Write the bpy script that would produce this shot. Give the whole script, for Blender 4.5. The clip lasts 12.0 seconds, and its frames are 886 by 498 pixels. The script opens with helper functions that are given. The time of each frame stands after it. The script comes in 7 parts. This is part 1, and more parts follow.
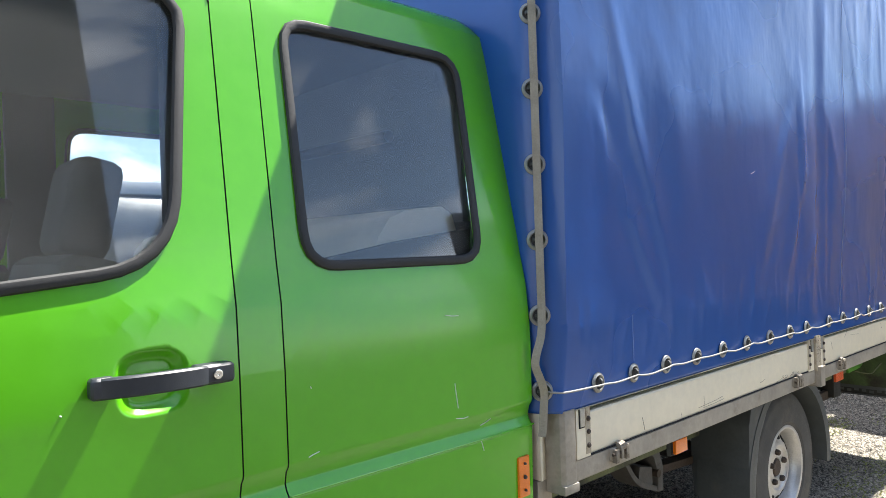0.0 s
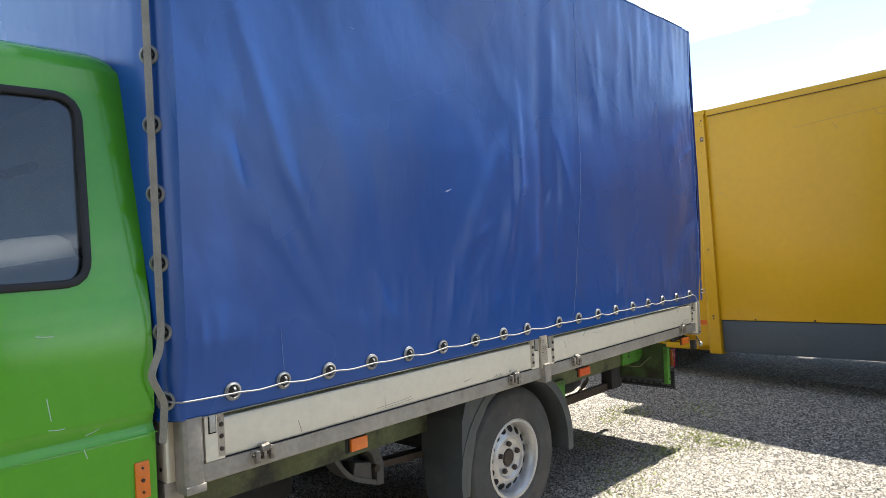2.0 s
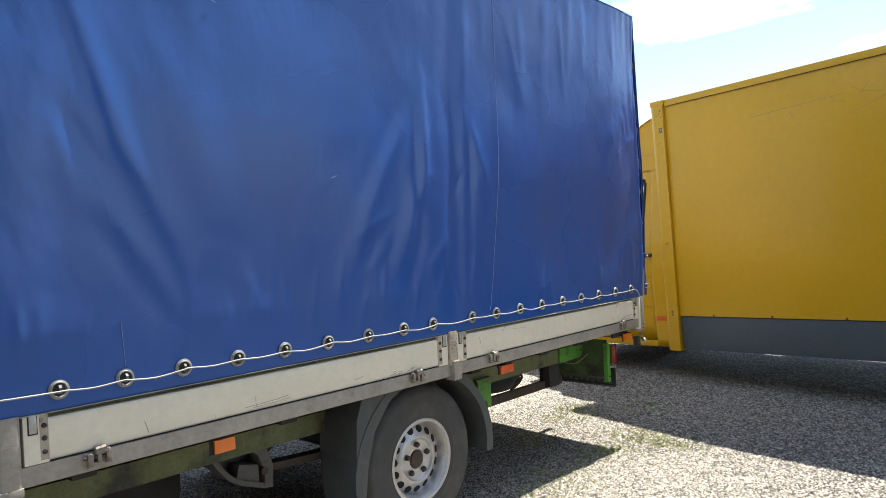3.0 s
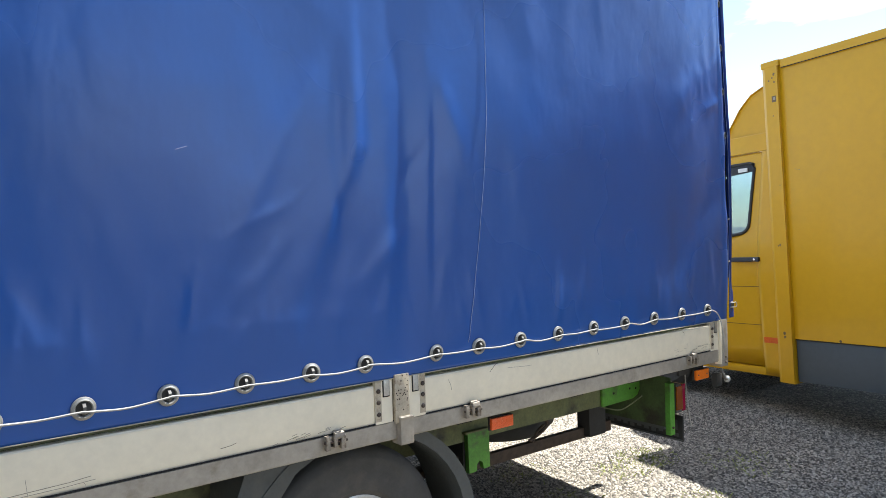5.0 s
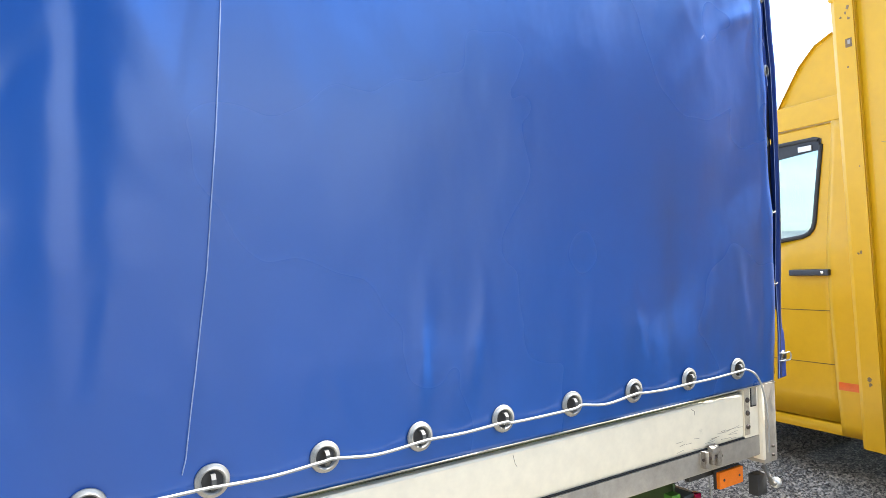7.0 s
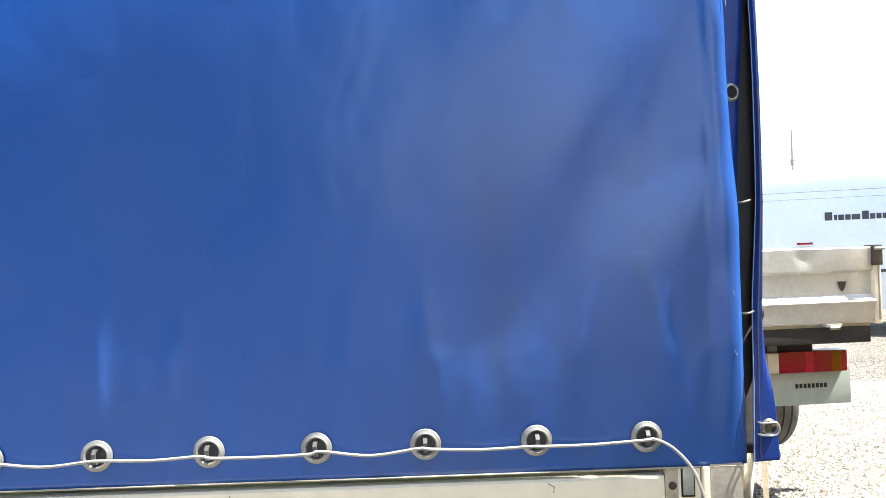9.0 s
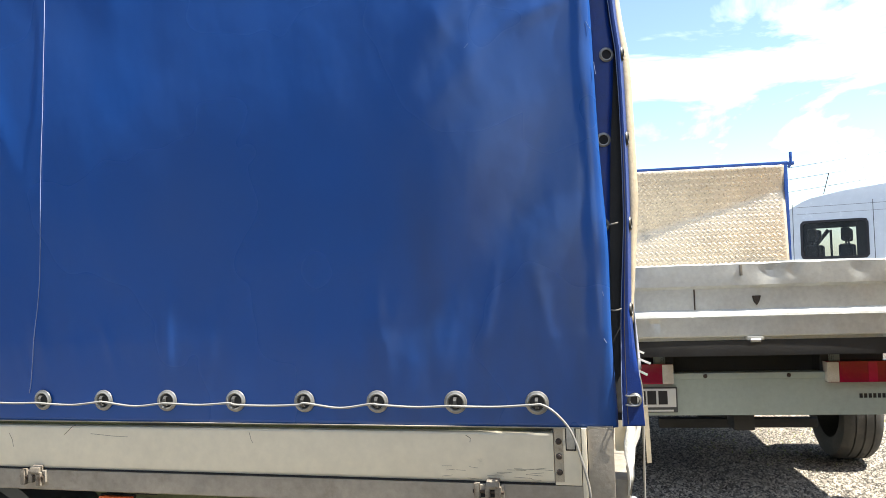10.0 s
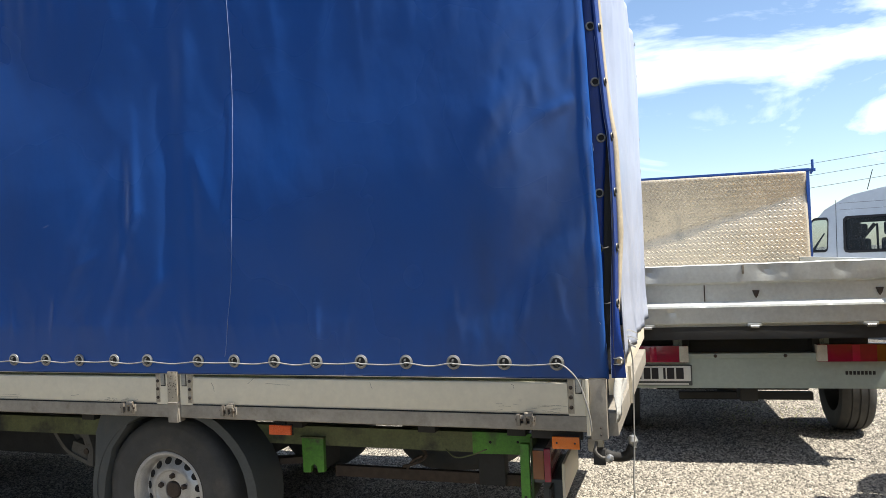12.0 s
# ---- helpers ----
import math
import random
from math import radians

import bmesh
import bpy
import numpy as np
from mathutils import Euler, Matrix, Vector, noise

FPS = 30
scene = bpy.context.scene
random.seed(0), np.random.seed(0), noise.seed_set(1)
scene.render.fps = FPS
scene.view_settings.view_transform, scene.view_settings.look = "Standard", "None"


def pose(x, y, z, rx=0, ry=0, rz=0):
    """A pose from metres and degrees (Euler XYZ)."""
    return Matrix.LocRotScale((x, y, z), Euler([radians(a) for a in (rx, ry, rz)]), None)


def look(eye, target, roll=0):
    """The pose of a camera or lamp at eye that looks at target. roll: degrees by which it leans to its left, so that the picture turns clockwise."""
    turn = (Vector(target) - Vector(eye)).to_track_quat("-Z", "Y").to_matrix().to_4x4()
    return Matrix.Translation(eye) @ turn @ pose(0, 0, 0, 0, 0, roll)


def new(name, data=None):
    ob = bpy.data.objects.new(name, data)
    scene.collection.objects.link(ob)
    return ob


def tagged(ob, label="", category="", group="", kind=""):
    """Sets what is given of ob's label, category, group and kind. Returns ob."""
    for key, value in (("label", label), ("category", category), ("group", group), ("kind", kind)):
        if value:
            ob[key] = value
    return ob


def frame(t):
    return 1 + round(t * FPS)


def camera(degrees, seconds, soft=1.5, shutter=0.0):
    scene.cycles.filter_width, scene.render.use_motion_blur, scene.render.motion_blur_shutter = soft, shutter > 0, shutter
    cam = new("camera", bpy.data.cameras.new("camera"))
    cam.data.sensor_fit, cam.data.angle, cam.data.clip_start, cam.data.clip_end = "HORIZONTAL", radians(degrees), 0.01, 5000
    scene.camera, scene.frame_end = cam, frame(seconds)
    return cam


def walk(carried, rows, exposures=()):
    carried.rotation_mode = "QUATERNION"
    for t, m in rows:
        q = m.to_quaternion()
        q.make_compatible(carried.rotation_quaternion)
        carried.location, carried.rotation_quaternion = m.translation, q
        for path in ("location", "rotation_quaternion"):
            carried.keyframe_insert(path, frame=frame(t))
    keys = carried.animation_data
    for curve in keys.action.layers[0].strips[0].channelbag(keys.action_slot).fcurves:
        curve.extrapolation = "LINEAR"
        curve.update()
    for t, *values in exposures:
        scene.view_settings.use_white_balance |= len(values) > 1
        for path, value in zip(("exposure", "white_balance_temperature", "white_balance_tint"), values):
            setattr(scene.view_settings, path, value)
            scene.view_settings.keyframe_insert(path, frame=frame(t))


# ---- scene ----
cam = camera(64.7, 12.0, soft=0.8)
PATH = [
    (0, (-1.348, -1.15, 1.372), (0.016, 0.313, 1.375), -1.9),
    (0.5, (-1.381, -1.397, 1.415), (0.033, 0.018, 1.415), -2.3),
    (1, (-1.287, -1.633, 1.439), (0.173, -0.267, 1.428), -2.4),
    (1.5, (-1.09, -1.775, 1.428), (0.382, -0.422, 1.398), -2.6),
    (2, (-0.842, -1.939, 1.416), (0.638, -0.594, 1.395), -2.6),
    (2.5, (-0.63, -2.119, 1.387), (0.852, -0.777, 1.368), -2.6),
    (3, (-0.414, -2.163, 1.364), (1.06, -0.812, 1.336), -2.6),
    (3.2, (-0.304, -2.174, 1.369), (1.144, -0.795, 1.347), -3.0),
    (4.8, (0.649, -1.947, 1.38), (1.856, -0.353, 1.332), -1.9),
    (5, (0.752, -1.872, 1.383), (1.96, -0.279, 1.339), -1.7),
    (5.5, (1.102, -1.684, 1.375), (2.305, -0.088, 1.324), -2.0),
    (6, (1.403, -1.459, 1.34), (2.602, 0.142, 1.305), -2.0),
    (6.5, (1.705, -1.248, 1.379), (2.894, 0.36, 1.345), -1.8),
    (7, (2.031, -1.181, 1.363), (3.107, 0.504, 1.344), -2.3),
    (7.2, (2.149, -1.15, 1.35), (3.153, 0.58, 1.341), -2.3),
    (8.8, (3.217, -1.241, 1.342), (3.383, 0.752, 1.346), -1.7),
    (9, (3.357, -1.285, 1.338), (3.363, 0.715, 1.346), -2.0),
    (9.5, (3.669, -1.447, 1.32), (3.35, 0.527, 1.36), -2.25),
    (10, (3.882, -1.712, 1.321), (3.449, 0.24, 1.375), -2.1),
    (10.5, (3.975, -1.965, 1.354), (3.531, -0.015, 1.403), -2.2),
    (11, (4.091, -2.225, 1.378), (3.637, -0.278, 1.423), -2.3),
    (11.5, (4.116, -2.456, 1.391), (3.597, -0.525, 1.427), -2.1),
    (12, (4.121, -2.642, 1.392), (3.522, -0.734, 1.422), -2.3),
]
EXPOSE = [(0, 1.75, 6450, 10), (0.5, 1.86, 6500, 10), (1, 1.26, 6380, 10), (1.5, 1.44, 6330, 10), (2, 1.54, 6350, 10), (3, 1.43, 6400, 10), (5, 1.63, 6250, 10), (6, 1.79, 6250, 10), (6.5, 2.42, 6250, 10), (7, 2.57, 6300, 10), (7.6, 2.52, 6350, 10), (8.8, 2.29, 6550, 10), (9.5, 2.04, 6550, 10), (10, 1.52, 6600, 10), (10.5, 1.17, 6650, 10), (11, 0.91, 6650, 10), (11.5, 0.69, 6500, 10), (12, 0.97, 6450, 10)]
walk(cam, [(t, look(eye, aim, roll)) for t, eye, aim, roll in PATH], exposures=EXPOSE)

# ---- world and sun ----
SUN_DIR = Vector((0.56, -0.034, 1.0)).normalized()
world = bpy.data.worlds.new("sky")
scene.world = world
world.use_nodes = True
wn, wl = world.node_tree.nodes, world.node_tree.links
wn.clear()
sky = wn.new("ShaderNodeTexSky")
sky.sky_type, sky.sun_disc = "NISHITA", False
sky.sun_elevation = math.asin(SUN_DIR.z)
sky.sun_rotation = math.atan2(SUN_DIR.x, SUN_DIR.y)
sky.air_density, sky.dust_density, sky.ozone_density = 1.0, 0.4, 2.0
wco = wn.new("ShaderNodeTexCoord")
wmap = wn.new("ShaderNodeMapping")
wmap.inputs["Scale"].default_value = (1.0, 1.0, 3.2)
wl.new(wco.outputs["Generated"], wmap.inputs["Vector"])
cloud = wn.new("ShaderNodeTexNoise")
cloud.inputs["Scale"].default_value, cloud.inputs["Detail"].default_value = 2.3, 9.0
cloud.inputs["Roughness"].default_value, cloud.inputs["Distortion"].default_value = 0.56, 0.6
wl.new(wmap.outputs["Vector"], cloud.inputs["Vector"])
cramp = wn.new("ShaderNodeValToRGB")
cramp.color_ramp.elements[0].position, cramp.color_ramp.elements[1].position = 0.50, 0.74
wl.new(cloud.outputs["Fac"], cramp.inputs["Fac"])
cmix = wn.new("ShaderNodeMixRGB")
cmix.inputs["Color2"].default_value = (13.0, 13.4, 14.0, 1)
wl.new(cramp.outputs["Color"], cmix.inputs["Fac"])
wl.new(sky.outputs["Color"], cmix.inputs["Color1"])
wbg = wn.new("ShaderNodeBackground")
wbg.inputs["Strength"].default_value = 0.10
wl.new(cmix.outputs["Color"], wbg.inputs["Color"])
wout = wn.new("ShaderNodeOutputWorld")
wl.new(wbg.outputs["Background"], wout.inputs["Surface"])

sun = new("sun", bpy.data.lights.new("sun", "SUN"))
sun.data.energy, sun.data.angle, sun.data.color = 4.9, radians(0.5), (1.0, 0.95, 0.87)
sun.matrix_world = look(SUN_DIR * 30, (0, 0, 0))


# ---- materials ----
def mat(name, color, rough=0.5, metal=0.0, var=0.12, scale=6.0, bump=0.0, bscale=60.0, stain=None, stain_at=0.62,
        stain_scale=3.0, coat=0.0, spec=0.5, island=0.0):
    """A painted, plastic, metal or cloth surface: colour varied at two scales, stains with soft edges, fine relief."""
    m = bpy.data.materials.new(name)
    m.use_nodes = True
    n, l = m.node_tree.nodes, m.node_tree.links
    b = n["Principled BSDF"]
    b.inputs["Metallic"].default_value = metal
    b.inputs["Coat Weight"].default_value = coat
    b.inputs["Coat Roughness"].default_value = 0.06
    b.inputs["Specular IOR Level"].default_value = spec
    tc = n.new("ShaderNodeTexCoord")

    def noise_of(sc, detail, rough_=0.6):
        t = n.new("ShaderNodeTexNoise")
        t.inputs["Scale"].default_value, t.inputs["Detail"].default_value, t.inputs["Roughness"].default_value = sc, detail, rough_
        l.new(tc.outputs["Object"], t.inputs["Vector"])
        return t
    big, fine = noise_of(scale, 4), noise_of(scale * 11, 6)
    mx = n.new("ShaderNodeMath")
    mx.operation = "ADD"
    l.new(big.outputs["Fac"], mx.inputs[0])
    l.new(fine.outputs["Fac"], mx.inputs[1])
    ramp = n.new("ShaderNodeMapRange")
    ramp.inputs["From Min"].default_value, ramp.inputs["From Max"].default_value = 0.7, 1.3
    ramp.inputs["To Min"].default_value, ramp.inputs["To Max"].default_value = 1 - var, 1 + var
    l.new(mx.outputs[0], ramp.inputs["Value"])
    tint = n.new("ShaderNodeMixRGB")
    tint.blend_type = "MULTIPLY"
    tint.inputs["Fac"].default_value = 1.0
    tint.inputs["Color1"].default_value = (*color, 1)
    l.new(ramp.outputs["Result"], tint.inputs["Color2"])
    out = tint
    if island:
        geo = n.new("ShaderNodeNewGeometry")
        mr = n.new("ShaderNodeMapRange")
        mr.inputs["To Min"].default_value, mr.inputs["To Max"].default_value = 1 - island, 1 + island
        l.new(geo.outputs["Random Per Island"], mr.inputs["Value"])
        t2 = n.new("ShaderNodeMixRGB")
        t2.blend_type = "MULTIPLY"
        t2.inputs["Fac"].default_value = 1.0
        l.new(out.outputs["Color"], t2.inputs["Color1"])
        l.new(mr.outputs["Result"], t2.inputs["Color2"])
        out = t2
    if stain:
        s = noise_of(stain_scale, 8, 0.65)
        sr = n.new("ShaderNodeMapRange")
        sr.inputs["From Min"].default_value, sr.inputs["From Max"].default_value = stain_at, stain_at + 0.16
        l.new(s.outputs["Fac"], sr.inputs["Value"])
        t3 = n.new("ShaderNodeMixRGB")
        t3.inputs["Color2"].default_value = (*stain, 1)
        l.new(sr.outputs["Result"], t3.inputs["Fac"])
        l.new(out.outputs["Color"], t3.inputs["Color1"])
        out = t3
    l.new(out.outputs["Color"], b.inputs["Base Color"])
    rr = n.new("ShaderNodeMapRange")
    rr.inputs["From Min"].default_value, rr.inputs["From Max"].default_value = 0.3, 0.7
    rr.inputs["To Min"].default_value, rr.inputs["To Max"].default_value = max(0.02, rough * 0.82), min(1, rough * 1.2)
    l.new(fine.outputs["Fac"], rr.inputs["Value"])
    l.new(rr.outputs["Result"], b.inputs["Roughness"])
    if bump:
        bn = noise_of(bscale, 5)
        bp = n.new("ShaderNodeBump")
        bp.inputs["Strength"].default_value, bp.inputs["Distance"].default_value = bump, 0.004
        l.new(bn.outputs["Fac"], bp.inputs["Height"])
        l.new(bp.outputs["Normal"], b.inputs["Normal"])
    return m


def glass_mat(name, tint, rough=0.02):
    m = bpy.data.materials.new(name)
    m.use_nodes = True
    b = m.node_tree.nodes["Principled BSDF"]
    b.inputs["Base Color"].default_value = (*tint, 1)
    b.inputs["Transmission Weight"].default_value = 1.0
    b.inputs["Roughness"].default_value = rough
    b.inputs["IOR"].default_value = 1.48
    return m




def dusty_glass(name, tint, dust):
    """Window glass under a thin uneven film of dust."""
    m = glass_mat(name, tint)
    n, l = m.node_tree.nodes, m.node_tree.links
    tc = n.new("ShaderNodeTexCoord")
    t = n.new("ShaderNodeTexNoise")
    t.inputs["Scale"].default_value, t.inputs["Detail"].default_value = 7, 7
    l.new(tc.outputs["Object"], t.inputs["Vector"])
    r = n.new("ShaderNodeMapRange")
    r.inputs["From Min"].default_value, r.inputs["From Max"].default_value = 0.3, 0.75
    r.inputs["To Min"].default_value, r.inputs["To Max"].default_value = dust * 0.6, dust * 1.7
    l.new(t.outputs["Fac"], r.inputs["Value"])
    d = n.new("ShaderNodeBsdfDiffuse")
    d.inputs["Color"].default_value = (0.46, 0.46, 0.44, 1)
    mix = n.new("ShaderNodeMixShader")
    l.new(r.outputs["Result"], mix.inputs["Fac"])
    l.new(n["Principled BSDF"].outputs["BSDF"], mix.inputs[1])
    l.new(d.outputs["BSDF"], mix.inputs[2])
    l.new(mix.outputs["Shader"], n["Material Output"].inputs["Surface"])
    return m


def tarp_mat():
    """Coated PVC sheet: even deep blue, broad patches of reflected haze put into the colour, soft dents and a fine
    weave.
    """
    m = bpy.data.materials.new("blue_tarpaulin")
    m.use_nodes = True
    n, l = m.node_tree.nodes, m.node_tree.links
    b = n["Principled BSDF"]
    tc = n.new("ShaderNodeTexCoord")

    def nz(scale, detail, stretch=(1, 1, 1)):
        mp = n.new("ShaderNodeMapping")
        mp.inputs["Scale"].default_value = stretch
        l.new(tc.outputs["Object"], mp.inputs["Vector"])
        t = n.new("ShaderNodeTexNoise")
        t.inputs["Scale"].default_value, t.inputs["Detail"].default_value = scale, detail
        l.new(mp.outputs["Vector"], t.inputs["Vector"])
        return t
    # broad greyer patches paint a hazy reflection into the sheet's colour
    haze = nz(1.2, 3)
    r = n.new("ShaderNodeValToRGB")
    r.color_ramp.elements[0].position, r.color_ramp.elements[1].position = 0.18, 0.88
    r.color_ramp.elements[0].color, r.color_ramp.elements[1].color = (0.012, 0.084, 0.352, 1), (0.026, 0.099, 0.345, 1)
    l.new(haze.outputs["Fac"], r.inputs["Fac"])
    dirt = nz(3.0, 6, (1, 1, 0.35))
    dr = n.new("ShaderNodeMapRange")
    dr.inputs["From Min"].default_value, dr.inputs["From Max"].default_value, dr.inputs["To Max"].default_value = 0.45, 0.95, 0.30
    l.new(dirt.outputs["Fac"], dr.inputs["Value"])
    mx = n.new("ShaderNodeMixRGB")
    mx.inputs["Color2"].default_value = (0.055, 0.075, 0.145, 1)
    l.new(dr.outputs["Result"], mx.inputs["Fac"])
    l.new(r.outputs["Color"], mx.inputs["Color1"])
    # splashed grey dirt round the last eyelets
    grime = nz(8, 9, (1, 1, 0.35))
    gr = n.new("ShaderNodeMapRange")
    gr.inputs["From Min"].default_value, gr.inputs["From Max"].default_value, gr.inputs["To Max"].default_value = 0.42, 0.74, 0.60
    l.new(grime.outputs["Fac"], gr.inputs["Value"])
    dist = n.new("ShaderNodeVectorMath")
    dist.operation = "DISTANCE"
    dist.inputs[1].default_value = (3.62, 0.0, 1.08)
    l.new(tc.outputs["Object"], dist.inputs[0])
    near_ = n.new("ShaderNodeMapRange")
    near_.interpolation_type = "SMOOTHERSTEP"
    near_.inputs["From Min"].default_value, near_.inputs["From Max"].default_value = 0.10, 0.75
    near_.inputs["To Min"].default_value, near_.inputs["To Max"].default_value = 1.0, 0.0
    l.new(dist.outputs["Value"], near_.inputs["Value"])
    both = n.new("ShaderNodeMath")
    both.operation = "MULTIPLY"
    l.new(gr.outputs["Result"], both.inputs[0])
    l.new(near_.outputs["Result"], both.inputs[1])
    mg = n.new("ShaderNodeMixRGB")
    mg.inputs["Color2"].default_value = (0.035, 0.060, 0.125, 1)
    l.new(both.outputs[0], mg.inputs["Fac"])
    l.new(mx.outputs["Color"], mg.inputs["Color1"])
    l.new(mg.outputs["Color"], b.inputs["Base Color"])
    rr = n.new("ShaderNodeMapRange")
    rr.inputs["From Min"].default_value, rr.inputs["From Max"].default_value = 0.15, 0.85
    rr.inputs["To Min"].default_value, rr.inputs["To Max"].default_value = 0.20, 0.33
    l.new(haze.outputs["Fac"], rr.inputs["Value"])
    l.new(rr.outputs["Result"], b.inputs["Roughness"])
    dent = nz(5.5, 3, (1, 1, 0.55))
    bp = n.new("ShaderNodeBump")
    bp.inputs["Strength"].default_value, bp.inputs["Distance"].default_value = 0.17, 0.03
    l.new(dent.outputs["Fac"], bp.inputs["Height"])
    crinkle = nz(17, 4, (1, 1, 0.6))
    b3 = n.new("ShaderNodeBump")
    b3.inputs["Strength"].default_value, b3.inputs["Distance"].default_value = 0.12, 0.006
    l.new(crinkle.outputs["Fac"], b3.inputs["Height"])
    l.new(bp.outputs["Normal"], b3.inputs["Normal"])
    weave = nz(900, 1)
    b2 = n.new("ShaderNodeBump")
    b2.inputs["Strength"].default_value, b2.inputs["Distance"].default_value = 0.06, 0.001
    l.new(weave.outputs["Fac"], b2.inputs["Height"])
    l.new(b3.outputs["Normal"], b2.inputs["Normal"])
    l.new(b2.outputs["Normal"], b.inputs["Normal"])
    return m


M_BLUE = tarp_mat()
M_STAPLE = mat("dull_steel_staple", (0.085, 0.085, 0.08), 0.55, metal=0.2, var=0.3, scale=60)
M_HOLEDK = mat("dark_eyelet_back", (0.030, 0.030, 0.030), 0.7, var=0.4, scale=90)
M_BLUE_HEM = mat("blue_hem", (0.003, 0.032, 0.20), 0.45, var=0.15, scale=5, bump=0.2, bscale=300)
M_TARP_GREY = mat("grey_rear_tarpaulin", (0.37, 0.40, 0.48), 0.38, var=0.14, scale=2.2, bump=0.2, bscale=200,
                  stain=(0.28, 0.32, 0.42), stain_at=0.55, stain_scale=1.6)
M_GREEN = mat("green_paint", (0.098, 0.42, 0.009), 0.22, var=0.05, scale=2.2, coat=0.3, bump=0.015, bscale=40, spec=0.5)
M_GREEN_OLD = mat("green_chassis_paint", (0.085, 0.26, 0.03), 0.55, var=0.3, scale=9, bump=0.3, bscale=90,
                  stain=(0.06, 0.055, 0.035), stain_at=0.56, stain_scale=8)
# chassis green darkened for dirt and for the shadow over the splash plate
M_GREEN_DIRT_SHADE = mat("dirty_shaded_green", (0.065, 0.105, 0.035), 0.7, var=0.4, scale=9, bump=0.3, bscale=90, stain=(0.035, 0.032, 0.02), stain_at=0.48, stain_scale=7)
M_OLIVE = mat("dirty_olive_beam", (0.125, 0.138, 0.062), 0.75, var=0.35, scale=7, bump=0.4, bscale=80,
              stain=(0.045, 0.045, 0.035), stain_at=0.5, stain_scale=6)
M_BOARD = mat("cream_aluminium_board", (0.80, 0.73, 0.565), 0.42, var=0.07, scale=3, bump=0.06, bscale=60,
              stain=(0.42, 0.39, 0.30), stain_at=0.66, stain_scale=9)
M_RAIL = mat("weathered_grey_rail", (0.345, 0.312, 0.258), 0.55, metal=0.25, var=0.22, scale=5, bump=0.2, bscale=90,
             stain=(0.20, 0.17, 0.12), stain_at=0.6, stain_scale=7)
M_STEEL = mat("galvanised_steel", (0.46, 0.46, 0.44), 0.38, metal=0.75, var=0.2, scale=14, bump=0.1, bscale=120)
M_EYELET = mat("zinc_eyelet", (0.28, 0.28, 0.262), 0.42, metal=0.5, var=0.18, scale=30, bump=0.1, bscale=200)
M_RUST = mat("rusty_steel", (0.070, 0.050, 0.036), 0.75, metal=0.2, var=0.4, scale=30, bump=0.4, bscale=150)
M_LATCH = mat("worn_latch_steel", (0.25, 0.22, 0.175), 0.6, metal=0.3, var=0.3, scale=30, bump=0.3, bscale=150, stain=(0.10, 0.07, 0.045), stain_at=0.52, stain_scale=40)
M_BOLT = mat("dark_bolt", (0.07, 0.055, 0.045), 0.6, metal=0.5, var=0.3, scale=40)
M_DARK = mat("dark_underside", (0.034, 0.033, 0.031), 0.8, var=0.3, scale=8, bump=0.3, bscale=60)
M_HOLE = mat("dark_gap", (0.012, 0.012, 0.013), 0.9, var=0.2, scale=20)
M_RUBBER = mat("black_rubber", (0.022, 0.022, 0.022), 0.62, var=0.25, scale=14, bump=0.15, bscale=160)
M_TYRE = mat("tyre_rubber", (0.058, 0.057, 0.053), 0.78, var=0.3, scale=10, bump=0.25, bscale=140,
             stain=(0.09, 0.082, 0.07), stain_at=0.55, stain_scale=6)
M_PLASTIC = mat("black_plastic", (0.064, 0.071, 0.071), 0.55, var=0.2, scale=7, bump=0.15, bscale=120,
                stain=(0.10, 0.10, 0.09), stain_at=0.56, stain_scale=5)
M_CAST = mat("dusty_cast_iron", (0.105, 0.098, 0.085), 0.75, var=0.3, scale=14, bump=0.3, bscale=120, stain=(0.05, 0.04, 0.03), stain_at=0.58, stain_scale=14)
M_HANDLE = mat("dark_grey_plastic", (0.030, 0.034, 0.042), 0.45, var=0.12, scale=20, bump=0.1, bscale=500)
M_RIM = mat("silver_rim_paint", (0.46, 0.455, 0.44), 0.36, metal=0.5, var=0.16, scale=16, bump=0.08, bscale=100,
            stain=(0.22, 0.18, 0.13), stain_at=0.64, stain_scale=14)
M_ORANGE = mat("orange_reflector", (0.85, 0.20, 0.012), 0.22, var=0.10, scale=25, bump=0.25, bscale=260, coat=0.5)
M_REDOR = mat("faded_red_reflector", (0.80, 0.13, 0.03), 0.3, var=0.15, scale=30, bump=0.3, bscale=260,
              stain=(0.85, 0.45, 0.30), stain_at=0.6, stain_scale=40)
M_RED = mat("red_lamp_lens", (0.25, 0.002, 0.028), 0.15, var=0.12, scale=25, bump=0.2, bscale=200, coat=0.7)
M_REDB = mat("bright_red_lens", (0.42, 0.003, 0.055), 0.15, var=0.12, scale=25, bump=0.2, bscale=200, coat=0.7)
M_AMBERDK = mat("dark_amber_lens", (0.20, 0.055, 0.008), 0.18, var=0.12, scale=25, bump=0.2, bscale=200, coat=0.7)
M_AMBERDEEP = mat("deep_orange_lens", (0.62, 0.10, 0.006), 0.3, var=0.12, scale=25, bump=0.2, bscale=200, coat=0.2)
M_LENS = mat("clear_lamp_lens", (0.58, 0.55, 0.48), 0.2, var=0.15, scale=25, bump=0.2, bscale=200, coat=0.6)
M_DULLENS = mat("dirty_pale_lens", (0.50, 0.36, 0.31), 0.3, var=0.3, scale=40, bump=0.3, bscale=200, coat=0.4, stain=(0.22, 0.03, 0.03), stain_at=0.50, stain_scale=45)
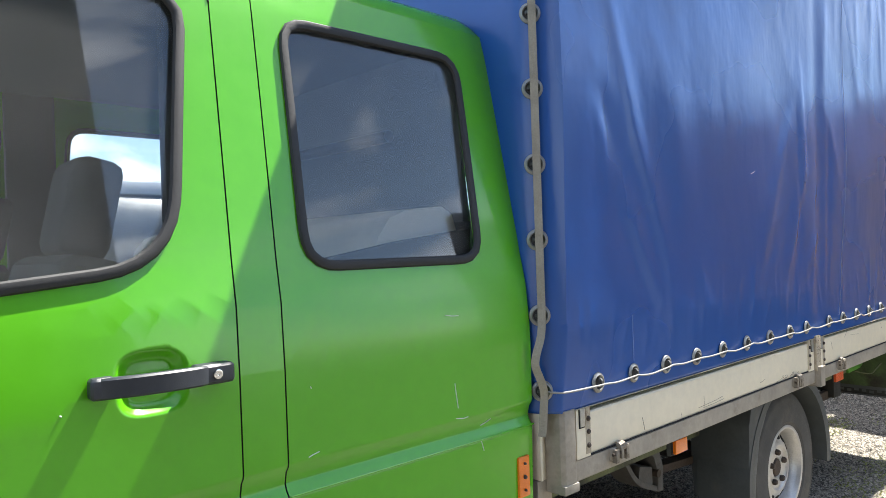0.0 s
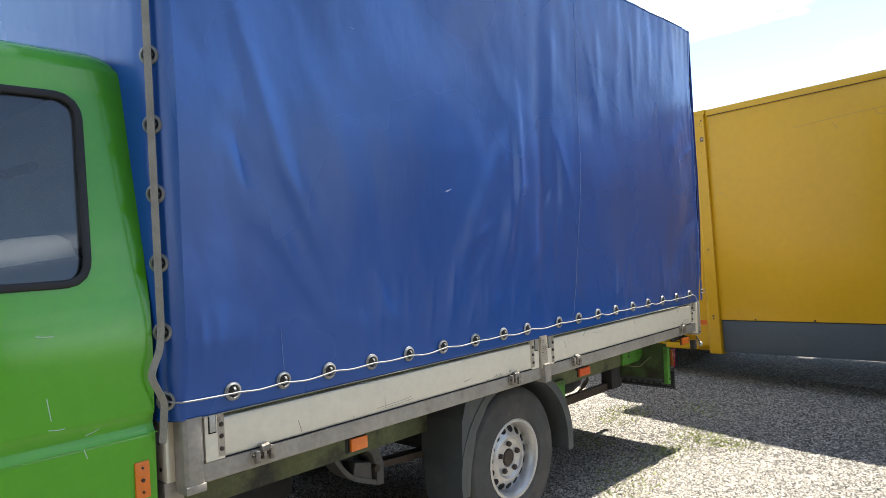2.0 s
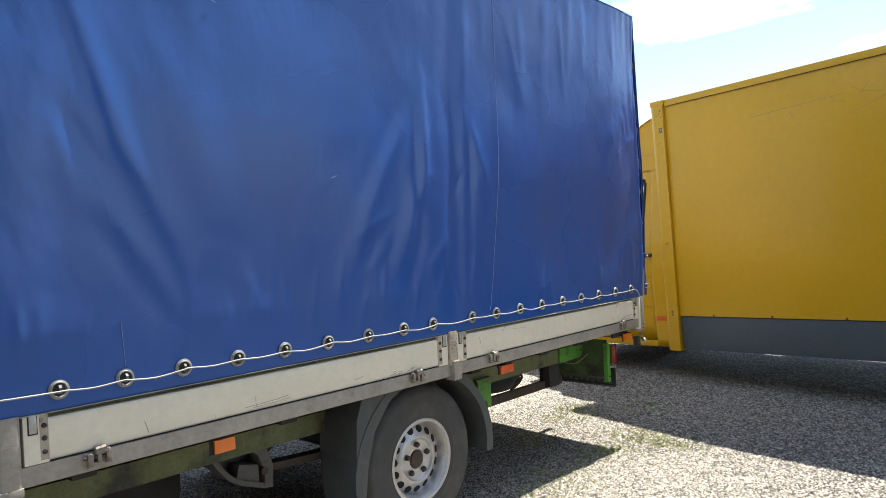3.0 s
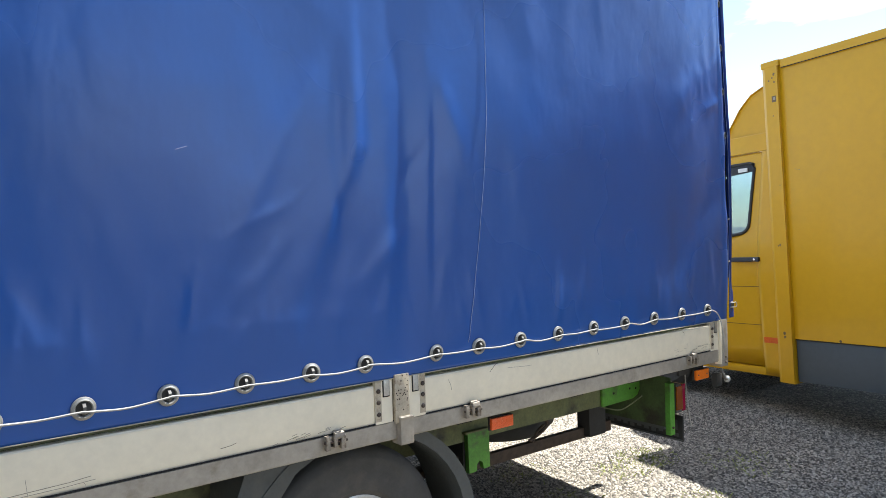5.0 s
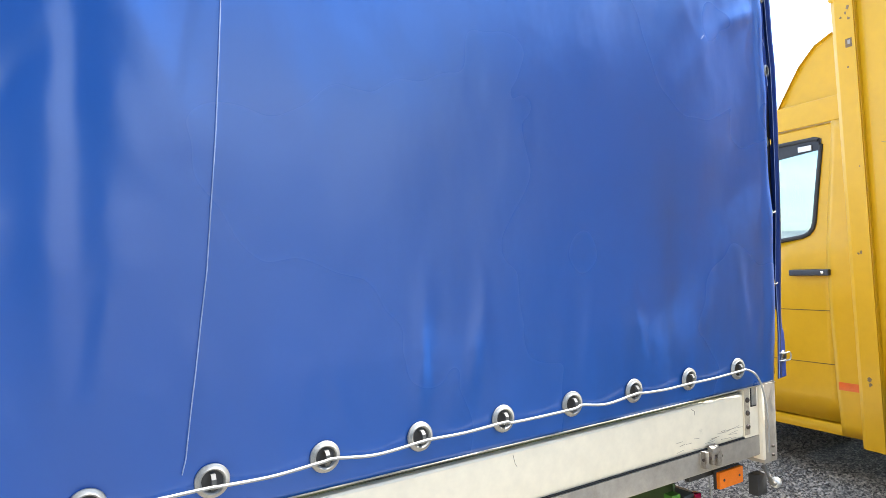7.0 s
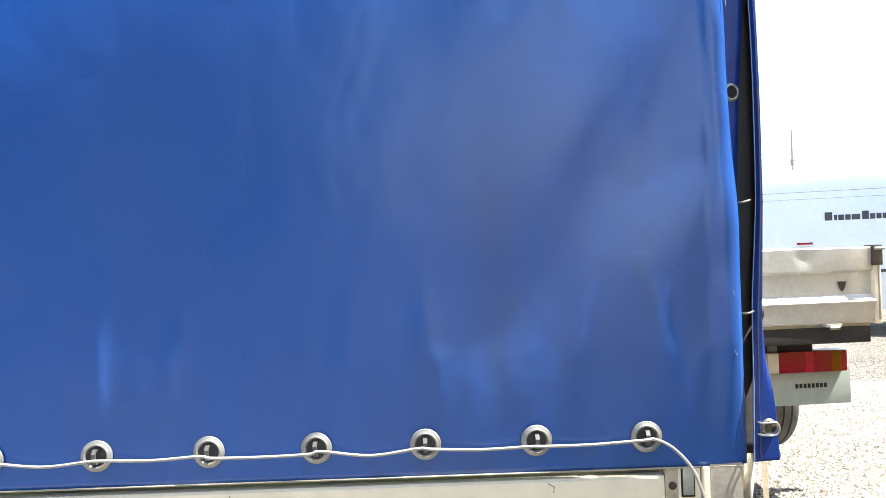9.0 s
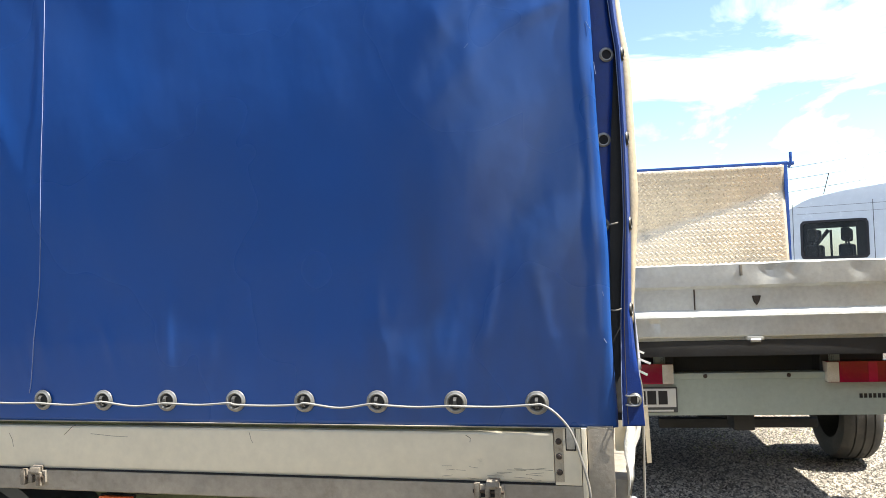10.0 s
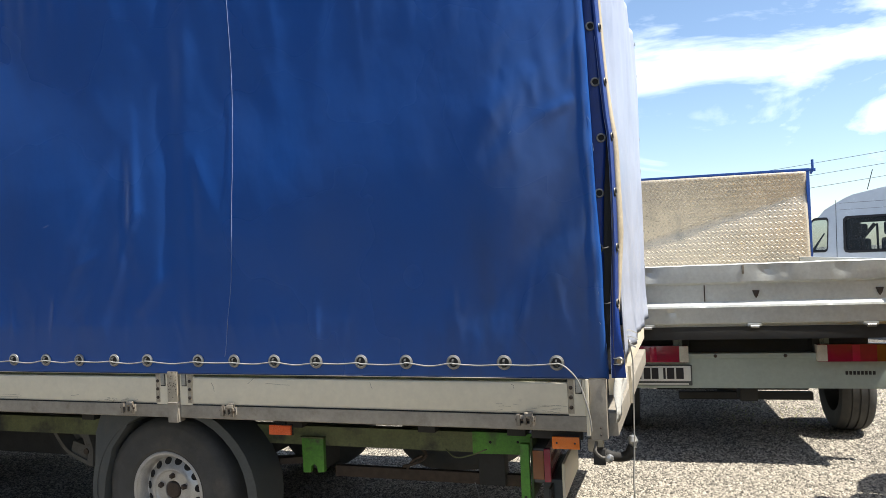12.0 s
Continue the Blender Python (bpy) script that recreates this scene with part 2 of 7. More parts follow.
M_STRAP = mat("beige_webbing", (0.34, 0.31, 0.25), 0.8, var=0.2, scale=18, bump=0.5, bscale=400,
              stain=(0.22, 0.19, 0.14), stain_at=0.6, stain_scale=9)
M_ROPE = mat("grey_cable", (0.31, 0.305, 0.28), 0.5, var=0.15, scale=30, bump=0.3, bscale=500)
M_CREAM = mat("cream_edge_band", (0.50, 0.43, 0.31), 0.6, var=0.2, scale=8, bump=0.2, bscale=150)
M_YELLOW = mat("yellow_paint", (0.57, 0.312, 0.004), 0.34, var=0.05, scale=1.6, coat=0.12, spec=0.35, bump=0.02, bscale=12,
               stain=(0.52, 0.29, 0.01), stain_at=0.66, stain_scale=1.3)
M_SKIRT = mat("slate_grey_skirt", (0.055, 0.070, 0.082), 0.4, var=0.12, scale=3, bump=0.05, bscale=60)
M_WHITE = mat("white_paint", (0.74, 0.76, 0.77), 0.24, var=0.05, scale=2, coat=0.6)
M_VAN = mat("pale_blue_white_paint", (0.66, 0.71, 0.75), 0.24, var=0.05, scale=1.2, coat=0.6)
M_ALU = mat("aluminium_sheet", (0.60, 0.61, 0.57), 0.42, metal=0.30, var=0.12, scale=4, bump=0.12, bscale=50,
            stain=(0.35, 0.33, 0.28), stain_at=0.66, stain_scale=7)
M_CHECK = mat("checker_plate", (0.62, 0.52, 0.38), 0.30, metal=0.40, var=0.15, scale=5, bump=0.1, bscale=60,
              stain=(0.40, 0.35, 0.27), stain_at=0.6, stain_scale=4)
M_BEAM = mat("grey_green_beam", (0.36, 0.42, 0.38), 0.5, var=0.1, scale=3, bump=0.06, bscale=50)
M_BLUEFRAME = mat("blue_tube_paint", (0.01, 0.06, 0.26), 0.4, var=0.15, scale=9)
M_SEAT = mat("grey_seat_cloth", (0.058, 0.064, 0.070), 0.9, var=0.2, scale=12, bump=0.3, bscale=300)
M_BEIGE = mat("beige_trim", (0.78, 0.71, 0.58), 0.7, var=0.1, scale=5, bump=0.1, bscale=80)
M_INSIDE = mat("dark_cab_lining", (0.060, 0.064, 0.070), 0.85, var=0.15, scale=5)
M_HEAD = mat("grey_headliner", (0.16, 0.165, 0.17), 0.9, var=0.1, scale=6)
M_INK = mat("black_lettering", (0.015, 0.015, 0.017), 0.6)
M_PLATE = mat("number_plate_white", (0.70, 0.71, 0.68), 0.35, var=0.05, scale=20)
M_SCRATCH = mat("pale_scratch", (0.62, 0.72, 0.55), 0.6, var=0.2, scale=40)
M_PALE = mat("pale_crease", (0.26, 0.33, 0.52), 0.6, var=0.25, scale=40)
M_SMUDGE = mat("dirt_mark", (0.22, 0.19, 0.14), 0.8, var=0.3, scale=40)
M_LINE = mat("dark_panel_joint", (0.085, 0.05, 0.012), 0.7, var=0.3, scale=30)
M_DIRTSTRIP = mat("rust_stained_strip", (0.44, 0.38, 0.28), 0.6, var=0.25, scale=40, stain=(0.16, 0.10, 0.06), stain_at=0.55, stain_scale=30)
M_BLOT = mat("worn_brown_spot", (0.17, 0.11, 0.05), 0.7, var=0.4, scale=60)
M_RING = mat("dull_grey_ring", (0.10, 0.10, 0.095), 0.45, metal=0.5, var=0.2, scale=40)
M_RAG = mat("torn_white_lining", (0.66, 0.66, 0.62), 0.75, var=0.15, scale=14, bump=0.4, bscale=120)
M_SILVER = mat("chrome_lock", (0.75, 0.75, 0.75), 0.15, metal=1.0, var=0.05, scale=30)
M_GLASS = dusty_glass("cab_glass", (0.80, 0.83, 0.84), 0.03)
M_CLEAR = glass_mat("clear_cab_glass", (0.88, 0.92, 0.92))
M_VGLASS = dusty_glass("van_glass", (0.46, 0.54, 0.58), 0.04)
M_CABGLASS = dusty_glass("tinted_cab_glass", (0.27, 0.37, 0.40), 0.04)
M_GRASS = mat("grass", (0.25, 0.29, 0.055), 0.7, var=0.35, scale=20, island=0.4)
M_STONE = mat("gravel_stone", (0.262, 0.236, 0.190), 0.85, var=0.25, scale=25, bump=0.3, bscale=120, island=0.78)


def gravel_mat():
    """Crushed stone: cells of uneven grey, the shade of their gaps painted dark, over patches of dust."""
    m = bpy.data.materials.new("gravel_ground")
    m.use_nodes = True
    n, l = m.node_tree.nodes, m.node_tree.links
    b = n["Principled BSDF"]
    b.inputs["Roughness"].default_value = 0.9
    tc = n.new("ShaderNodeTexCoord")
    v = n.new("ShaderNodeTexVoronoi")
    v.inputs["Scale"].default_value = 62
    l.new(tc.outputs["Object"], v.inputs["Vector"])
    e = n.new("ShaderNodeTexVoronoi")
    e.feature = "DISTANCE_TO_EDGE"
    e.inputs["Scale"].default_value = 62
    l.new(tc.outputs["Object"], e.inputs["Vector"])
    sep = n.new("ShaderNodeSeparateColor")
    l.new(v.outputs["Color"], sep.inputs["Color"])
    r = n.new("ShaderNodeValToRGB")
    r.color_ramp.elements[0].color, r.color_ramp.elements[1].color = (0.085, 0.077, 0.061, 1), (0.52, 0.468, 0.382, 1)
    l.new(sep.outputs["Red"], r.inputs["Fac"])
    # shade between the stones, put into the colour at each cell's edge
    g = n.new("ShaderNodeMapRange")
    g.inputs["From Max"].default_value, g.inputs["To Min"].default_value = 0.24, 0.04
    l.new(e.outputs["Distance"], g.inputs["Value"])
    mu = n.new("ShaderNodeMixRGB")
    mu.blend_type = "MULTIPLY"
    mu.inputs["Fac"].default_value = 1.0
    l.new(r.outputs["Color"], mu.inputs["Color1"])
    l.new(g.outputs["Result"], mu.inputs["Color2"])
    big = n.new("ShaderNodeTexNoise")
    big.inputs["Scale"].default_value, big.inputs["Detail"].default_value = 0.9, 6
    l.new(tc.outputs["Object"], big.inputs["Vector"])
    br = n.new("ShaderNodeMapRange")
    br.inputs["From Min"].default_value, br.inputs["From Max"].default_value = 0.3, 0.7
    br.inputs["To Min"].default_value, br.inputs["To Max"].default_value = 0.8, 1.2
    l.new(big.outputs["Fac"], br.inputs["Value"])
    m2 = n.new("ShaderNodeMixRGB")
    m2.blend_type = "MULTIPLY"
    m2.inputs["Fac"].default_value = 1.0
    l.new(mu.outputs["Color"], m2.inputs["Color1"])
    l.new(br.outputs["Result"], m2.inputs["Color2"])
    l.new(m2.outputs["Color"], b.inputs["Base Color"])
    bp = n.new("ShaderNodeBump")
    bp.inputs["Strength"].default_value, bp.inputs["Distance"].default_value = 1.0, 0.03
    l.new(e.outputs["Distance"], bp.inputs["Height"])
    l.new(bp.outputs["Normal"], b.inputs["Normal"])
    return m


M_GRAVEL = gravel_mat()


# ---- mesh tools ----
def smooth_all(me, angle=40):
    for p in me.polygons:
        p.use_smooth = True
    me.set_sharp_from_angle(angle=radians(angle))


def part(name, bm, material, parent=None, label="", smooth=True, angle=40):
    me = bpy.data.meshes.new(name)
    bmesh.ops.recalc_face_normals(bm, faces=bm.faces)
    bm.to_mesh(me)
    bm.free()
    me.materials.append(material)
    if smooth:
        smooth_all(me, angle)
    ob = new(name, me)
    if parent is not None:
        ob.parent = parent
    if label:
        tagged(ob, label)
    return ob


def raw(name, verts, faces, material, parent=None, label="", smooth=True, angle=40):
    me = bpy.data.meshes.new(name)
    me.from_pydata(verts, [], faces)
    me.update()
    me.materials.append(material)
    if smooth:
        smooth_all(me, angle)
    ob = new(name, me)
    if parent is not None:
        ob.parent = parent
    if label:
        tagged(ob, label)
    return ob


def thing(name, label, category, group="", at=(0, 0, 0)):
    ob = new(name)
    ob.empty_display_size = 0.1
    ob.matrix_world = Matrix.Translation(at)
    return tagged(ob, label, category, group)


def add_box(bm, x0, x1, y0, y1, z0, z1, bevel=0.004, seg=2, m=None):
    mm = Matrix.Translation(((x0 + x1) / 2, (y0 + y1) / 2, (z0 + z1) / 2)) @ Matrix.Diagonal((abs(x1 - x0), abs(y1 - y0), abs(z1 - z0), 1))
    r = bmesh.ops.create_cube(bm, size=1.0, matrix=(m @ mm) if m else mm)
    if bevel:
        es = list({e for v in r["verts"] for e in v.link_edges})
        bmesh.ops.bevel(bm, geom=es, offset=bevel, segments=seg, profile=0.7, affect="EDGES", clamp_overlap=True)
    return bm


def box(*a, **k):
    return add_box(bmesh.new(), *a, **k)


def add_cyl(bm, p, q, r0, r1=None, n=16, caps=True):
    p, q = Vector(p), Vector(q)
    d = q - p
    m = Matrix.Translation((p + q) / 2) @ d.to_track_quat("Z", "Y").to_matrix().to_4x4()
    bmesh.ops.create_cone(bm, cap_ends=caps, segments=n, radius1=r0, radius2=r0 if r1 is None else r1, depth=d.length, matrix=m)
    return bm


def cyl(*a, **k):
    return add_cyl(bmesh.new(), *a, **k)


def add_lathe(bm, prof, m=None, n=32, closed=False):
    """Turns (radius, height) pairs round the local z axis."""
    rings = []
    for r, h in prof:
        ring = []
        for i in range(n):
            a = 2 * math.pi * i / n
            v = Vector((r * math.cos(a), r * math.sin(a), h))
            ring.append(bm.verts.new(m @ v if m else v))
        rings.append(ring)
    pairs = list(zip(rings, rings[1:])) + ([(rings[-1], rings[0])] if closed else [])
    for a, b in pairs:
        for i in range(n):
            bm.faces.new((a[i], a[(i + 1) % n], b[(i + 1) % n], b[i]))
    return bm


def add_tube(bm, pts, r, n=8, flat=None, caps=True):
    """A round or flat (width, thickness, across) tube along points."""
    pts = [Vector(p) for p in pts]
    rings = []
    up = Vector((0.13, 0.31, 0.94))
    for i, p in enumerate(pts):
        d = (pts[min(i + 1, len(pts) - 1)] - pts[max(i - 1, 0)]).normalized()
        if flat:
            side = Vector(flat[2]) - d * d.dot(Vector(flat[2]))
            side.normalize()
        else:
            side = d.cross(up).normalized()
        nrm = side.cross(d).normalized()
        ring = []
        if flat:
            for a, b in ((-1, -1), (1, -1), (1, 1), (-1, 1)):
                ring.append(bm.verts.new(p + side * a * flat[0] / 2 + nrm * b * flat[1] / 2))
        else:
            for k in range(n):
                a = 2 * math.pi * k / n
                ring.append(bm.verts.new(p + (side * math.cos(a) + nrm * math.sin(a)) * r))
        rings.append(ring)
    for a, b in zip(rings, rings[1:]):
        k = len(a)
        for i in range(k):
            bm.faces.new((a[i], a[(i + 1) % k], b[(i + 1) % k], b[i]))
    if caps:
        bm.faces.new(rings[0][::-1])
        bm.faces.new(rings[-1])
    return bm


def tube(*a, **k):
    return add_tube(bmesh.new(), *a, **k)


def spline(pts, per=8):
    """Points along a smooth curve through the given points."""
    P = [Vector(p) for p in pts]
    P = [2 * P[0] - P[1]] + P + [2 * P[-1] - P[-2]]
    out = []
    for i in range(1, len(P) - 2):
        a, b, c, d = P[i - 1:i + 3]
        for k in range(per):
            t = k / per
            out.append(0.5 * ((2 * b) + (c - a) * t + (2 * a - 5 * b + 4 * c - d) * t * t + (3 * b - a - 3 * c + d) * t ** 3))
    out.append(P[-2])
    return out


def prism(bm, outline, axis, a, b, bevel=0.0):
    """Extrudes a 2D outline along an axis from a to b. For x: (y, z); for y: (x, z); for z: (x, y)."""
    def put(u, v, w):
        return {"x": (w, u, v), "y": (u, w, v), "z": (u, v, w)}[axis]
    lo = [bm.verts.new(put(u, v, a)) for u, v in outline]
    hi = [bm.verts.new(put(u, v, b)) for u, v in outline]
    k = len(outline)
    fs = [bm.faces.new(lo), bm.faces.new(hi[::-1])]
    for i in range(k):
        fs.append(bm.faces.new((lo[i], hi[i], hi[(i + 1) % k], lo[(i + 1) % k])))
    if bevel:
        bmesh.ops.recalc_face_normals(bm, faces=fs)
        bmesh.ops.bevel(bm, geom=list({e for f in fs for e in f.edges}), offset=bevel, segments=2, profile=0.7, affect="EDGES", clamp_overlap=True)
    return bm


def round_loop(corners, radius, per=7):
    """A closed 2D loop with rounded corners."""
    out = []
    k = len(corners)
    rads = radius if isinstance(radius, (list, tuple)) else [radius] * k
    for i, c in enumerate(corners):
        c = Vector(c)
        a, b = Vector(corners[i - 1]) - c, Vector(corners[(i + 1) % k]) - c
        r = rads[i]
        p, q = c + a.normalized() * r, c + b.normalized() * r
        for j in range(per + 1):
            t = j / per
            out.append((1 - t) ** 2 * p + 2 * t * (1 - t) * c + t * t * q)
    return out


def resample(loop, n, start=0):
    """n points evenly along a closed 2D loop."""
    L = [Vector(p) for p in loop] + [Vector(loop[0])]
    acc = [0.0]
    for a, b in zip(L, L[1:]):
        acc.append(acc[-1] + (b - a).length)
    out, j = [], 0
    for i in range(n):
        s = acc[-1] * i / n
        while acc[j + 1] < s:
            j += 1
        t = (s - acc[j]) / max(1e-9, acc[j + 1] - acc[j])
        out.append(L[j].lerp(L[j + 1], t))
    return out


def lerp_tab(tab, t):
    if t <= tab[0][0]:
        return tab[0][1]
    for (a, p), (b, q) in zip(tab, tab[1:]):
        if t <= b:
            return p + (q - p) * (t - a) / (b - a)
    return tab[-1][1]


def wheel(name, parent, center, R, width, side=-1, rim_r=0.186, label=""):
    """A road wheel whose axle lies along y; side -1: its face looks to -y."""
    w = new(name)
    w.parent = parent
    m = Matrix.Rotation(radians(90), 4, "X") if side < 0 else Matrix.Rotation(radians(-90), 4, "X")
    w.matrix_local = Matrix.Translation(center) @ m
    if label:
        tagged(w, label)
    h = width / 2
    bm = add_lathe(bmesh.new(), [(rim_r - 0.012, -h * 0.8), (rim_r + 0.02, -h * 0.98), ((R + rim_r) / 2, -h * 1.02), (R - 0.035, -h * 0.93), (R - 0.008, -h * 0.74),
                                 (R, -h * 0.45), (R, h * 0.45), (R - 0.008, h * 0.74), (R - 0.02, h * 0.85), (R - 0.035, h * 0.93), (R - 0.045, h * 0.955), (R - 0.05, h * 0.94),
                                 ((R + rim_r) / 2, h * 1.03), (rim_r + 0.022, h * 0.99), (rim_r + 0.018, h * 0.95), (rim_r + 0.004, h * 0.90), (rim_r - 0.012, h * 0.8)], n=64, closed=True)
    part("tyre", bm, M_TYRE, w)
    d = h * 0.62
    rim = add_lathe(bmesh.new(), [(rim_r + 0.004, h * 0.90), (rim_r + 0.007, h * 0.93), (rim_r + 0.002, h * 0.955), (rim_r - 0.008, h * 0.93), (rim_r - 0.014, h * 0.83),
                                  (rim_r - 0.021, h * 0.74), (rim_r - 0.024, h * 0.50), (rim_r - 0.029, h * 0.36), (rim_r - 0.036, h * 0.32), (0.153, h * 0.36), (0.120, h * 0.56), (0.106, h * 0.64),
                                  (0.098, h * 0.63), (0.092, h * 0.54), (0.086, h * 0.52), (0.045, h * 0.52), (0.042, h * 0.48), (0.0402, h * 0.1)], n=64)
    part("rim", rim, M_RIM, w)
    back = add_lathe(bmesh.new(), [(rim_r - 0.014, h * 0.8), (rim_r - 0.016, -h * 0.8), (0.05, -h * 0.7)], n=40)
    part("rim_barrel", back, M_DARK, w)
    for i in range(15):
        a = 2 * math.pi * i / 15 + 0.1
        mm = Matrix.Rotation(a, 4, "Z") @ Matrix.Translation((0.1385, 0, h * 0.452)) @ Matrix.Rotation(radians(32), 4, "Y")
        bm = add_lathe(bmesh.new(), [(0.0001, 0.0024), (0.0178, 0.0024), (0.0186, -0.001)], m=mm, n=12)
        part("vent_hole", bm, M_HOLE, w)
    for i in range(5):
        a = 2 * math.pi * i / 5 + 0.3
        bm = add_lathe(bmesh.new(), [(0.014, h * 0.50), (0.0135, h * 0.64), (0.009, h * 0.70), (0.0001, h * 0.71)], m=Matrix.Rotation(a, 4, "Z") @ Matrix.Translation((0.068, 0, 0)), n=6)
        part("wheel_bolt", bm, M_BOLT, w)
    part("hub_cap", add_lathe(bmesh.new(), [(0.040, h * 0.3), (0.039, h * 0.52), (0.034, h * 0.57), (0.0001, h * 0.58)], n=24), M_RUST, w)
    return w


# ---- ground ----
def hump(x, y):
    return 0.010 * math.sin(x * 1.3 + 0.4) * math.cos(y * 1.1) + 0.006 * math.sin(x * 3.1 + y * 2.3)


def build_ground():
    ax = [-400, -120, -40, -15, -8] + [-6 + 0.25 * i for i in range(73)] + [14, 20, 45, 120, 400]
    ay = [-400, -120, -40, -15, -8] + [-5 + 0.25 * i for i in range(65)] + [13, 20, 45, 120, 400]
    v = [(x, y, hump(x, y) if -6 < x < 12 and -5 < y < 11 else 0.0) for y in ay for x in ax]
    k = len(ax)
    f = [(j * k + i, j * k + i + 1, (j + 1) * k + i + 1, (j + 1) * k + i) for j in range(len(ay) - 1) for i in range(k - 1)]
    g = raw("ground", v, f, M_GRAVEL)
    tagged(g, "yard of loose grey crushed gravel with a few grassy spots", "ground", kind="structure")


build_ground()


def stones(name, count, area, seed, lo, hi):
    """Loose crushed stones, each a skewed octahedron-like lump half sunk in the ground."""
    rng = np.random.default_rng(seed)
    base = np.array([(1, 0, 0), (0.3, 0.95, 0), (-0.8, 0.6, 0), (-0.85, -0.5, 0), (0.35, -0.9, 0), (0.25, 0.1, 0.75), (-0.3, -0.1, 0.62)], float)
    tri = np.array([(0, 1, 5), (1, 2, 5), (2, 6, 5), (2, 3, 6), (3, 4, 6), (4, 5, 6), (4, 0, 5)])
    x0, x1, y0, y1 = area
    px, py = rng.uniform(x0, x1, count), rng.uniform(y0, y1, count)
    s = rng.uniform(lo, hi, count) * rng.uniform(0.6, 1.0, count)
    V = base[None] * (1 + rng.uniform(-0.28, 0.28, (count, 7, 3)))
    V = V * s[:, None, None] * np.stack([np.ones(count), rng.uniform(0.6, 1, count), rng.uniform(0.55, 1.1, count)], 1)[:, None, :]
    a = rng.uniform(0, 6.283, count)
    c, n = np.cos(a)[:, None], np.sin(a)[:, None]
    X, Y = V[:, :, 0] * c - V[:, :, 1] * n, V[:, :, 0] * n + V[:, :, 1] * c
    tilt = rng.uniform(-0.4, 0.4, count)[:, None]
    Z = V[:, :, 2] + X * tilt + s[:, None] * rng.uniform(-0.25, 0.15, count)[:, None]
    gz = 0.010 * np.sin(px * 1.3 + 0.4) * np.cos(py * 1.1) + 0.006 * np.sin(px * 3.1 + py * 2.3)
    W = np.stack([X + px[:, None], Y + py[:, None], Z + gz[:, None]], 2).reshape(-1, 3)
    F = (tri[None] + (np.arange(count) * 7)[:, None, None]).reshape(-1, 3)
    me = bpy.data.meshes.new(name)
    me.vertices.add(len(W))
    me.vertices.foreach_set("co", W.ravel())
    me.loops.add(F.size)
    me.loops.foreach_set("vertex_index", F.ravel().astype(np.int32))
    me.polygons.add(len(F))
    me.polygons.foreach_set("loop_start", np.arange(0, F.size, 3, dtype=np.int32))
    me.update(calc_edges=True)
    me.validate()
    me.materials.append(M_STONE)
    ob = new(name, me)
    return tagged(ob, "loose angular grey gravel stones lying over the yard", "gravel", kind="stuff")


stones("gravel", 110000, (1.6, 6.0, -1.7, 2.2), 3, 0.0065, 0.0135)
stones("gravel", 95000, (3.4, 7.6, 1.2, 5.2), 4, 0.0075, 0.0155)
stones("gravel", 60000, (-0.6, 3.6, -0.9, 2.2), 5, 0.0065, 0.0135)


# ---- the green crew-cab truck ----
W_TRUCK = 1.94
truck = thing("truck", "green crew cab truck with a blue tarpaulin body on gravel", "truck")

Z_TARP, Z_TOP, X_F, X_R = 0.926, 2.80, 0.150, 3.905
EYE_Z = 0.986
EYELETS = [0.300, 0.488, 0.676, 0.873, 1.067, 1.266, 1.470, 1.672, 1.857, 2.131, 2.316, 2.515, 2.714, 2.919, 3.116, 3.316, 3.520, 3.722]


def ridge(x, z, xa, za, xb, zb, w, h):
    """A soft fold along the line from a to b that fades at both ends."""
    dx, dz = xb - xa, zb - za
    ll = dx * dx + dz * dz
    t = ((x - xa) * dx + (z - za) * dz) / ll
    d = ((x - xa) * dz - (z - za) * dx) / math.sqrt(ll)
    fade = np.sin(math.pi * np.clip((t + 0.15) / 1.3, 0, 1))
    return h * fade * np.exp(-(d / w) ** 2)


FOLDS = [(0.28, 1.95, 0.37, 1.52, 0.030, 0.0022), (0.60, 2.10, 0.82, 1.50, 0.075, 0.0035), (0.90, 1.34, 1.02, 1.06, 0.030, 0.0022), (1.02, 1.30, 1.00, 1.05, 0.026, 0.0016),
         (2.18, 1.64, 2.23, 1.48, 0.030, 0.0022), (2.10, 1.68, 1.99, 1.52, 0.022, -0.0028), (2.03, 1.43, 1.83, 1.21, 0.034, 0.0044), (1.63, 1.49, 1.41, 1.385, 0.018, 0.0014), (1.61, 1.39, 1.46, 1.20, 0.028, 0.0024),
         (1.50, 1.25, 1.42, 1.13, 0.022, -0.0018), (2.45, 1.78, 2.55, 1.32, 0.045, 0.0026),
         (2.145, 2.50, 2.12, 2.10, 0.032, 0.0022), (2.285, 2.60, 2.262, 2.28, 0.028, 0.0018), (2.465, 2.48, 2.59, 2.03, 0.036, 0.0026), (2.95, 2.62, 2.98, 2.14, 0.030, 0.0032)]
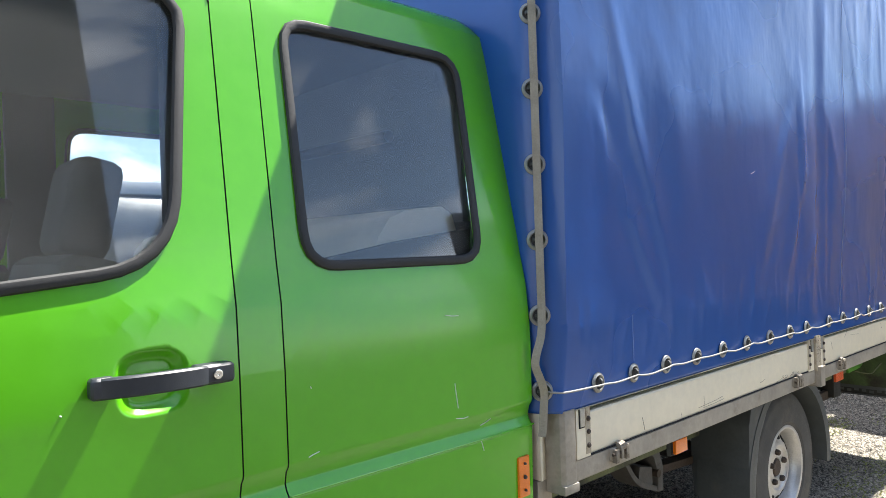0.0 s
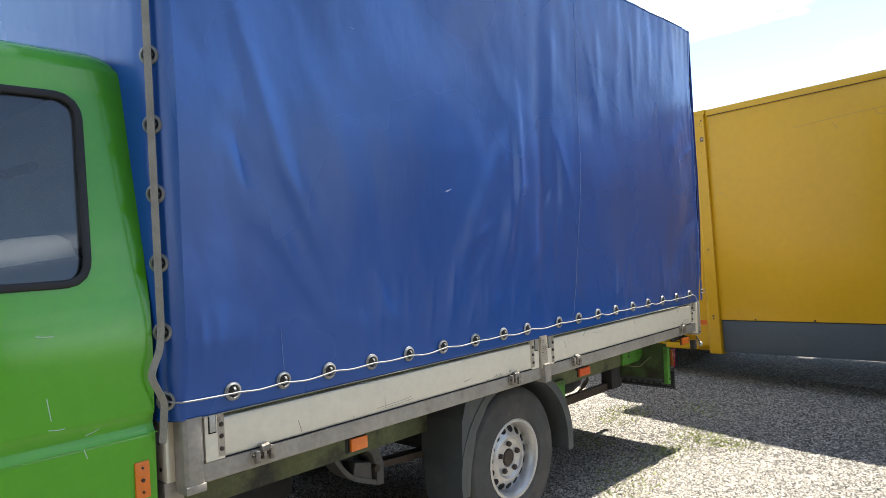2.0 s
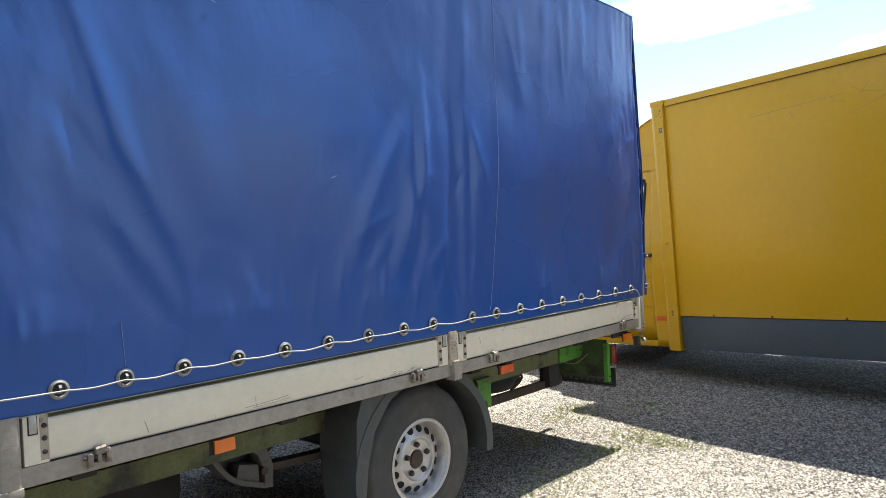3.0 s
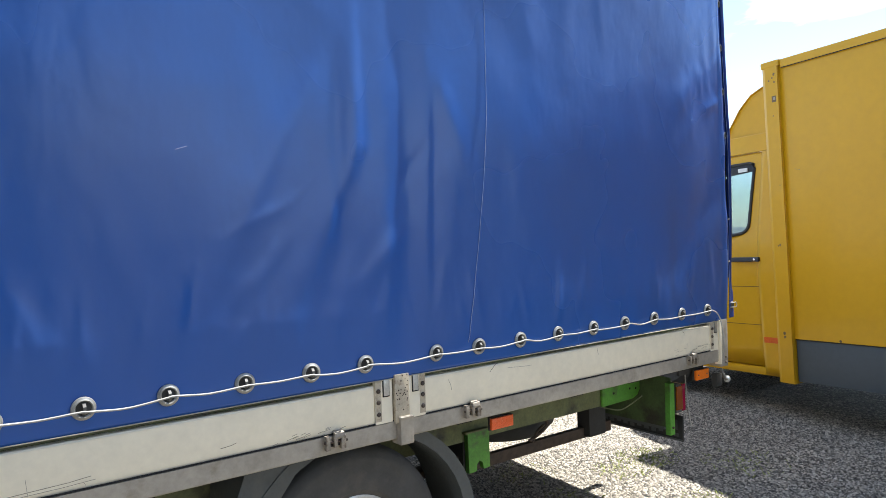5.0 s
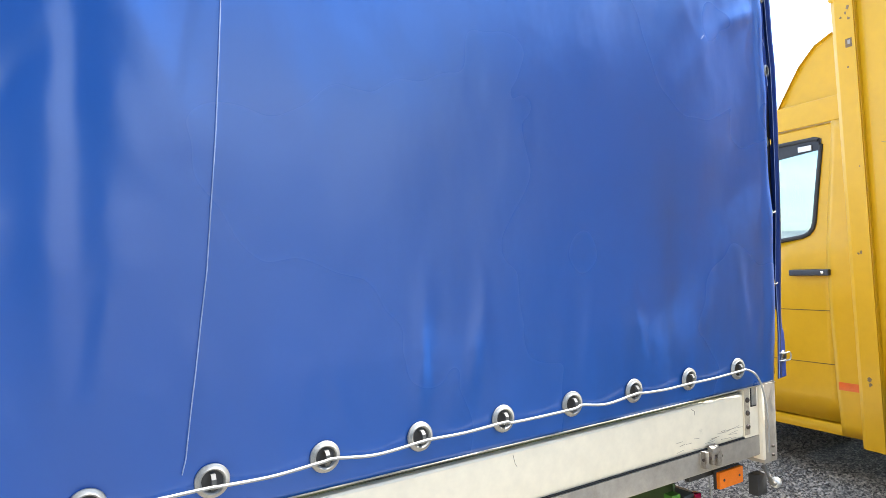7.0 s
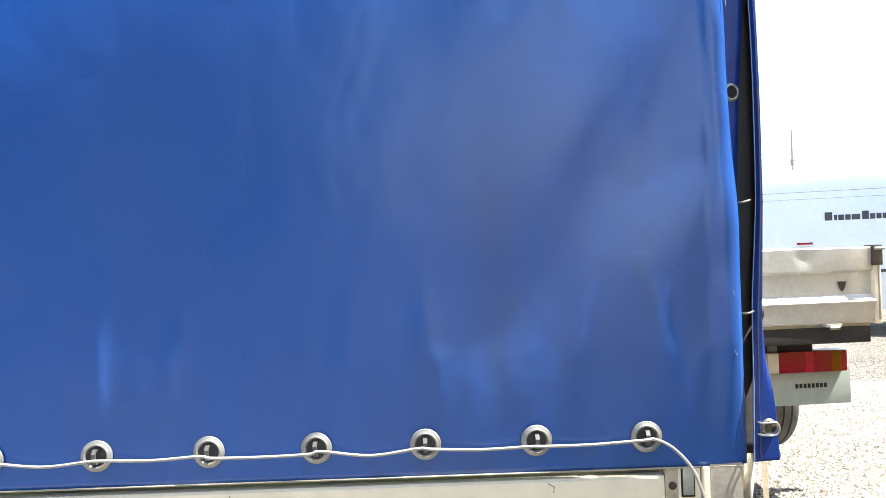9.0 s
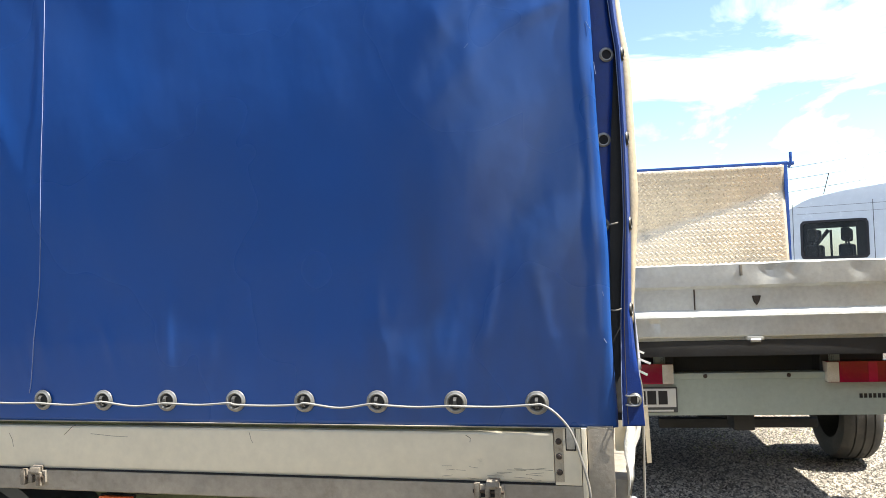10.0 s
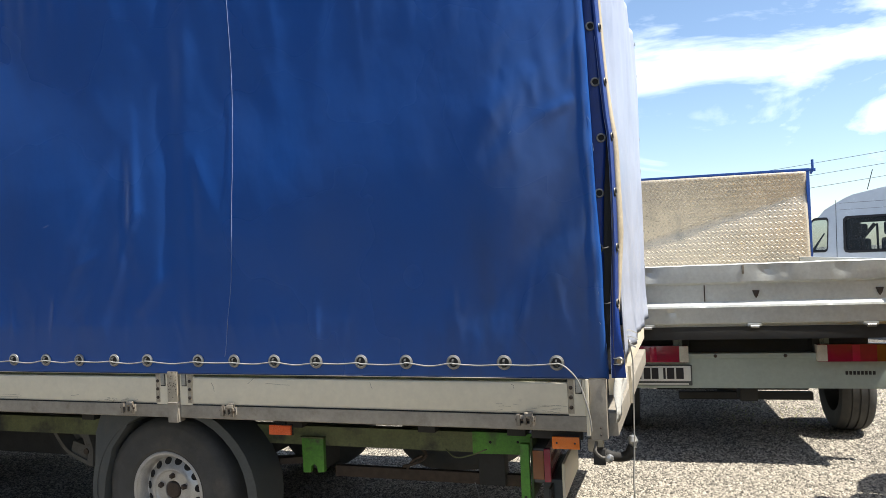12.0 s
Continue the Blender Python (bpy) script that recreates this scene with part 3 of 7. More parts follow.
FOLDS += [(0.62, 2.7, 0.8, 2, 0.065, 0.0032), (2.55, 2.7, 2.6, 2.1, 0.032, 0.0026), (2.59, 1.56, 2.57, 1.28, 0.036, 0.0018), (2.62, 1.15, 2.72, 1.8, 0.054, 0.002), (2.78, 2.2, 2.84, 2.76, 0.042, 0.0034), (3.02, 2.25, 3.07, 2.76, 0.036, 0.003),
          (3.18, 2.3, 3.22, 2.76, 0.034, 0.0026), (3.36, 2.3, 3.4, 2.76, 0.034, 0.0028), (3.55, 2.3, 3.58, 2.76, 0.034, 0.0028), (3.54, 2.02, 3.41, 1.7, 0.048, 0.0032), (3.86, 1.97, 3.62, 1.88, 0.058, 0.0022), (3.62, 1.88, 3.44, 1.66, 0.042, 0.0026),
          (3.8, 1.68, 3.48, 1.16, 0.095, -0.009), (3.86, 1.5, 3.7, 1.16, 0.08, 0.0035), (3.7, 2.3, 3.76, 1.85, 0.03, 0.0022), (3.8, 2.45, 3.82, 2.05, 0.028, 0.0024)]
FOLDS += [(3.60, 1.75, 3.575, 2.00, 0.026, 0.0022), (3.70, 1.92, 3.86, 1.98, 0.022, 0.0030), (3.85, 1.75, 3.87, 1.95, 0.016, 0.0030), (3.45, 1.90, 3.66, 2.09, 0.060, 0.004)]
# long folds that fan out from the frame: the line, width at its top and at its foot, height, and how much softer its upper flank is
CRESTS = [([(0.34, 2.22), (0.40, 2.04), (0.51, 1.69), (0.665, 1.40), (0.80, 1.04)], 0.022, 0.038, 0.0062, 1.7),
          ([(0.42, 1.58), (0.48, 1.46), (0.72, 1.11)], 0.018, 0.032, 0.0036, 1.6),
          ([(0.38, 1.50), (0.47, 1.38), (0.66, 1.10)], 0.026, 0.040, -0.0030, 1.0),
          ([(0.28, 1.88), (0.36, 1.74), (0.47, 1.56)], 0.036, 0.044, -0.0042, 1.0),
          ([(1.72, 1.90), (1.575, 1.65), (1.43, 1.345), (1.27, 1.02)], 0.050, 0.080, 0.0056, 0.55),
          ([(1.74, 2.05), (1.58, 1.76), (1.44, 1.52)], 0.040, 0.050, -0.0022, 1.0),
          ([(1.828, 2.10), (1.834, 1.96), (1.832, 1.66), (1.70, 1.345), (1.55, 1.02)], 0.046, 0.078, 0.0090, 0.5),
          ([(1.775, 1.95), (1.775, 1.60), (1.79, 1.36), (1.70, 1.12)], 0.022, 0.030, -0.0044, 1.2),
          ([(2.11, 2.00), (2.14, 1.90), (2.22, 1.74), (2.31, 1.50)], 0.044, 0.056, 0.0044, 0.9),
          ([(2.135, 1.98), (2.140, 1.70), (2.132, 1.40), (2.130, 1.06)], 0.018, 0.024, -0.0050, 1.6)]


def crest(x, z, line, w0, w1, h, soft):
    """A long fold along a bent line, sharper on one flank, that rises and fades smoothly."""
    x, z = np.asarray(x, float), np.asarray(z, float)
    steps = [math.hypot(b[0] - a[0], b[1] - a[1]) for a, b in zip(line, line[1:])]
    total, run = sum(steps), 0.0
    best, side, along = np.full(x.shape, 9.0), np.zeros(x.shape), np.zeros(x.shape)
    for (a, b), s in zip(zip(line, line[1:]), steps):
        ux, uz = (b[0] - a[0]) / s, (b[1] - a[1]) / s
        t = np.clip((x - a[0]) * ux + (z - a[1]) * uz, 0, s)
        d = np.hypot(x - a[0] - t * ux, z - a[1] - t * uz)
        c = (x - a[0]) * uz - (z - a[1]) * ux
        near = d < best
        best, side, along = np.where(near, d, best), np.where(near, c, side), np.where(near, (run + t) / total, along)
        run += s
    w = (w0 + (w1 - w0) * along) * np.where(side < 0, soft, 1.0)
    rise = np.sin(math.pi * np.clip(along * 0.94 + 0.03, 0, 1)) ** 0.8
    return h * rise * np.exp(-(best / w) ** 2)


frng = random.Random(21)
for x in EYELETS:
    for _ in range(3):
        xs_ = x + frng.uniform(-0.09, 0.09)
        FOLDS.append((xs_, 1.03, xs_ + frng.uniform(-0.05, 0.06), 1.03 + frng.uniform(0.08, 0.28), frng.uniform(0.012, 0.022), frng.uniform(0.0010, 0.0030)))
for _ in range(26):
    xs_, zs_, a_, l_ = frng.uniform(3.50, 3.86), frng.uniform(1.80, 2.45), frng.uniform(0.7, 2.2), frng.uniform(0.06, 0.20)
    FOLDS.append((xs_, zs_, xs_ + l_ * math.cos(a_), zs_ + l_ * math.sin(a_), frng.uniform(0.012, 0.026), frng.uniform(-0.0016, 0.0020)))
for _ in range(36):
    xs_, zs_, a_, l_ = frng.uniform(0.2, 2.7), frng.uniform(1.2, 2.6), frng.uniform(0.9, 2.2), frng.uniform(0.10, 0.40)
    FOLDS.append((xs_, zs_, xs_ + l_ * math.cos(a_), zs_ + l_ * math.sin(a_), frng.uniform(0.022, 0.050), frng.uniform(-0.0016, 0.0018)))


def sway(x, z):
    """Broad, slow waves of the sheet."""
    return 0.010 * noise.noise(Vector((x * 1.1, z * 1.3, 2.0))) + 0.006 * noise.noise(Vector((x * 2.9, z * 2.1, 5.0))) + 0.0010 * noise.noise(Vector((x * 7, z * 5, 1.0)))


def tarp_y(x, z, slow=None):
    y = -0.006 - (sway(x, z) if slow is None else slow)
    for f in FOLDS:
        y = y - ridge(x, z, *f)
    for c in CRESTS:
        y = y - crest(x, z, *c)
    low = np.clip(1.0 - (z - Z_TARP) / 0.22, 0, 1)
    y = y * (1 - low) + low * 0.006 + low * 0.003 * np.sin(x * 33.0 + 2 * np.sin(x * 9)) * (1 - low)
    top = np.clip(1.0 - (Z_TOP - z) / 0.35, 0, 1)
    y = y - top * (0.005 + 0.0013 * np.sin(x * 58 + 2.5 * np.sin(x * 5)) + 0.0016 * np.sin(x * 23 + 1.9 * np.sin(x * 3)))
    belly = np.clip((z - 1.10) / 0.75, 0, 1)
    rear = np.clip((x - 3.50) / 0.38, 0, 1)
    return y + 0.008 * np.exp(-((x - 2.03) / 0.06) ** 2) * (1 - low) - 0.016 * belly * belly * (3 - 2 * belly) * (1 - rear * rear * (3 - 2 * rear))


def build_tarp():
    xs = list(np.linspace(X_F, X_R, 400))
    zs = list(np.linspace(Z_TARP, Z_TOP - 0.03, 190))
    gx, gz = np.meshgrid(xs, zs)
    slow = np.array([[sway(x, z) for x in xs] for z in zs])
    field = tarp_y(gx, gz, slow)
    v, f = [], []
    plan = [(0.085, W_TRUCK), (0.085, 1.3), (0.086, 0.7), (0.088, 0.20), (0.090, 0.110), (0.094, 0.075), (0.103, 0.052), (0.116, 0.034), (0.130, 0.016), (0.140, 0.004)]
    cols = plan + [(x, None) for x in xs]
    for j, z in enumerate(zs):
        for i, (x, y) in enumerate(cols):
            if y is None:
                y = field[j, i - len(plan)]
                if x > X_R - 0.05:
                    k = (x - X_R + 0.05) / 0.05
                    y -= 0.006 * math.sin(min(1.0, k) * 2.2) * (0.4 + 0.6 * min(1.0, max(0.0, (2.3 - z)) * 3)) * max(0.0, min(1.0, (z - 1.0) * 6)) - 0.010 * k * k * k + 0.006 * noise.noise(Vector((z * 7, 3.3, 0)))
                xx = x + (0.008 - 0.036 * min(1.0, max(0.0, (z - 0.94) / 1.3)) + 0.006 * noise.noise(Vector((z * 4.0, 9.1, 0)))) * max(0.0, (x - X_R + 0.10) / 0.10)
            else:
                w = 0.005 * noise.noise(Vector((y * 3, z * 2, 7)))
                xx, y = x + (w if y > 0.15 else 0), y
            v.append((xx, y, z))
    k = len(cols)
    for j in range(len(zs) - 1):
        for i in range(k - 1):
            f.append((j * k + i, j * k + i + 1, (j + 1) * k + i + 1, (j + 1) * k + i))
    tarp = raw("tarpaulin", v, f, M_BLUE, truck, "dark blue glossy lorry tarpaulin, creased, hung from the frame", angle=60)
    sol = tarp.modifiers.new("thickness", "SOLIDIFY")
    sol.thickness, sol.offset = 0.004, -1
    # roof sheet with rounded edges and sagging bays
    ys = [0.0, 0.004, 0.03, 0.09, 0.25, 0.5, 0.97, 1.44, 1.69, 1.85, 1.91, 1.936, 1.94]
    hz = [-0.032, -0.016, 0.006, 0.02, 0.035, 0.05, 0.06, 0.05, 0.035, 0.02, 0.006, -0.016, -0.032]
    v, f = [], []
    rx = list(np.linspace(0.085, 3.90, 90))
    for x in rx:
        for y, h in zip(ys, hz):
            sag = 0.003 * math.cos((x - 0.1) / 3.8 * 2 * math.pi * 5)
            edge = tarp_y(x, Z_TOP - 0.03) - 0.004 if y < 0.002 else y
            v.append((x, edge if y < 0.002 else y, Z_TOP + h + sag * (1 if 0.02 < y < 1.92 else 0)))
    k = len(ys)
    for i in range(len(rx) - 1):
        for j in range(k - 1):
            f.append((i * k + j, i * k + j + 1, (i + 1) * k + j + 1, (i + 1) * k + j))
    raw("roof_sheet", v, f, M_BLUE, truck, "blue tarpaulin roof sheet", angle=60)
    v = [(0.085, W_TRUCK, Z_TARP), (3.90, W_TRUCK, Z_TARP), (3.90, W_TRUCK, Z_TOP - 0.03), (0.085, W_TRUCK, Z_TOP - 0.03)]
    raw("far_side_sheet", v, [(0, 1, 2, 3)], M_BLUE, truck, "blue tarpaulin side sheet").modifiers.new("thickness", "SOLIDIFY").thickness = 0.004
    return tarp


tarp = build_tarp()

# weld seam and pale crease lines on the sheet
CREASE = [(1.0, 2.268), (1.03, 2.276), (1.13, 2.290), (1.33, 2.320), (1.55, 2.340), (1.80, 2.358), (2.10, 2.366), (2.30, 2.367), (2.76, 2.355)]
crease = []
for z in np.linspace(1.005, 2.75, 70):
    cx = next(a[1] + (c[1] - a[1]) * (z - a[0]) / (c[0] - a[0]) for a, c in zip(CREASE, CREASE[1:]) if z <= c[0])
    crease.append((cx, tarp_y(cx, z) - 0.003, z))
part("crease_line", tube(crease, 0.0011, n=5), M_PALE, tarp)
for (xa, za, xb, zb) in ((0.492, 1.02, 0.482, 1.16), (1.30, 1.62, 1.33, 1.63), (3.58, 1.86, 3.59, 1.87), (0.82, 2.20, 0.84, 2.195), (3.875, 1.90, 3.885, 1.88), (3.86, 1.985, 3.876, 1.99), (3.89, 1.80, 3.893, 1.77), (3.885, 1.26, 3.89, 1.24), (3.886, 1.14, 3.892, 1.13), (3.882, 1.22, 3.89, 1.215)):
    pts = [(xa + (xb - xa) * t, tarp_y(xa + (xb - xa) * t, za + (zb - za) * t) - 0.003, za + (zb - za) * t) for t in (0, 0.33, 0.66, 1)]
    part("scuff", tube(pts, 0.0007, n=5), M_PALE, tarp)


def eyelet(parent, p, n_dir, r_out=0.029, r_in=0.0175, staple="v", metal=None):
    """A pressed metal eyelet ring, the dark hole behind it and the staple that stands through it."""
    m = Matrix.Translation(p) @ Vector(n_dir).to_track_quat("Z", "Y").to_matrix().to_4x4()
    ring = part("eyelet", add_lathe(bmesh.new(), [(r_in, 0.0), (r_in + 0.0015, 0.005), (r_in + 0.004, 0.0065), (r_out - 0.005, 0.0045), (r_out - 0.001, 0.003), (r_out, 0.0)], m=m, n=28), metal or M_EYELET, parent)
    part("eyelet_hole", add_lathe(bmesh.new(), [(0.0001, 0.001), (r_in + 0.001, 0.001)], m=m, n=20), M_HOLEDK, ring)
    if staple:
        ex = Vector((1, 0, 0)) if staple == "h" else Vector((0, 1, 0))
        pts = [m @ (ex * d + Vector((0, 0, h))) for d, h in ((-0.012, 0.0), (-0.012, 0.010), (-0.006, 0.015), (0.006, 0.015), (0.012, 0.010), (0.012, 0.0))]
        part("staple", tube(pts, 0, flat=(0.0075, 0.0028, m.to_3x3() @ (Vector((0, 1, 0)) if staple == "h" else Vector((1, 0, 0))))), M_STAPLE, ring)
    return ring


for i, x in enumerate(EYELETS):
    eyelet(tarp, (x, tarp_y(x, EYE_Z) - 0.0035, EYE_Z), (0.05 * math.sin(i * 1.7), -1, 0.04 * math.cos(i)))
for z in [0.988 + 0.2015 * i for i in range(9)]:
    eyelet(tarp, (0.108, 0.042, z), (-0.72, -0.70, 0), staple="h")

# lacing cable along the bottom row
rope = [(0.106, 0.030, 0.988), (0.12, 0.012, 0.985), (0.15, -0.010, 0.984)]
for i, x in enumerate(EYELETS):
    rope.append((x - 0.012, -0.019, EYE_Z - 0.004 + 0.003 * math.sin(i * 3.1)))
    rope.append((x + 0.012, -0.019, EYE_Z - 0.004 - 0.003 * math.sin(i * 2.1)))
    if i + 1 < len(EYELETS):
        xm = (x + EYELETS[i + 1]) / 2
        rope.append((xm, -0.008, EYE_Z - 0.012 - 0.003 * math.sin(i * 1.9)))
rope += [(3.765, -0.026, 0.968), (3.800, -0.022, 0.925), (3.822, -0.018, 0.86), (3.838, -0.012, 0.79), (3.842, -0.006, 0.735)]
part("lacing_cable", tube(spline(rope, 6), 0.0029, n=8), M_ROPE, tarp, "thin grey lacing cable")

# webbing strap down the front corner
sp = [(0.096, 0.026, z) for z in np.linspace(2.76, 1.20, 26)]
sp += [(0.086, 0.022, 1.14), (0.066, 0.024, 1.09), (0.064, 0.026, 1.06), (0.080, 0.022, 1.02), (0.094, 0.024, 0.985), (0.092, 0.026, 0.95), (0.089, 0.028, 0.90), (0.086, 0.03, 0.872)]
part("strap", tube(spline(sp, 3), 0, flat=(0.021, 0.003, (0.72, -0.70, 0))), M_STRAP, truck, "beige webbing strap threaded down the front eyelets")

# rear flap that wraps the corner, and the rear curtain
def flap_row(z):
    """The flap's plan at height z: it overlaps the side sheet above, narrows half way and swings out near the bottom."""
    w = 0.003 * math.sin(z * 4.2 + 0.6) + 0.002 * math.sin(z * 9.0)
    xi = lerp_tab([(0.93, 3.922), (1.03, 3.924), (1.20, 3.931), (1.30, 3.937), (1.41, 3.943), (1.72, 3.943), (1.83, 3.941), (1.91, 3.932), (2.20, 3.912), (2.80, 3.888)], z)
    xo = lerp_tab([(0.93, 3.974), (1.03, 3.969), (1.10, 3.960), (1.20, 3.951), (1.41, 3.954), (1.83, 3.952), (1.91, 3.944), (2.20, 3.926), (2.80, 3.904)], z)
    y0 = lerp_tab([(0.93, 0.006), (1.10, 0.002), (1.32, 0.0), (2.30, 0.0), (2.80, 0.0)], z)
    turn = lerp_tab([(0.93, 0.0), (1.06, 0.0), (1.24, 1.0), (2.80, 1.0)], z)
    flat = [(xi + (xo - xi) * u / 4, y0 + 0.002 * u) for u in range(5)]
    bent = [(xi, y0 + 0.012), (xi + 0.35 * (xo - xi), y0 + 0.001), (xo - 0.2 * (xo - xi), y0 + 0.001), (xo, y0 + 0.012), (xo + 0.007, y0 + 0.056)]
    return [(a[0] + (b[0] - a[0]) * turn + w * 0.6, a[1] + (b[1] - a[1]) * turn) for a, b in zip(flat, bent)]


FLAP_EYES = [0.992] + [1.205 + 0.2065 * i for i in range(8)]


def flap_at(z, u):
    """A point of the flap at height z, u from its inner edge (0) to its free edge (4)."""
    row = flap_row(z)
    k = min(3, int(u))
    (xa, ya), (xb, yb) = row[k], row[k + 1]
    return Vector((xa + (xb - xa) * (u - k), ya + (yb - ya) * (u - k), z))


EYE_U = {z: (3.5 if z > 1.1 else 2.5) for z in FLAP_EYES}
v, f = [], []
zs, us = list(np.linspace(0.930, Z_TOP - 0.02, 460)), list(np.linspace(0, 4, 29))
for z in zs:
    v += [flap_at(z, u) for u in us]
k = len(us)
eyes = [flap_at(z, EYE_U[z]) for z in FLAP_EYES]
for j in range(len(zs) - 1):
    close = [e for e in eyes if abs(e.z - zs[j]) < 0.03]
    for i in range(k - 1):
        c = (v[j * k + i] + v[(j + 1) * k + i + 1]) / 2
        if not any((c - e).length < 0.0125 for e in close):
            f.append((j * k + i, j * k + i + 1, (j + 1) * k + i + 1, (j + 1) * k + i))
flap = raw("corner_flap", [tuple(p) for p in v], f, M_BLUE_HEM, truck, "blue corner flap with large eyelets, hanging loose", angle=60)
flap.modifiers.new("thickness", "SOLIDIFY").thickness = 0.0025
for z, e in zip(FLAP_EYES, eyes):
    d = flap_at(z, EYE_U[z] + 0.3) - flap_at(z, EYE_U[z] - 0.3)
    nrm = Vector((d.y, -d.x, 0)).normalized()
    m = Matrix.Translation(e + nrm * 0.001) @ nrm.to_track_quat("Z", "Y").to_matrix().to_4x4()
    part("eyelet", add_lathe(bmesh.new(), [(0.0110, -0.004), (0.0108, 0.0), (0.0118, 0.004), (0.0135, 0.0045), (0.0160, 0.003), (0.0172, 0.0)], m=m, n=28), M_RING, flap)
part("corner_post", box(3.80, 3.860, 0.030, 0.075, 0.93, Z_TOP - 0.04, bevel=0.004), M_DARK, truck)
# blue inner band with its own eyelets, and a dark sheet for the slot's shade behind it
def band_edge(z):
    return lerp_tab([(0.94, 3.903), (1.20, 3.904), (1.41, 3.911), (1.52, 3.917), (1.63, 3.923), (1.72, 3.931), (1.83, 3.938), (1.91, 3.930), (2.80, 3.890)], z)


def band_y(z):
    return lerp_tab([(0.94, 0.014), (1.10, 0.014), (1.32, 0.012), (2.80, 0.012)], z)


v, f = [], []
zs = list(np.linspace(0.940, Z_TOP - 0.03, 80))
for z in zs:
    xb, yb = band_edge(z), band_y(z)
    v += [(3.845, yb + 0.010, z), (3.872, yb + 0.002, z), (xb - 0.012, yb, z), (xb, yb + 0.005, z)]
for j in range(79):
    f += [(j * 4 + i, j * 4 + i + 1, j * 4 + i + 5, j * 4 + i + 4) for i in range(3)]
band = raw("inner_band", v, f, M_BLUE_HEM, truck, "blue inner tarpaulin band with small eyelets", angle=60)
band.modifiers.new("thickness", "SOLIDIFY").thickness = 0.002
for z in (1.41, 1.615, 1.82, 2.03, 2.24, 2.45):
    m = Matrix.Translation((band_edge(z) - 0.017, band_y(z) - 0.0015, z)) @ Vector((0.25, -1, 0)).to_track_quat("Z", "Y").to_matrix().to_4x4()
    ring = part("eyelet", add_lathe(bmesh.new(), [(0.0112, 0.0), (0.0116, 0.003), (0.0130, 0.0036), (0.0165, 0.0022), (0.0178, 0.0)], m=m, n=24), M_EYELET, band)
    part("eyelet_hole", add_lathe(bmesh.new(), [(0.0001, 0.0008), (0.0116, 0.0008)], m=m, n=20), M_HOLE, ring)
v, f = [], []
for z in zs:
    yb = band_y(z) + 0.016
    v += [(3.850, yb, z), (3.900, yb, z), (flap_row(z)[1][0] + 0.003, yb - 0.002, z)]
for j in range(79):
    f += [(j * 3 + i, j * 3 + i + 1, j * 3 + i + 4, j * 3 + i + 3) for i in range(2)]
raw("slot_shade", v, f, M_DARK, truck, "dark sheet put in for the shade of the slot behind the flap", angle=60).modifiers.new("thickness", "SOLIDIFY").thickness = 0.002
part("flap_edge", tube([(flap_row(z)[0][0], flap_row(z)[0][1] - 0.002, z) for z in np.linspace(0.932, 2.2, 50)], 0.0010, n=6), M_PALE, flap)
part("sheet_edge", tube([(flap_row(z)[1][0], flap_row(z)[1][1] - 0.002, z) for z in np.linspace(0.935, 1.62, 30)], 0.0010, n=6), M_RING, truck)
for z in (1.205, 1.41):
    part("tarp_hook", tube(spline([(3.906, band_y(z) + 0.004, z), (3.914, band_y(z) - 0.010, z), (3.924, band_y(z) - 0.012, z + 0.002), (3.930, band_y(z) - 0.008, z + 0.004)], 5), 0.0020, n=8), M_RAIL, truck)
part("tarp_hook", tube(spline([(3.930, 0.008, 1.003), (3.938, -0.006, 1.004), (3.958, -0.008, 1.005), (3.964, -0.008, 0.993), (3.958, -0.008, 0.983), (3.938, -0.006, 0.982), (3.930, 0.008, 0.981)], 5), 0.0020, n=8), M_STEEL, truck)
v, f = [], []
ys = list(np.linspace(0.090, W_TRUCK, 60))
zs = list(np.linspace(0.99, Z_TOP - 0.02, 60))
for z in zs:
    for y in ys:
        b = 0.014 * noise.noise(Vector((y * 3.5, z * 0.8, 4))) + 0.012 * math.sin(y * 11 + 1.5 * math.sin(z * 1.5)) * (0.35 + 0.65 * max(0, (2.2 - z)))
        lean = -0.05 * max(0.0, (z - 2.4)) ** 1.5
        bot = max(0.0, (1.2 - z)) * 0.06
        v.append((3.958 - 0.030 * max(0.0, min(1.0, (z - 1.35) / 0.8)) * max(0.0, 1 - y * 1.2) + 0.022 * y + (b * 0.8 + 0.006 * math.sin(y * 25 + z * 1.3)) * min(1, y * 6) + lean + bot * min(1, y * 5), y, z))
k = len(ys)
f = [(j * k + i, j * k + i + 1, (j + 1) * k + i + 1, (j + 1) * k + i) for j in range(len(zs) - 1) for i in range(k - 1)]
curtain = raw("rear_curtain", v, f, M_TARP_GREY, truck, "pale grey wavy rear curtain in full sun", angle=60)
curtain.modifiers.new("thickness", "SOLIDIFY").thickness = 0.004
v, f = [], []
zs = list(np.linspace(1.17, Z_TOP - 0.03, 70))
for z in zs:
    xa, ya = flap_row(z)[4]
    w = (0.004 + 0.016 * min(1.0, (z - 1.17) / 0.30) - 0.012 * min(1.0, max(0.0, (z - 1.75) / 0.3))) * (1 + 0.20 * noise.noise(Vector((z * 5, 2.2, 0))))
    v += [(xa - 0.003, ya - 0.002, z), (xa + 0.5 * w, ya + 0.004, z), (xa + w, ya + 0.014, z)]
for j in range(69):
    f += [(j * 3 + i, j * 3 + i + 1, j * 3 + i + 4, j * 3 + i + 3) for i in range(2)]
raw("curtain_hem", v, f, M_CREAM, curtain, "cream weathered hem of the rear curtain", angle=60).modifiers.new("thickness", "SOLIDIFY").thickness = 0.002
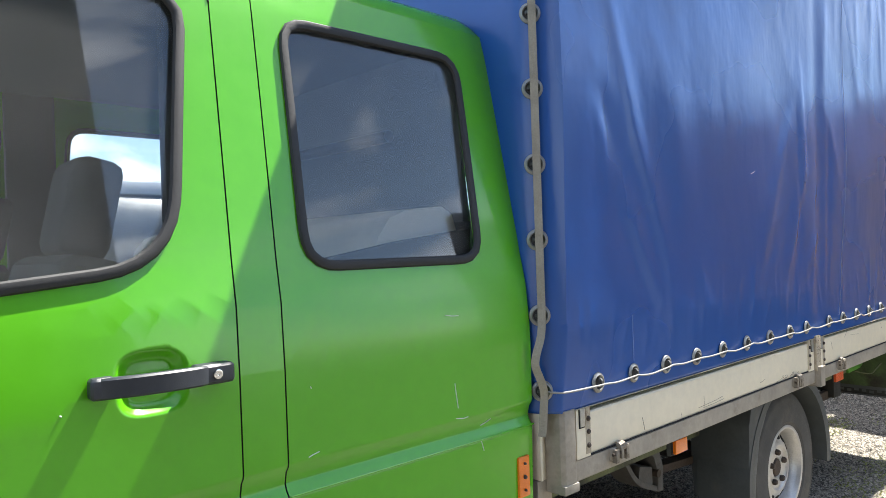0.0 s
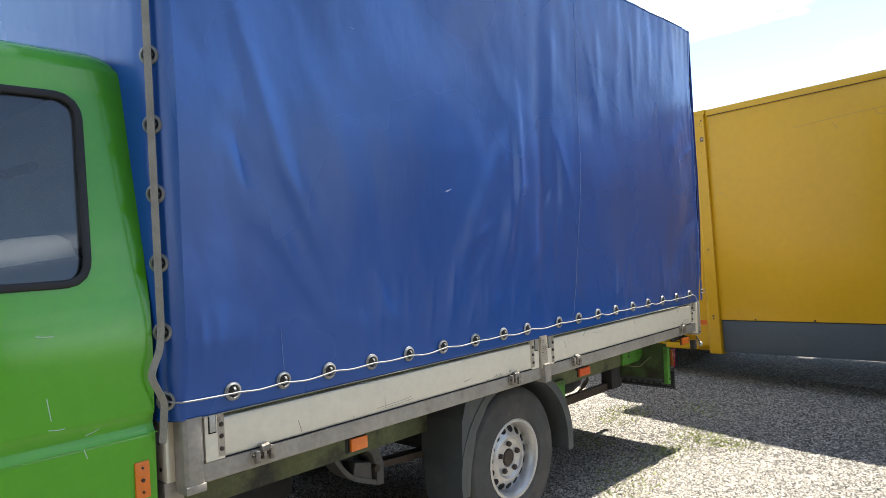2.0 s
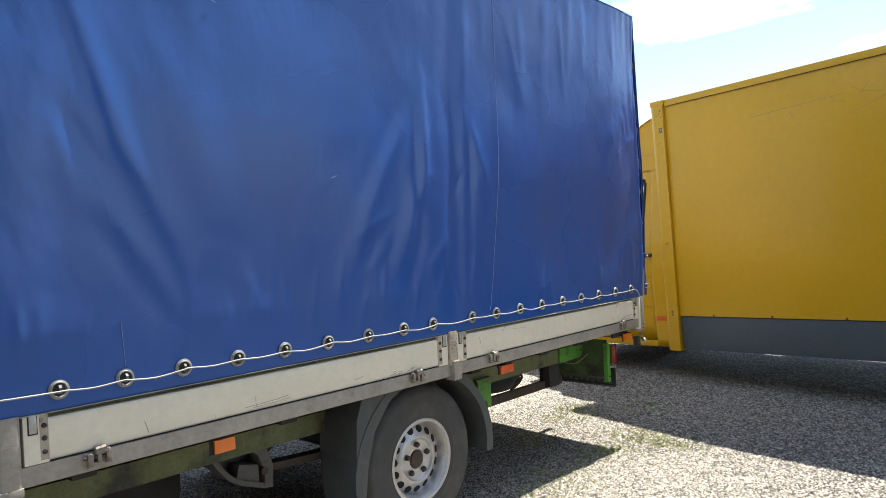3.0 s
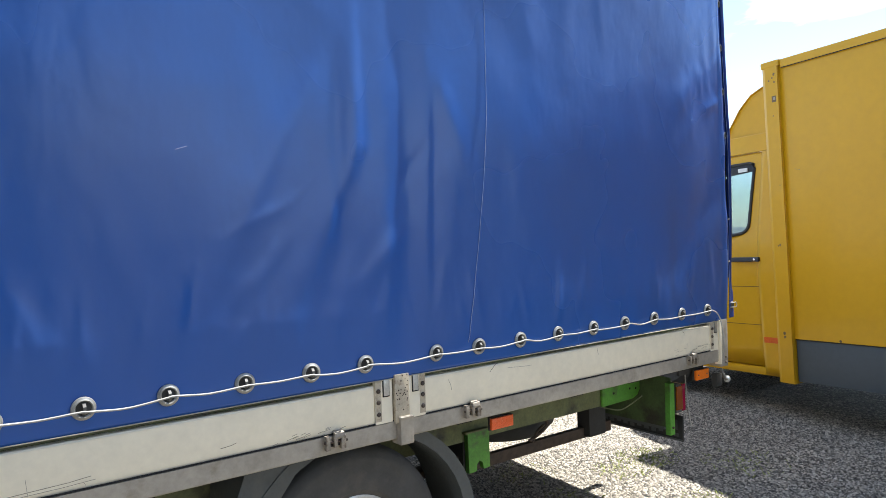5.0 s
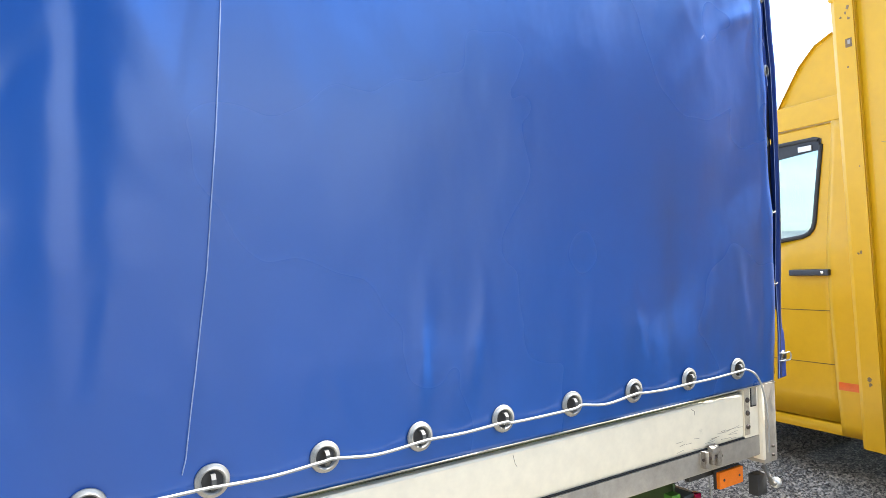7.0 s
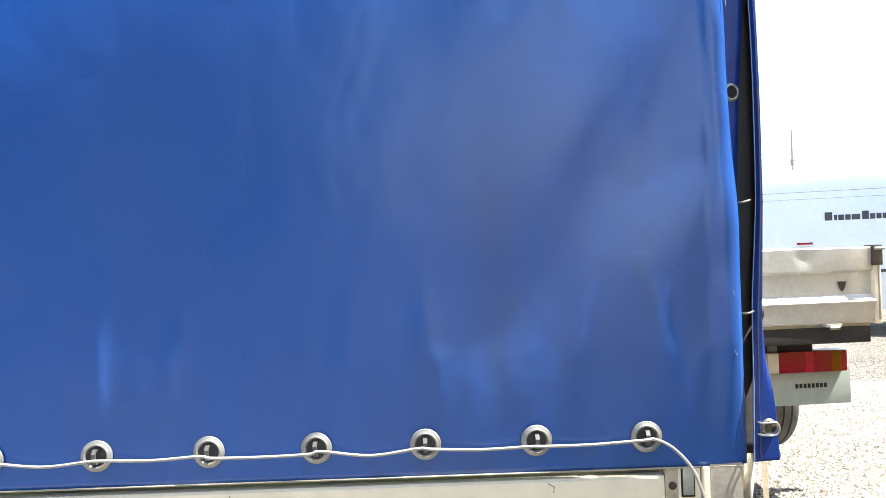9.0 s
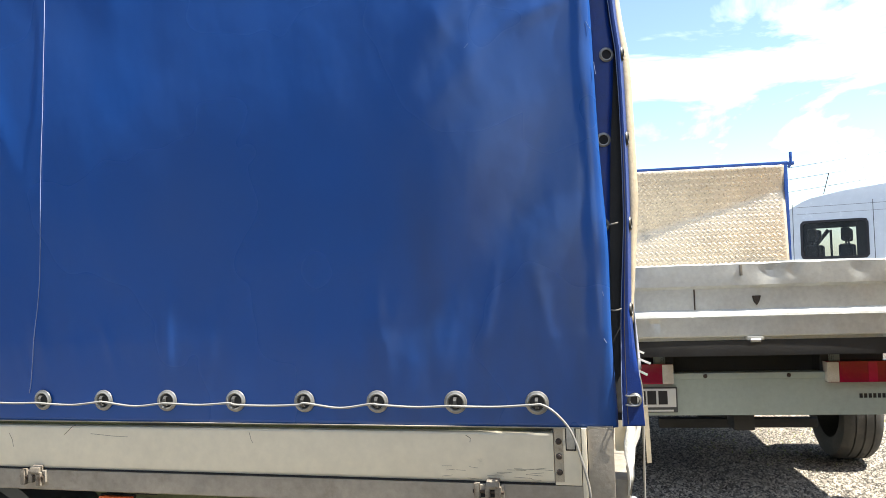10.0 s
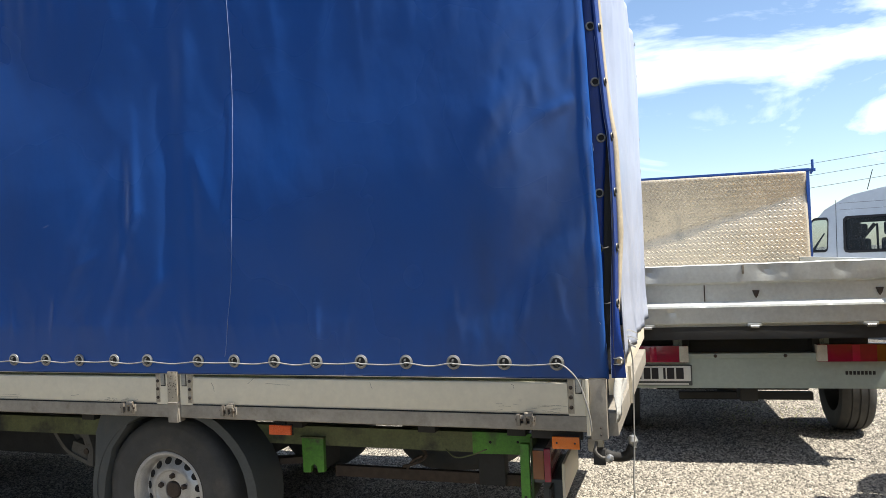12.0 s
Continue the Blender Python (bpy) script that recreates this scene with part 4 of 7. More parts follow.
for z in np.linspace(1.1, 2.7, 9):
    part("curtain_ring", add_lathe(bmesh.new(), [(0.010, -0.003), (0.014, 0), (0.010, 0.003), (0.006, 0)], m=Matrix.Translation((4.008, W_TRUCK - 0.01, z)) @ Matrix.Rotation(radians(90), 4, "Y"), n=12, closed=True), M_STEEL, curtain)


# ---- drop sides, rails and posts ----
def bolt(parent, p, r=0.0075, m=M_BOLT):
    part("bolt", add_lathe(bmesh.new(), [(r, 0), (r, 0.003), (r * 0.7, 0.006), (0.0001, 0.0065)], m=Matrix.Translation(p) @ Matrix.Rotation(radians(90), 4, "X"), n=10), m, parent)


def side_board(x0, x1):
    """One hinged side board: the pressed sheet, the end brackets with bolts and recessed latches."""
    bm = bmesh.new()
    prof = [(0.016, 0.789), (0.014, 0.793), (0.012, 0.800), (0.012, 0.904), (0.015, 0.909), (0.022, 0.911), (0.030, 0.912), (0.040, 0.912), (0.040, 0.789)]
    prism(bm, prof, "x", x0 + 0.066, x1 - 0.066)
    b = part("side_board", bm, M_BOARD, truck, "cream painted aluminium drop side board, scratched and dirt streaked", angle=25)
    for xa, xb, xbolt, xr in ((x0, x0 + 0.064, x0 + 0.053, x0 + 0.024), (x1 - 0.064, x1, x1 - 0.053, x1 - 0.024)):
        br = part("end_bracket", box(xa, xb, 0.008, 0.038, 0.786, 0.926, bevel=0.003), M_BOARD, b)
        part("dirt_strip", box(xbolt - 0.011, xbolt + 0.011, 0.0068, 0.0084, 0.795, 0.922, bevel=0.0), M_DIRTSTRIP, br)
        for z in (0.818, 0.856, 0.892):
            bolt(br, (xbolt, 0.0075, z))
        part("latch_recess", box(xr - 0.0125, xr + 0.0125, 0.0055, 0.009, 0.870, 0.925, bevel=0.001), M_HOLE, br)
        part("latch_plate", box(xr - 0.010, xr + 0.010, 0.003, 0.0075, 0.874, 0.925, bevel=0.002), M_STEEL, br)
    return b


front_board = side_board(0.206, 1.957)
rear_board = side_board(2.022, 3.822)
part("board_gap", box(0.275, 3.75, 0.024, 0.045, 0.9125, 0.932, bevel=0), M_OLIVE, truck)
part("hem_edge", tube([(x, tarp_y(x, Z_TARP) - 0.001, Z_TARP - 0.001) for x in np.linspace(0.16, 3.90, 90)], 0.0018, n=5), M_STRAP, tarp, "pale raw edge of the hem")

rail_prof = [(0.009, 0.731), (0.009, 0.7845), (0.06, 0.7845), (0.06, 0.727), (0.013, 0.727)]
part("side_rail", prism(bmesh.new(), rail_prof, "x", 0.19, 3.83), M_RAIL, truck, "weathered grey aluminium side rail with dents", angle=25)
part("board_seam", box(0.22, 3.80, 0.010, 0.016, 0.7862, 0.7892, bevel=0), M_HOLE, truck)

fp = part("front_corner_post", prism(bmesh.new(), [(0.138, 0.012), (0.148, 0.002), (0.190, 0.0), (0.198, 0.006), (0.198, 0.06), (0.134, 0.06)], "z", 0.722, 0.930, bevel=0.002), M_RAIL, truck, "grey corner post of the bed")
part("post_foot", box(0.136, 0.200, -0.002, 0.062, 0.708, 0.732, bevel=0.003), M_RAIL, fp)
part("front_bracket", box(0.104, 0.112, 0.05, 0.125, 0.745, 0.930, bevel=0.002), M_BOARD, truck, "cream front wall bracket")
part("front_wall_board", box(0.112, 0.15, 0.062, W_TRUCK - 0.06, 0.74, 0.93, bevel=0.004), M_BOARD, truck)
part("front_rail", box(0.100, 0.16, 0.062, W_TRUCK - 0.06, 0.66, 0.742, bevel=0.004), M_RAIL, truck)
for z in (0.78, 0.86):
    part("bolt", add_lathe(bmesh.new(), [(0.006, 0), (0.006, 0.003), (0.0001, 0.005)], m=Matrix.Translation((0.104, 0.085, z)) @ Matrix.Rotation(radians(-90), 4, "Y"), n=10), M_BOLT, truck)
mp = part("centre_post", box(1.962, 2.016, -0.002, 0.05, 0.78, 0.936, bevel=0.003), M_DIRTSTRIP, truck, "speckled steel centre post between the boards")
part("post_shoe", prism(bmesh.new(), [(-0.012, 0.710), (-0.014, 0.715), (-0.014, 0.790), (-0.018, 0.800), (0.04, 0.800), (0.04, 0.710)], "x", 1.972, 2.022, bevel=0.002), M_RAIL, mp)
for i in range(26):
    part("rust_spot", add_lathe(bmesh.new(), [(0.0001, 0.0008), (0.0016 + 0.0016 * random.random(), 0.0006)], m=Matrix.Translation((1.966 + 0.046 * random.random(), -0.0022, 0.82 + 0.115 * random.random())) @ Matrix.Rotation(radians(90), 4, "X"), n=6), M_RUST, mp)
rp = part("rear_corner_post", box(3.838, 3.899, 0.004, 0.07, 0.700, 0.930, bevel=0.004), M_RAIL, truck, "grey rear corner post of the bed")
part("post_flange", box(3.824, 3.836, -0.002, 0.03, 0.715, 0.926, bevel=0.002), M_BOARD, rp)
for z in (0.720, 0.745):
    bolt(rp, (3.875, 0.0035, z), 0.004)
part("rear_tail_board", prism(bmesh.new(), [(3.903, 0.07), (3.930, 0.07), (3.988, W_TRUCK - 0.07), (3.958, W_TRUCK - 0.07)], "z", 0.855, 0.975, bevel=0.004), M_BOARD, truck, "cream tail board")
part("rear_rail", prism(bmesh.new(), [(3.86, 0.07), (3.934, 0.07), (3.992, W_TRUCK - 0.07), (3.90, W_TRUCK - 0.07)], "z", 0.70, 0.786, bevel=0.004), M_RAIL, truck)
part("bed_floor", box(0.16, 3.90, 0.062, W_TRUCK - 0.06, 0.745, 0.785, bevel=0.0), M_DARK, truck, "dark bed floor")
part("far_rail", box(0.15, 3.90, W_TRUCK - 0.06, W_TRUCK, 0.72, 0.93, bevel=0.004), M_BOARD, truck)


def latch(x, flip=1):
    """A worn toggle latch under a board."""
    l = part("board_latch", box(x - 0.036, x + 0.036, 0.001, 0.010, 0.750, 0.784, bevel=0.003), M_RAIL, truck, "worn steel board latch")
    for d, w, za, zb in ((-0.030, 0.007, 0.746, 0.790), (-0.004, 0.006, 0.752, 0.786), (0.022, 0.008, 0.744, 0.782)):
        part("latch_lug", box(x + d * flip - w, x + d * flip + w, -0.012, 0.004, za, zb, bevel=0.003), M_LATCH, l)
    part("latch_tongue", prism(bmesh.new(), [(-0.010, 0.776), (-0.013, 0.782), (-0.010, 0.794), (0.006, 0.800), (0.006, 0.776)], "x", x - 0.006, x + 0.026, bevel=0.002), M_LATCH, l)
    part("latch_pin", cyl((x - 0.040, -0.006, 0.770), (x + 0.036, -0.006, 0.768), 0.0042, n=10), M_RUST, l)
    part("latch_slot", box(x - 0.022, x + 0.014, -0.0005, 0.0015, 0.754, 0.772, bevel=0), M_HOLE, l)


for x, fl in ((0.395, -1), (1.745, 1), (2.28, 1), (3.597, 1)):
    latch(x, fl)

# scratches and dirt on the boards
def mark(parent, pts, r, m):
    part("scratch", tube([(x, 0.0118, z) for x, z in pts], r * 0.55, n=4), m, parent)


mark(rear_board, [(2.372, 0.885), (2.385, 0.895), (2.40, 0.909), (2.412, 0.912)], 0.0015, M_BOLT)
mark(rear_board, [(2.186, 0.887), (2.196, 0.868), (2.20, 0.848)], 0.0012, M_SMUDGE)
mark(rear_board, [(2.46, 0.889), (2.54, 0.883), (2.58, 0.882)], 0.0009, M_SMUDGE)
mark(rear_board, [(3.54, 0.902), (3.552, 0.895), (3.55, 0.885)], 0.0014, M_BOLT)
mark(rear_board, [(2.95, 0.90), (2.955, 0.88), (2.96, 0.872)], 0.0011, M_SMUDGE)
mark(front_board, [(0.545, 0.84), (0.553, 0.815), (0.556, 0.80)], 0.0014, M_BOLT)
mark(front_board, [(1.40, 0.815), (1.43, 0.818), (1.445, 0.822)], 0.0014, M_SMUDGE)
mark(front_board, [(0.90, 0.806), (1.03, 0.811), (1.08, 0.816)], 0.0012, M_SMUDGE)
mark(front_board, [(0.93, 0.800), (1.02, 0.802), (1.09, 0.806)], 0.0010, M_SMUDGE)
for i in range(18):
    xx = 3.45 + 0.26 * random.random()
    zz = 0.79 + 0.035 * random.random()
    mark(rear_board, [(xx, zz), (xx + 0.02 + 0.03 * random.random(), zz + 0.010 * (random.random() - 0.3))], 0.0007, M_SMUDGE)
for i in range(16):
    xx = 1.55 + 0.25 * random.random()
    zz = 0.788 + 0.02 * random.random()
    mark(front_board, [(xx, zz), (xx + 0.01 + 0.02 * random.random(), zz + 0.004)], 0.0011, M_SMUDGE)
for i in range(3):
    xx = 0.6 + 0.7 * random.random()
    mark(front_board, [(xx, 0.80 + 0.07 * random.random()), (xx + 0.004, 0.793 + 0.006 * random.random())], 0.0008, M_SMUDGE)

# ---- chassis ----
for y in (0.300, 1.59):
    part("side_beam", prism(bmesh.new(), [(y, 0.550), (y, 0.637), (y + 0.05, 0.637), (y + 0.05, 0.627), (y + 0.012, 0.623), (y + 0.012, 0.564), (y + 0.05, 0.560), (y + 0.05, 0.550)], "x", -0.3, 3.47), M_OLIVE, truck, "dirty olive green chassis beam")
for x in (0.45, 1.25, 2.45, 3.1, 3.5):
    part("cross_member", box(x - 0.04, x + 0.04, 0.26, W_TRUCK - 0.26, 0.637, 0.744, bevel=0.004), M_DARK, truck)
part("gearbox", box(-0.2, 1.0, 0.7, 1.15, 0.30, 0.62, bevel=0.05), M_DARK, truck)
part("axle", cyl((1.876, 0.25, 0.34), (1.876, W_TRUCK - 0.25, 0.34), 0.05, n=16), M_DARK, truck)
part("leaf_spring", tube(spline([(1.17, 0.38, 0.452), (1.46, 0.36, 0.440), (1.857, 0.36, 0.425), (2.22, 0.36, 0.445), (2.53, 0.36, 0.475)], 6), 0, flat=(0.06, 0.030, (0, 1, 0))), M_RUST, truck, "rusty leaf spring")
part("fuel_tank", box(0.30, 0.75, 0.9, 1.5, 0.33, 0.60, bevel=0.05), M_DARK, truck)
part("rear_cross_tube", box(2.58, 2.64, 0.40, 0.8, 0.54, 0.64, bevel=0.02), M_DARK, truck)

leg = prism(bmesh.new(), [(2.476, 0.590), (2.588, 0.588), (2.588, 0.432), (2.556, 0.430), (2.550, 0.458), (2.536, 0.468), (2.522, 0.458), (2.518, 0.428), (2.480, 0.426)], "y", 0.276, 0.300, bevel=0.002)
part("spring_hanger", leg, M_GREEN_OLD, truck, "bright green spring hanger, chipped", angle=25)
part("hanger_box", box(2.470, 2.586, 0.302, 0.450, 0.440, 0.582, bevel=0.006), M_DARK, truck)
part("hanger_lid", box(2.466, 2.590, 0.276, 0.452, 0.583, 0.592, bevel=0.002), M_OLIVE, truck)
part("beam_end", prism(bmesh.new(), [(3.30, 0.642), (3.578, 0.642), (3.578, 0.590), (3.560, 0.566), (3.52, 0.552), (3.30, 0.548)], "y", 0.286, 0.299, bevel=0.002), M_GREEN_OLD, truck, "bright green painted end of the chassis beam", angle=25)
for x, z in ((3.38, 0.60), (3.50, 0.605), (3.545, 0.600)):
    part("beam_hole", add_lathe(bmesh.new(), [(0.0001, 0.001), (0.006, 0.001)], m=Matrix.Translation((x, 0.2858, z)) @ Matrix.Rotation(radians(90), 4, "X"), n=10), M_HOLE, truck)
gl = part("bumper_bracket", box(3.547, 3.583, 0.092, 0.12, 0.405, 0.650, bevel=0.003), M_GREEN_OLD, truck, "narrow green bumper bracket")
bolt(gl, (3.565, 0.091, 0.44), 0.006)
part("lower_bar", box(2.58, 3.50, 0.405, 0.435, 0.376, 0.428, bevel=0.006), M_RUST, truck, "rusty lower guard bar")
part("guard_block", box(3.30, 3.42, 0.37, 0.45, 0.385, 0.560, bevel=0.010), M_DARK, truck, "dark block on the guard bar")
part("guard_link", tube(spline([(2.93, 0.40, 0.44), (2.97, 0.40, 0.452), (3.02, 0.40, 0.472), (3.045, 0.40, 0.50), (3.02, 0.40, 0.53), (2.98, 0.40, 0.545)], 5), 0.008, n=8), M_RUST, truck, "bent rusty carrier link")
part("guard_link", tube(spline([(2.95, 0.40, 0.43), (2.985, 0.40, 0.475), (3.03, 0.40, 0.495)], 5), 0.006, n=8), M_RUST, truck)
sw = add_lathe(bmesh.new(), [(0.19, -0.06), (0.23, -0.095), (0.29, -0.09), (0.325, -0.05), (0.335, 0), (0.325, 0.05), (0.29, 0.09), (0.23, 0.095), (0.19, 0.06)], m=Matrix.Translation((3.10, 0.86, 0.485)) @ Matrix.Rotation(0.05, 4, "X"), n=48, closed=True)
spare = part("spare_tyre", sw, M_TYRE, truck, "spare tyre slung flat under the bed")
part("spare_rim", add_lathe(bmesh.new(), [(0.0001, -0.03), (0.12, -0.03), (0.19, -0.06)], m=Matrix.Translation((3.10, 0.86, 0.485)), n=32), M_DARK, spare)
part("wire", tube(spline([(3.20, 0.22, 0.58), (3.26, 0.16, 0.565), (3.33, 0.15, 0.58), (3.40, 0.138, 0.61)], 6), 0.003, n=6), M_OLIVE, truck)
part("dangling_wire", tube(spline([(3.30, 0.30, 0.42), (3.32, 0.29, 0.36), (3.33, 0.28, 0.30), (3.35, 0.28, 0.24)], 6), 0.0018, n=6), M_ROPE, truck)
flap2 = part("splash_plate", box(3.584, 3.594, 0.118, 0.62, 0.428, 0.668, bevel=0.003), M_GREEN_DIRT_SHADE, truck, "dirty green splash plate behind the frame, shadow put into its green")
part("rubber_edge", box(3.655, 3.664, 0.100, 0.62, 0.352, 0.476, bevel=0.003), M_RUBBER, flap2, "black ribbed rubber edge")
for k in range(11):
    part("rib", box(3.6530, 3.6552, 0.125 + k * 0.043, 0.150 + k * 0.043, 0.372 + 0.004 * (k % 3), 0.388 + 0.004 * (k % 3), bevel=0), M_PLASTIC, flap2)
    part("rib", box(3.6530, 3.6552, 0.130 + k * 0.043, 0.156 + k * 0.043, 0.405, 0.452, bevel=0), M_PLASTIC, flap2)
part("rubber_rim", box(3.6515, 3.655, 0.103, 0.617, 0.355, 0.361, bevel=0), M_PLASTIC, flap2)
part("flap_arm", box(3.594, 3.656, 0.30, 0.32, 0.44, 0.47, bevel=0.003), M_DARK, flap2)
lamp = part("rear_lamp", box(3.60, 3.645, 0.095, 0.50, 0.50, 0.636, bevel=0.006), M_PLASTIC, truck, "rear lamp cluster with amber and red lenses")
part("amber_lens", box(3.598, 3.642, 0.088, 0.097, 0.515, 0.628, bevel=0.003), M_AMBERDK, lamp)
part("red_lens", box(3.642, 3.668, 0.090, 0.112, 0.505, 0.634, bevel=0.004), M_RED, lamp)
for za, zb, m in ((0.602, 0.632, M_DULLENS), (0.572, 0.600, M_RED), (0.542, 0.570, M_DULLENS), (0.508, 0.540, M_RED)):
    part("lens_band", box(3.642, 3.664, 0.114, 0.48, za, zb, bevel=0.003), m, lamp)
part("rear_step", box(3.62, 3.70, 0.18, 0.55, 0.40, 0.49, bevel=0.008), M_PLASTIC, truck)
part("step_edge", box(3.70, 3.712, 0.16, 0.60, 0.42, 0.56, bevel=0.003), M_BOARD, truck, "pale edge of the rear step")


def reflector(x, y, z, w, h, m, label, holes=True):
    r = part("side_reflector", box(x - w / 2, x + w / 2, y - 0.006, y + 0.006, z - h / 2, z + h / 2, bevel=0.003), m, truck, label)
    part("reflector_back", box(x - w / 2 - 0.003, x + w / 2 + 0.003, y + 0.006, y + 0.014, z - h / 2 - 0.003, z + h / 2 + 0.003, bevel=0.002), M_DARK, r)
    if holes:
        for d in (-0.33, 0.33):
            o = Vector((d * w, 0, 0)) if w > h else Vector((0, 0, d * h))
            part("screw", add_lathe(bmesh.new(), [(0.004, 0), (0.003, 0.002), (0.0001, 0.002)], m=Matrix.Translation(Vector((x, y - 0.006, z)) + o) @ Matrix.Rotation(radians(90), 4, "X"), n=8), M_RUST, r)
    return r


reflector(3.737, 0.046, 0.674, 0.104, 0.046, M_ORANGE, "orange side reflector")
reflector(2.484, 0.080, 0.672, 0.108, 0.042, M_REDOR, "faded red orange side reflector", holes=False)
reflector(0.834, 0.048, 0.686, 0.078, 0.046, M_ORANGE, "orange side marker on a black bracket", holes=False)
part("reflector_stay", box(3.60, 3.80, 0.076, 0.09, 0.68, 0.72, bevel=0.002), M_DARK, truck)
part("reflector_stay", box(2.44, 2.50, 0.096, 0.11, 0.68, 0.72, bevel=0.002), M_DARK, truck)
part("marker_stay", box(0.79, 0.878, 0.060, 0.075, 0.655, 0.735, bevel=0.003), M_PLASTIC, truck)
sb = part("spring_bracket", prism(bmesh.new(), [(0.925, 0.645), (1.02, 0.640), (1.11, 0.612), (1.175, 0.555), (1.208, 0.470), (1.205, 0.372), (1.165, 0.382), (1.168, 0.450), (1.140, 0.520), (1.085, 0.566), (1.00, 0.592), (0.925, 0.600)], "y", 0.330, 0.440, bevel=0.006), M_CAST, truck, "broad curved cast spring bracket under the frame", angle=50)
part("lower_flange", tube(spline([(0.915, 0.385, 0.600), (0.965, 0.385, 0.520), (1.01, 0.385, 0.465), (1.06, 0.385, 0.430), (1.13, 0.385, 0.402), (1.186, 0.385, 0.382)], 6), 0, flat=(0.10, 0.020, (0, 1, 0))), M_CAST, sb)
part("bracket_web", prism(bmesh.new(), [(0.925, 0.635), (1.02, 0.62), (1.12, 0.583), (1.17, 0.52), (1.19, 0.45), (1.18, 0.390), (1.06, 0.435), (1.01, 0.470), (0.965, 0.525)], "y", 0.425, 0.438), M_CAST, sb)
part("bracket_rib", prism(bmesh.new(), [(1.045, 0.440), (1.150, 0.400), (1.150, 0.478), (1.06, 0.500)], "y", 0.345, 0.420, bevel=0.006), M_CAST, sb)
part("bracket_pin", cyl((1.165, 0.325, 0.452), (1.165, 0.445, 0.452), 0.016, n=14), M_RUST, sb)
# hooks, ball and loose lines at the rear corner
part("rear_bracket", box(3.84, 3.885, 0.03, 0.06, 0.60, 0.66, bevel=0.003), M_DARK, truck)
part("buckle", tube(spline([(3.855, 0.02, 0.69), (3.852, 0.0, 0.66), (3.868, 0.004, 0.640), (3.885, 0.006, 0.634)], 5), 0.006, n=8), M_CAST, truck)
part("tie_ball", add_lathe(bmesh.new(), [(0.0001, -0.016), (0.009, -0.014), (0.015, -0.005), (0.015, 0.005), (0.009, 0.014), (0.0001, 0.016)], m=Matrix.Translation((3.90, 0.012, 0.632)) @ Matrix.Rotation(0.5, 4, "Y"), n=20), M_STEEL, truck, "round steel tie knob")
tw = part("tow_hitch", tube(spline([(3.80, 0.62, 0.50), (3.86, 0.62, 0.47), (3.93, 0.62, 0.475), (3.955, 0.62, 0.52)], 6), 0.022, n=12), M_DARK, truck, "dark swan neck tow hitch")
part("hitch_ball", add_lathe(bmesh.new(), [(0.0001, 0.025), (0.015, 0.02), (0.025, 0.0), (0.016, -0.02), (0.012, -0.03)], m=Matrix.Translation((3.955, 0.62, 0.545)), n=20), M_STEEL, tw)
part("hitch_plug", box(3.76, 3.83, 0.56, 0.64, 0.50, 0.56, bevel=0.012), M_LENS, tw)
part("loose_line", tube(spline([(3.972, 0.28, 1.04), (3.985, 0.30, 0.95), (3.982, 0.30, 0.80), (3.978, 0.30, 0.62), (3.970, 0.28, 0.45), (3.98, 0.27, 0.33)], 8), 0.0032, n=6), M_ROPE, truck, "thin loose line hanging from the tail")
part("strap_tail", tube(spline([(3.980, 0.10, 0.96), (3.982, 0.10, 0.90), (3.984, 0.10, 0.82)], 6), 0, flat=(0.011, 0.003, (1, 0.2, 0))), M_CREAM, truck, "cream strap end")
random.seed(7)
v = []
for j in range(7):
    for i in range(5):
        t, u = i / 4, j / 6
        v.append((3.930 + 0.040 * t * (0.25 + 0.75 * u) + 0.006 * math.sin(i * 2.1 + j * 1.3), 0.030 + 0.10 * t, 0.760 + 0.190 * u + 0.02 * math.sin(i * 3.3) * (1 - u) - 0.02 * t * u))
f = [(j * 5 + i, j * 5 + i + 1, (j + 1) * 5 + i + 1, (j + 1) * 5 + i) for j in range(6) for i in range(4)]
raw("torn_lining", v, f, M_RAG, truck, "torn white lining hanging from the tail").modifiers.new("thickness", "SOLIDIFY").thickness = 0.003
for a in ((3.95, 0.30, 1.05, 4.01, 0.31, 1.035), (3.95, 0.30, 1.02, 4.00, 0.30, 1.005), (3.945, 0.40, 1.065, 4.00, 0.42, 1.05)):
    part("cable_tie", tube([(a[0], a[1], a[2]), ((a[0] + a[3]) / 2, (a[1] + a[4]) / 2, (a[2] + a[5]) / 2 + 0.006), (a[3], a[4], a[5])], 0, flat=(0.006, 0.0025, (0, 0, 1))), M_RAG, truck)
for i in range(5):
    c = Vector((3.965, 0.40 + 0.16 * i, 1.02 + 0.012 * i))
    part("chain_link", add_lathe(bmesh.new(), [(0.014, -0.004), (0.020, 0), (0.014, 0.004), (0.011, 0)], m=Matrix.Translation(c) @ Matrix.Rotation(radians(90 * (i % 2)), 4, "X") @ Matrix.Rotation(0.6, 4, "Y"), n=12, closed=True), M_STEEL, truck)

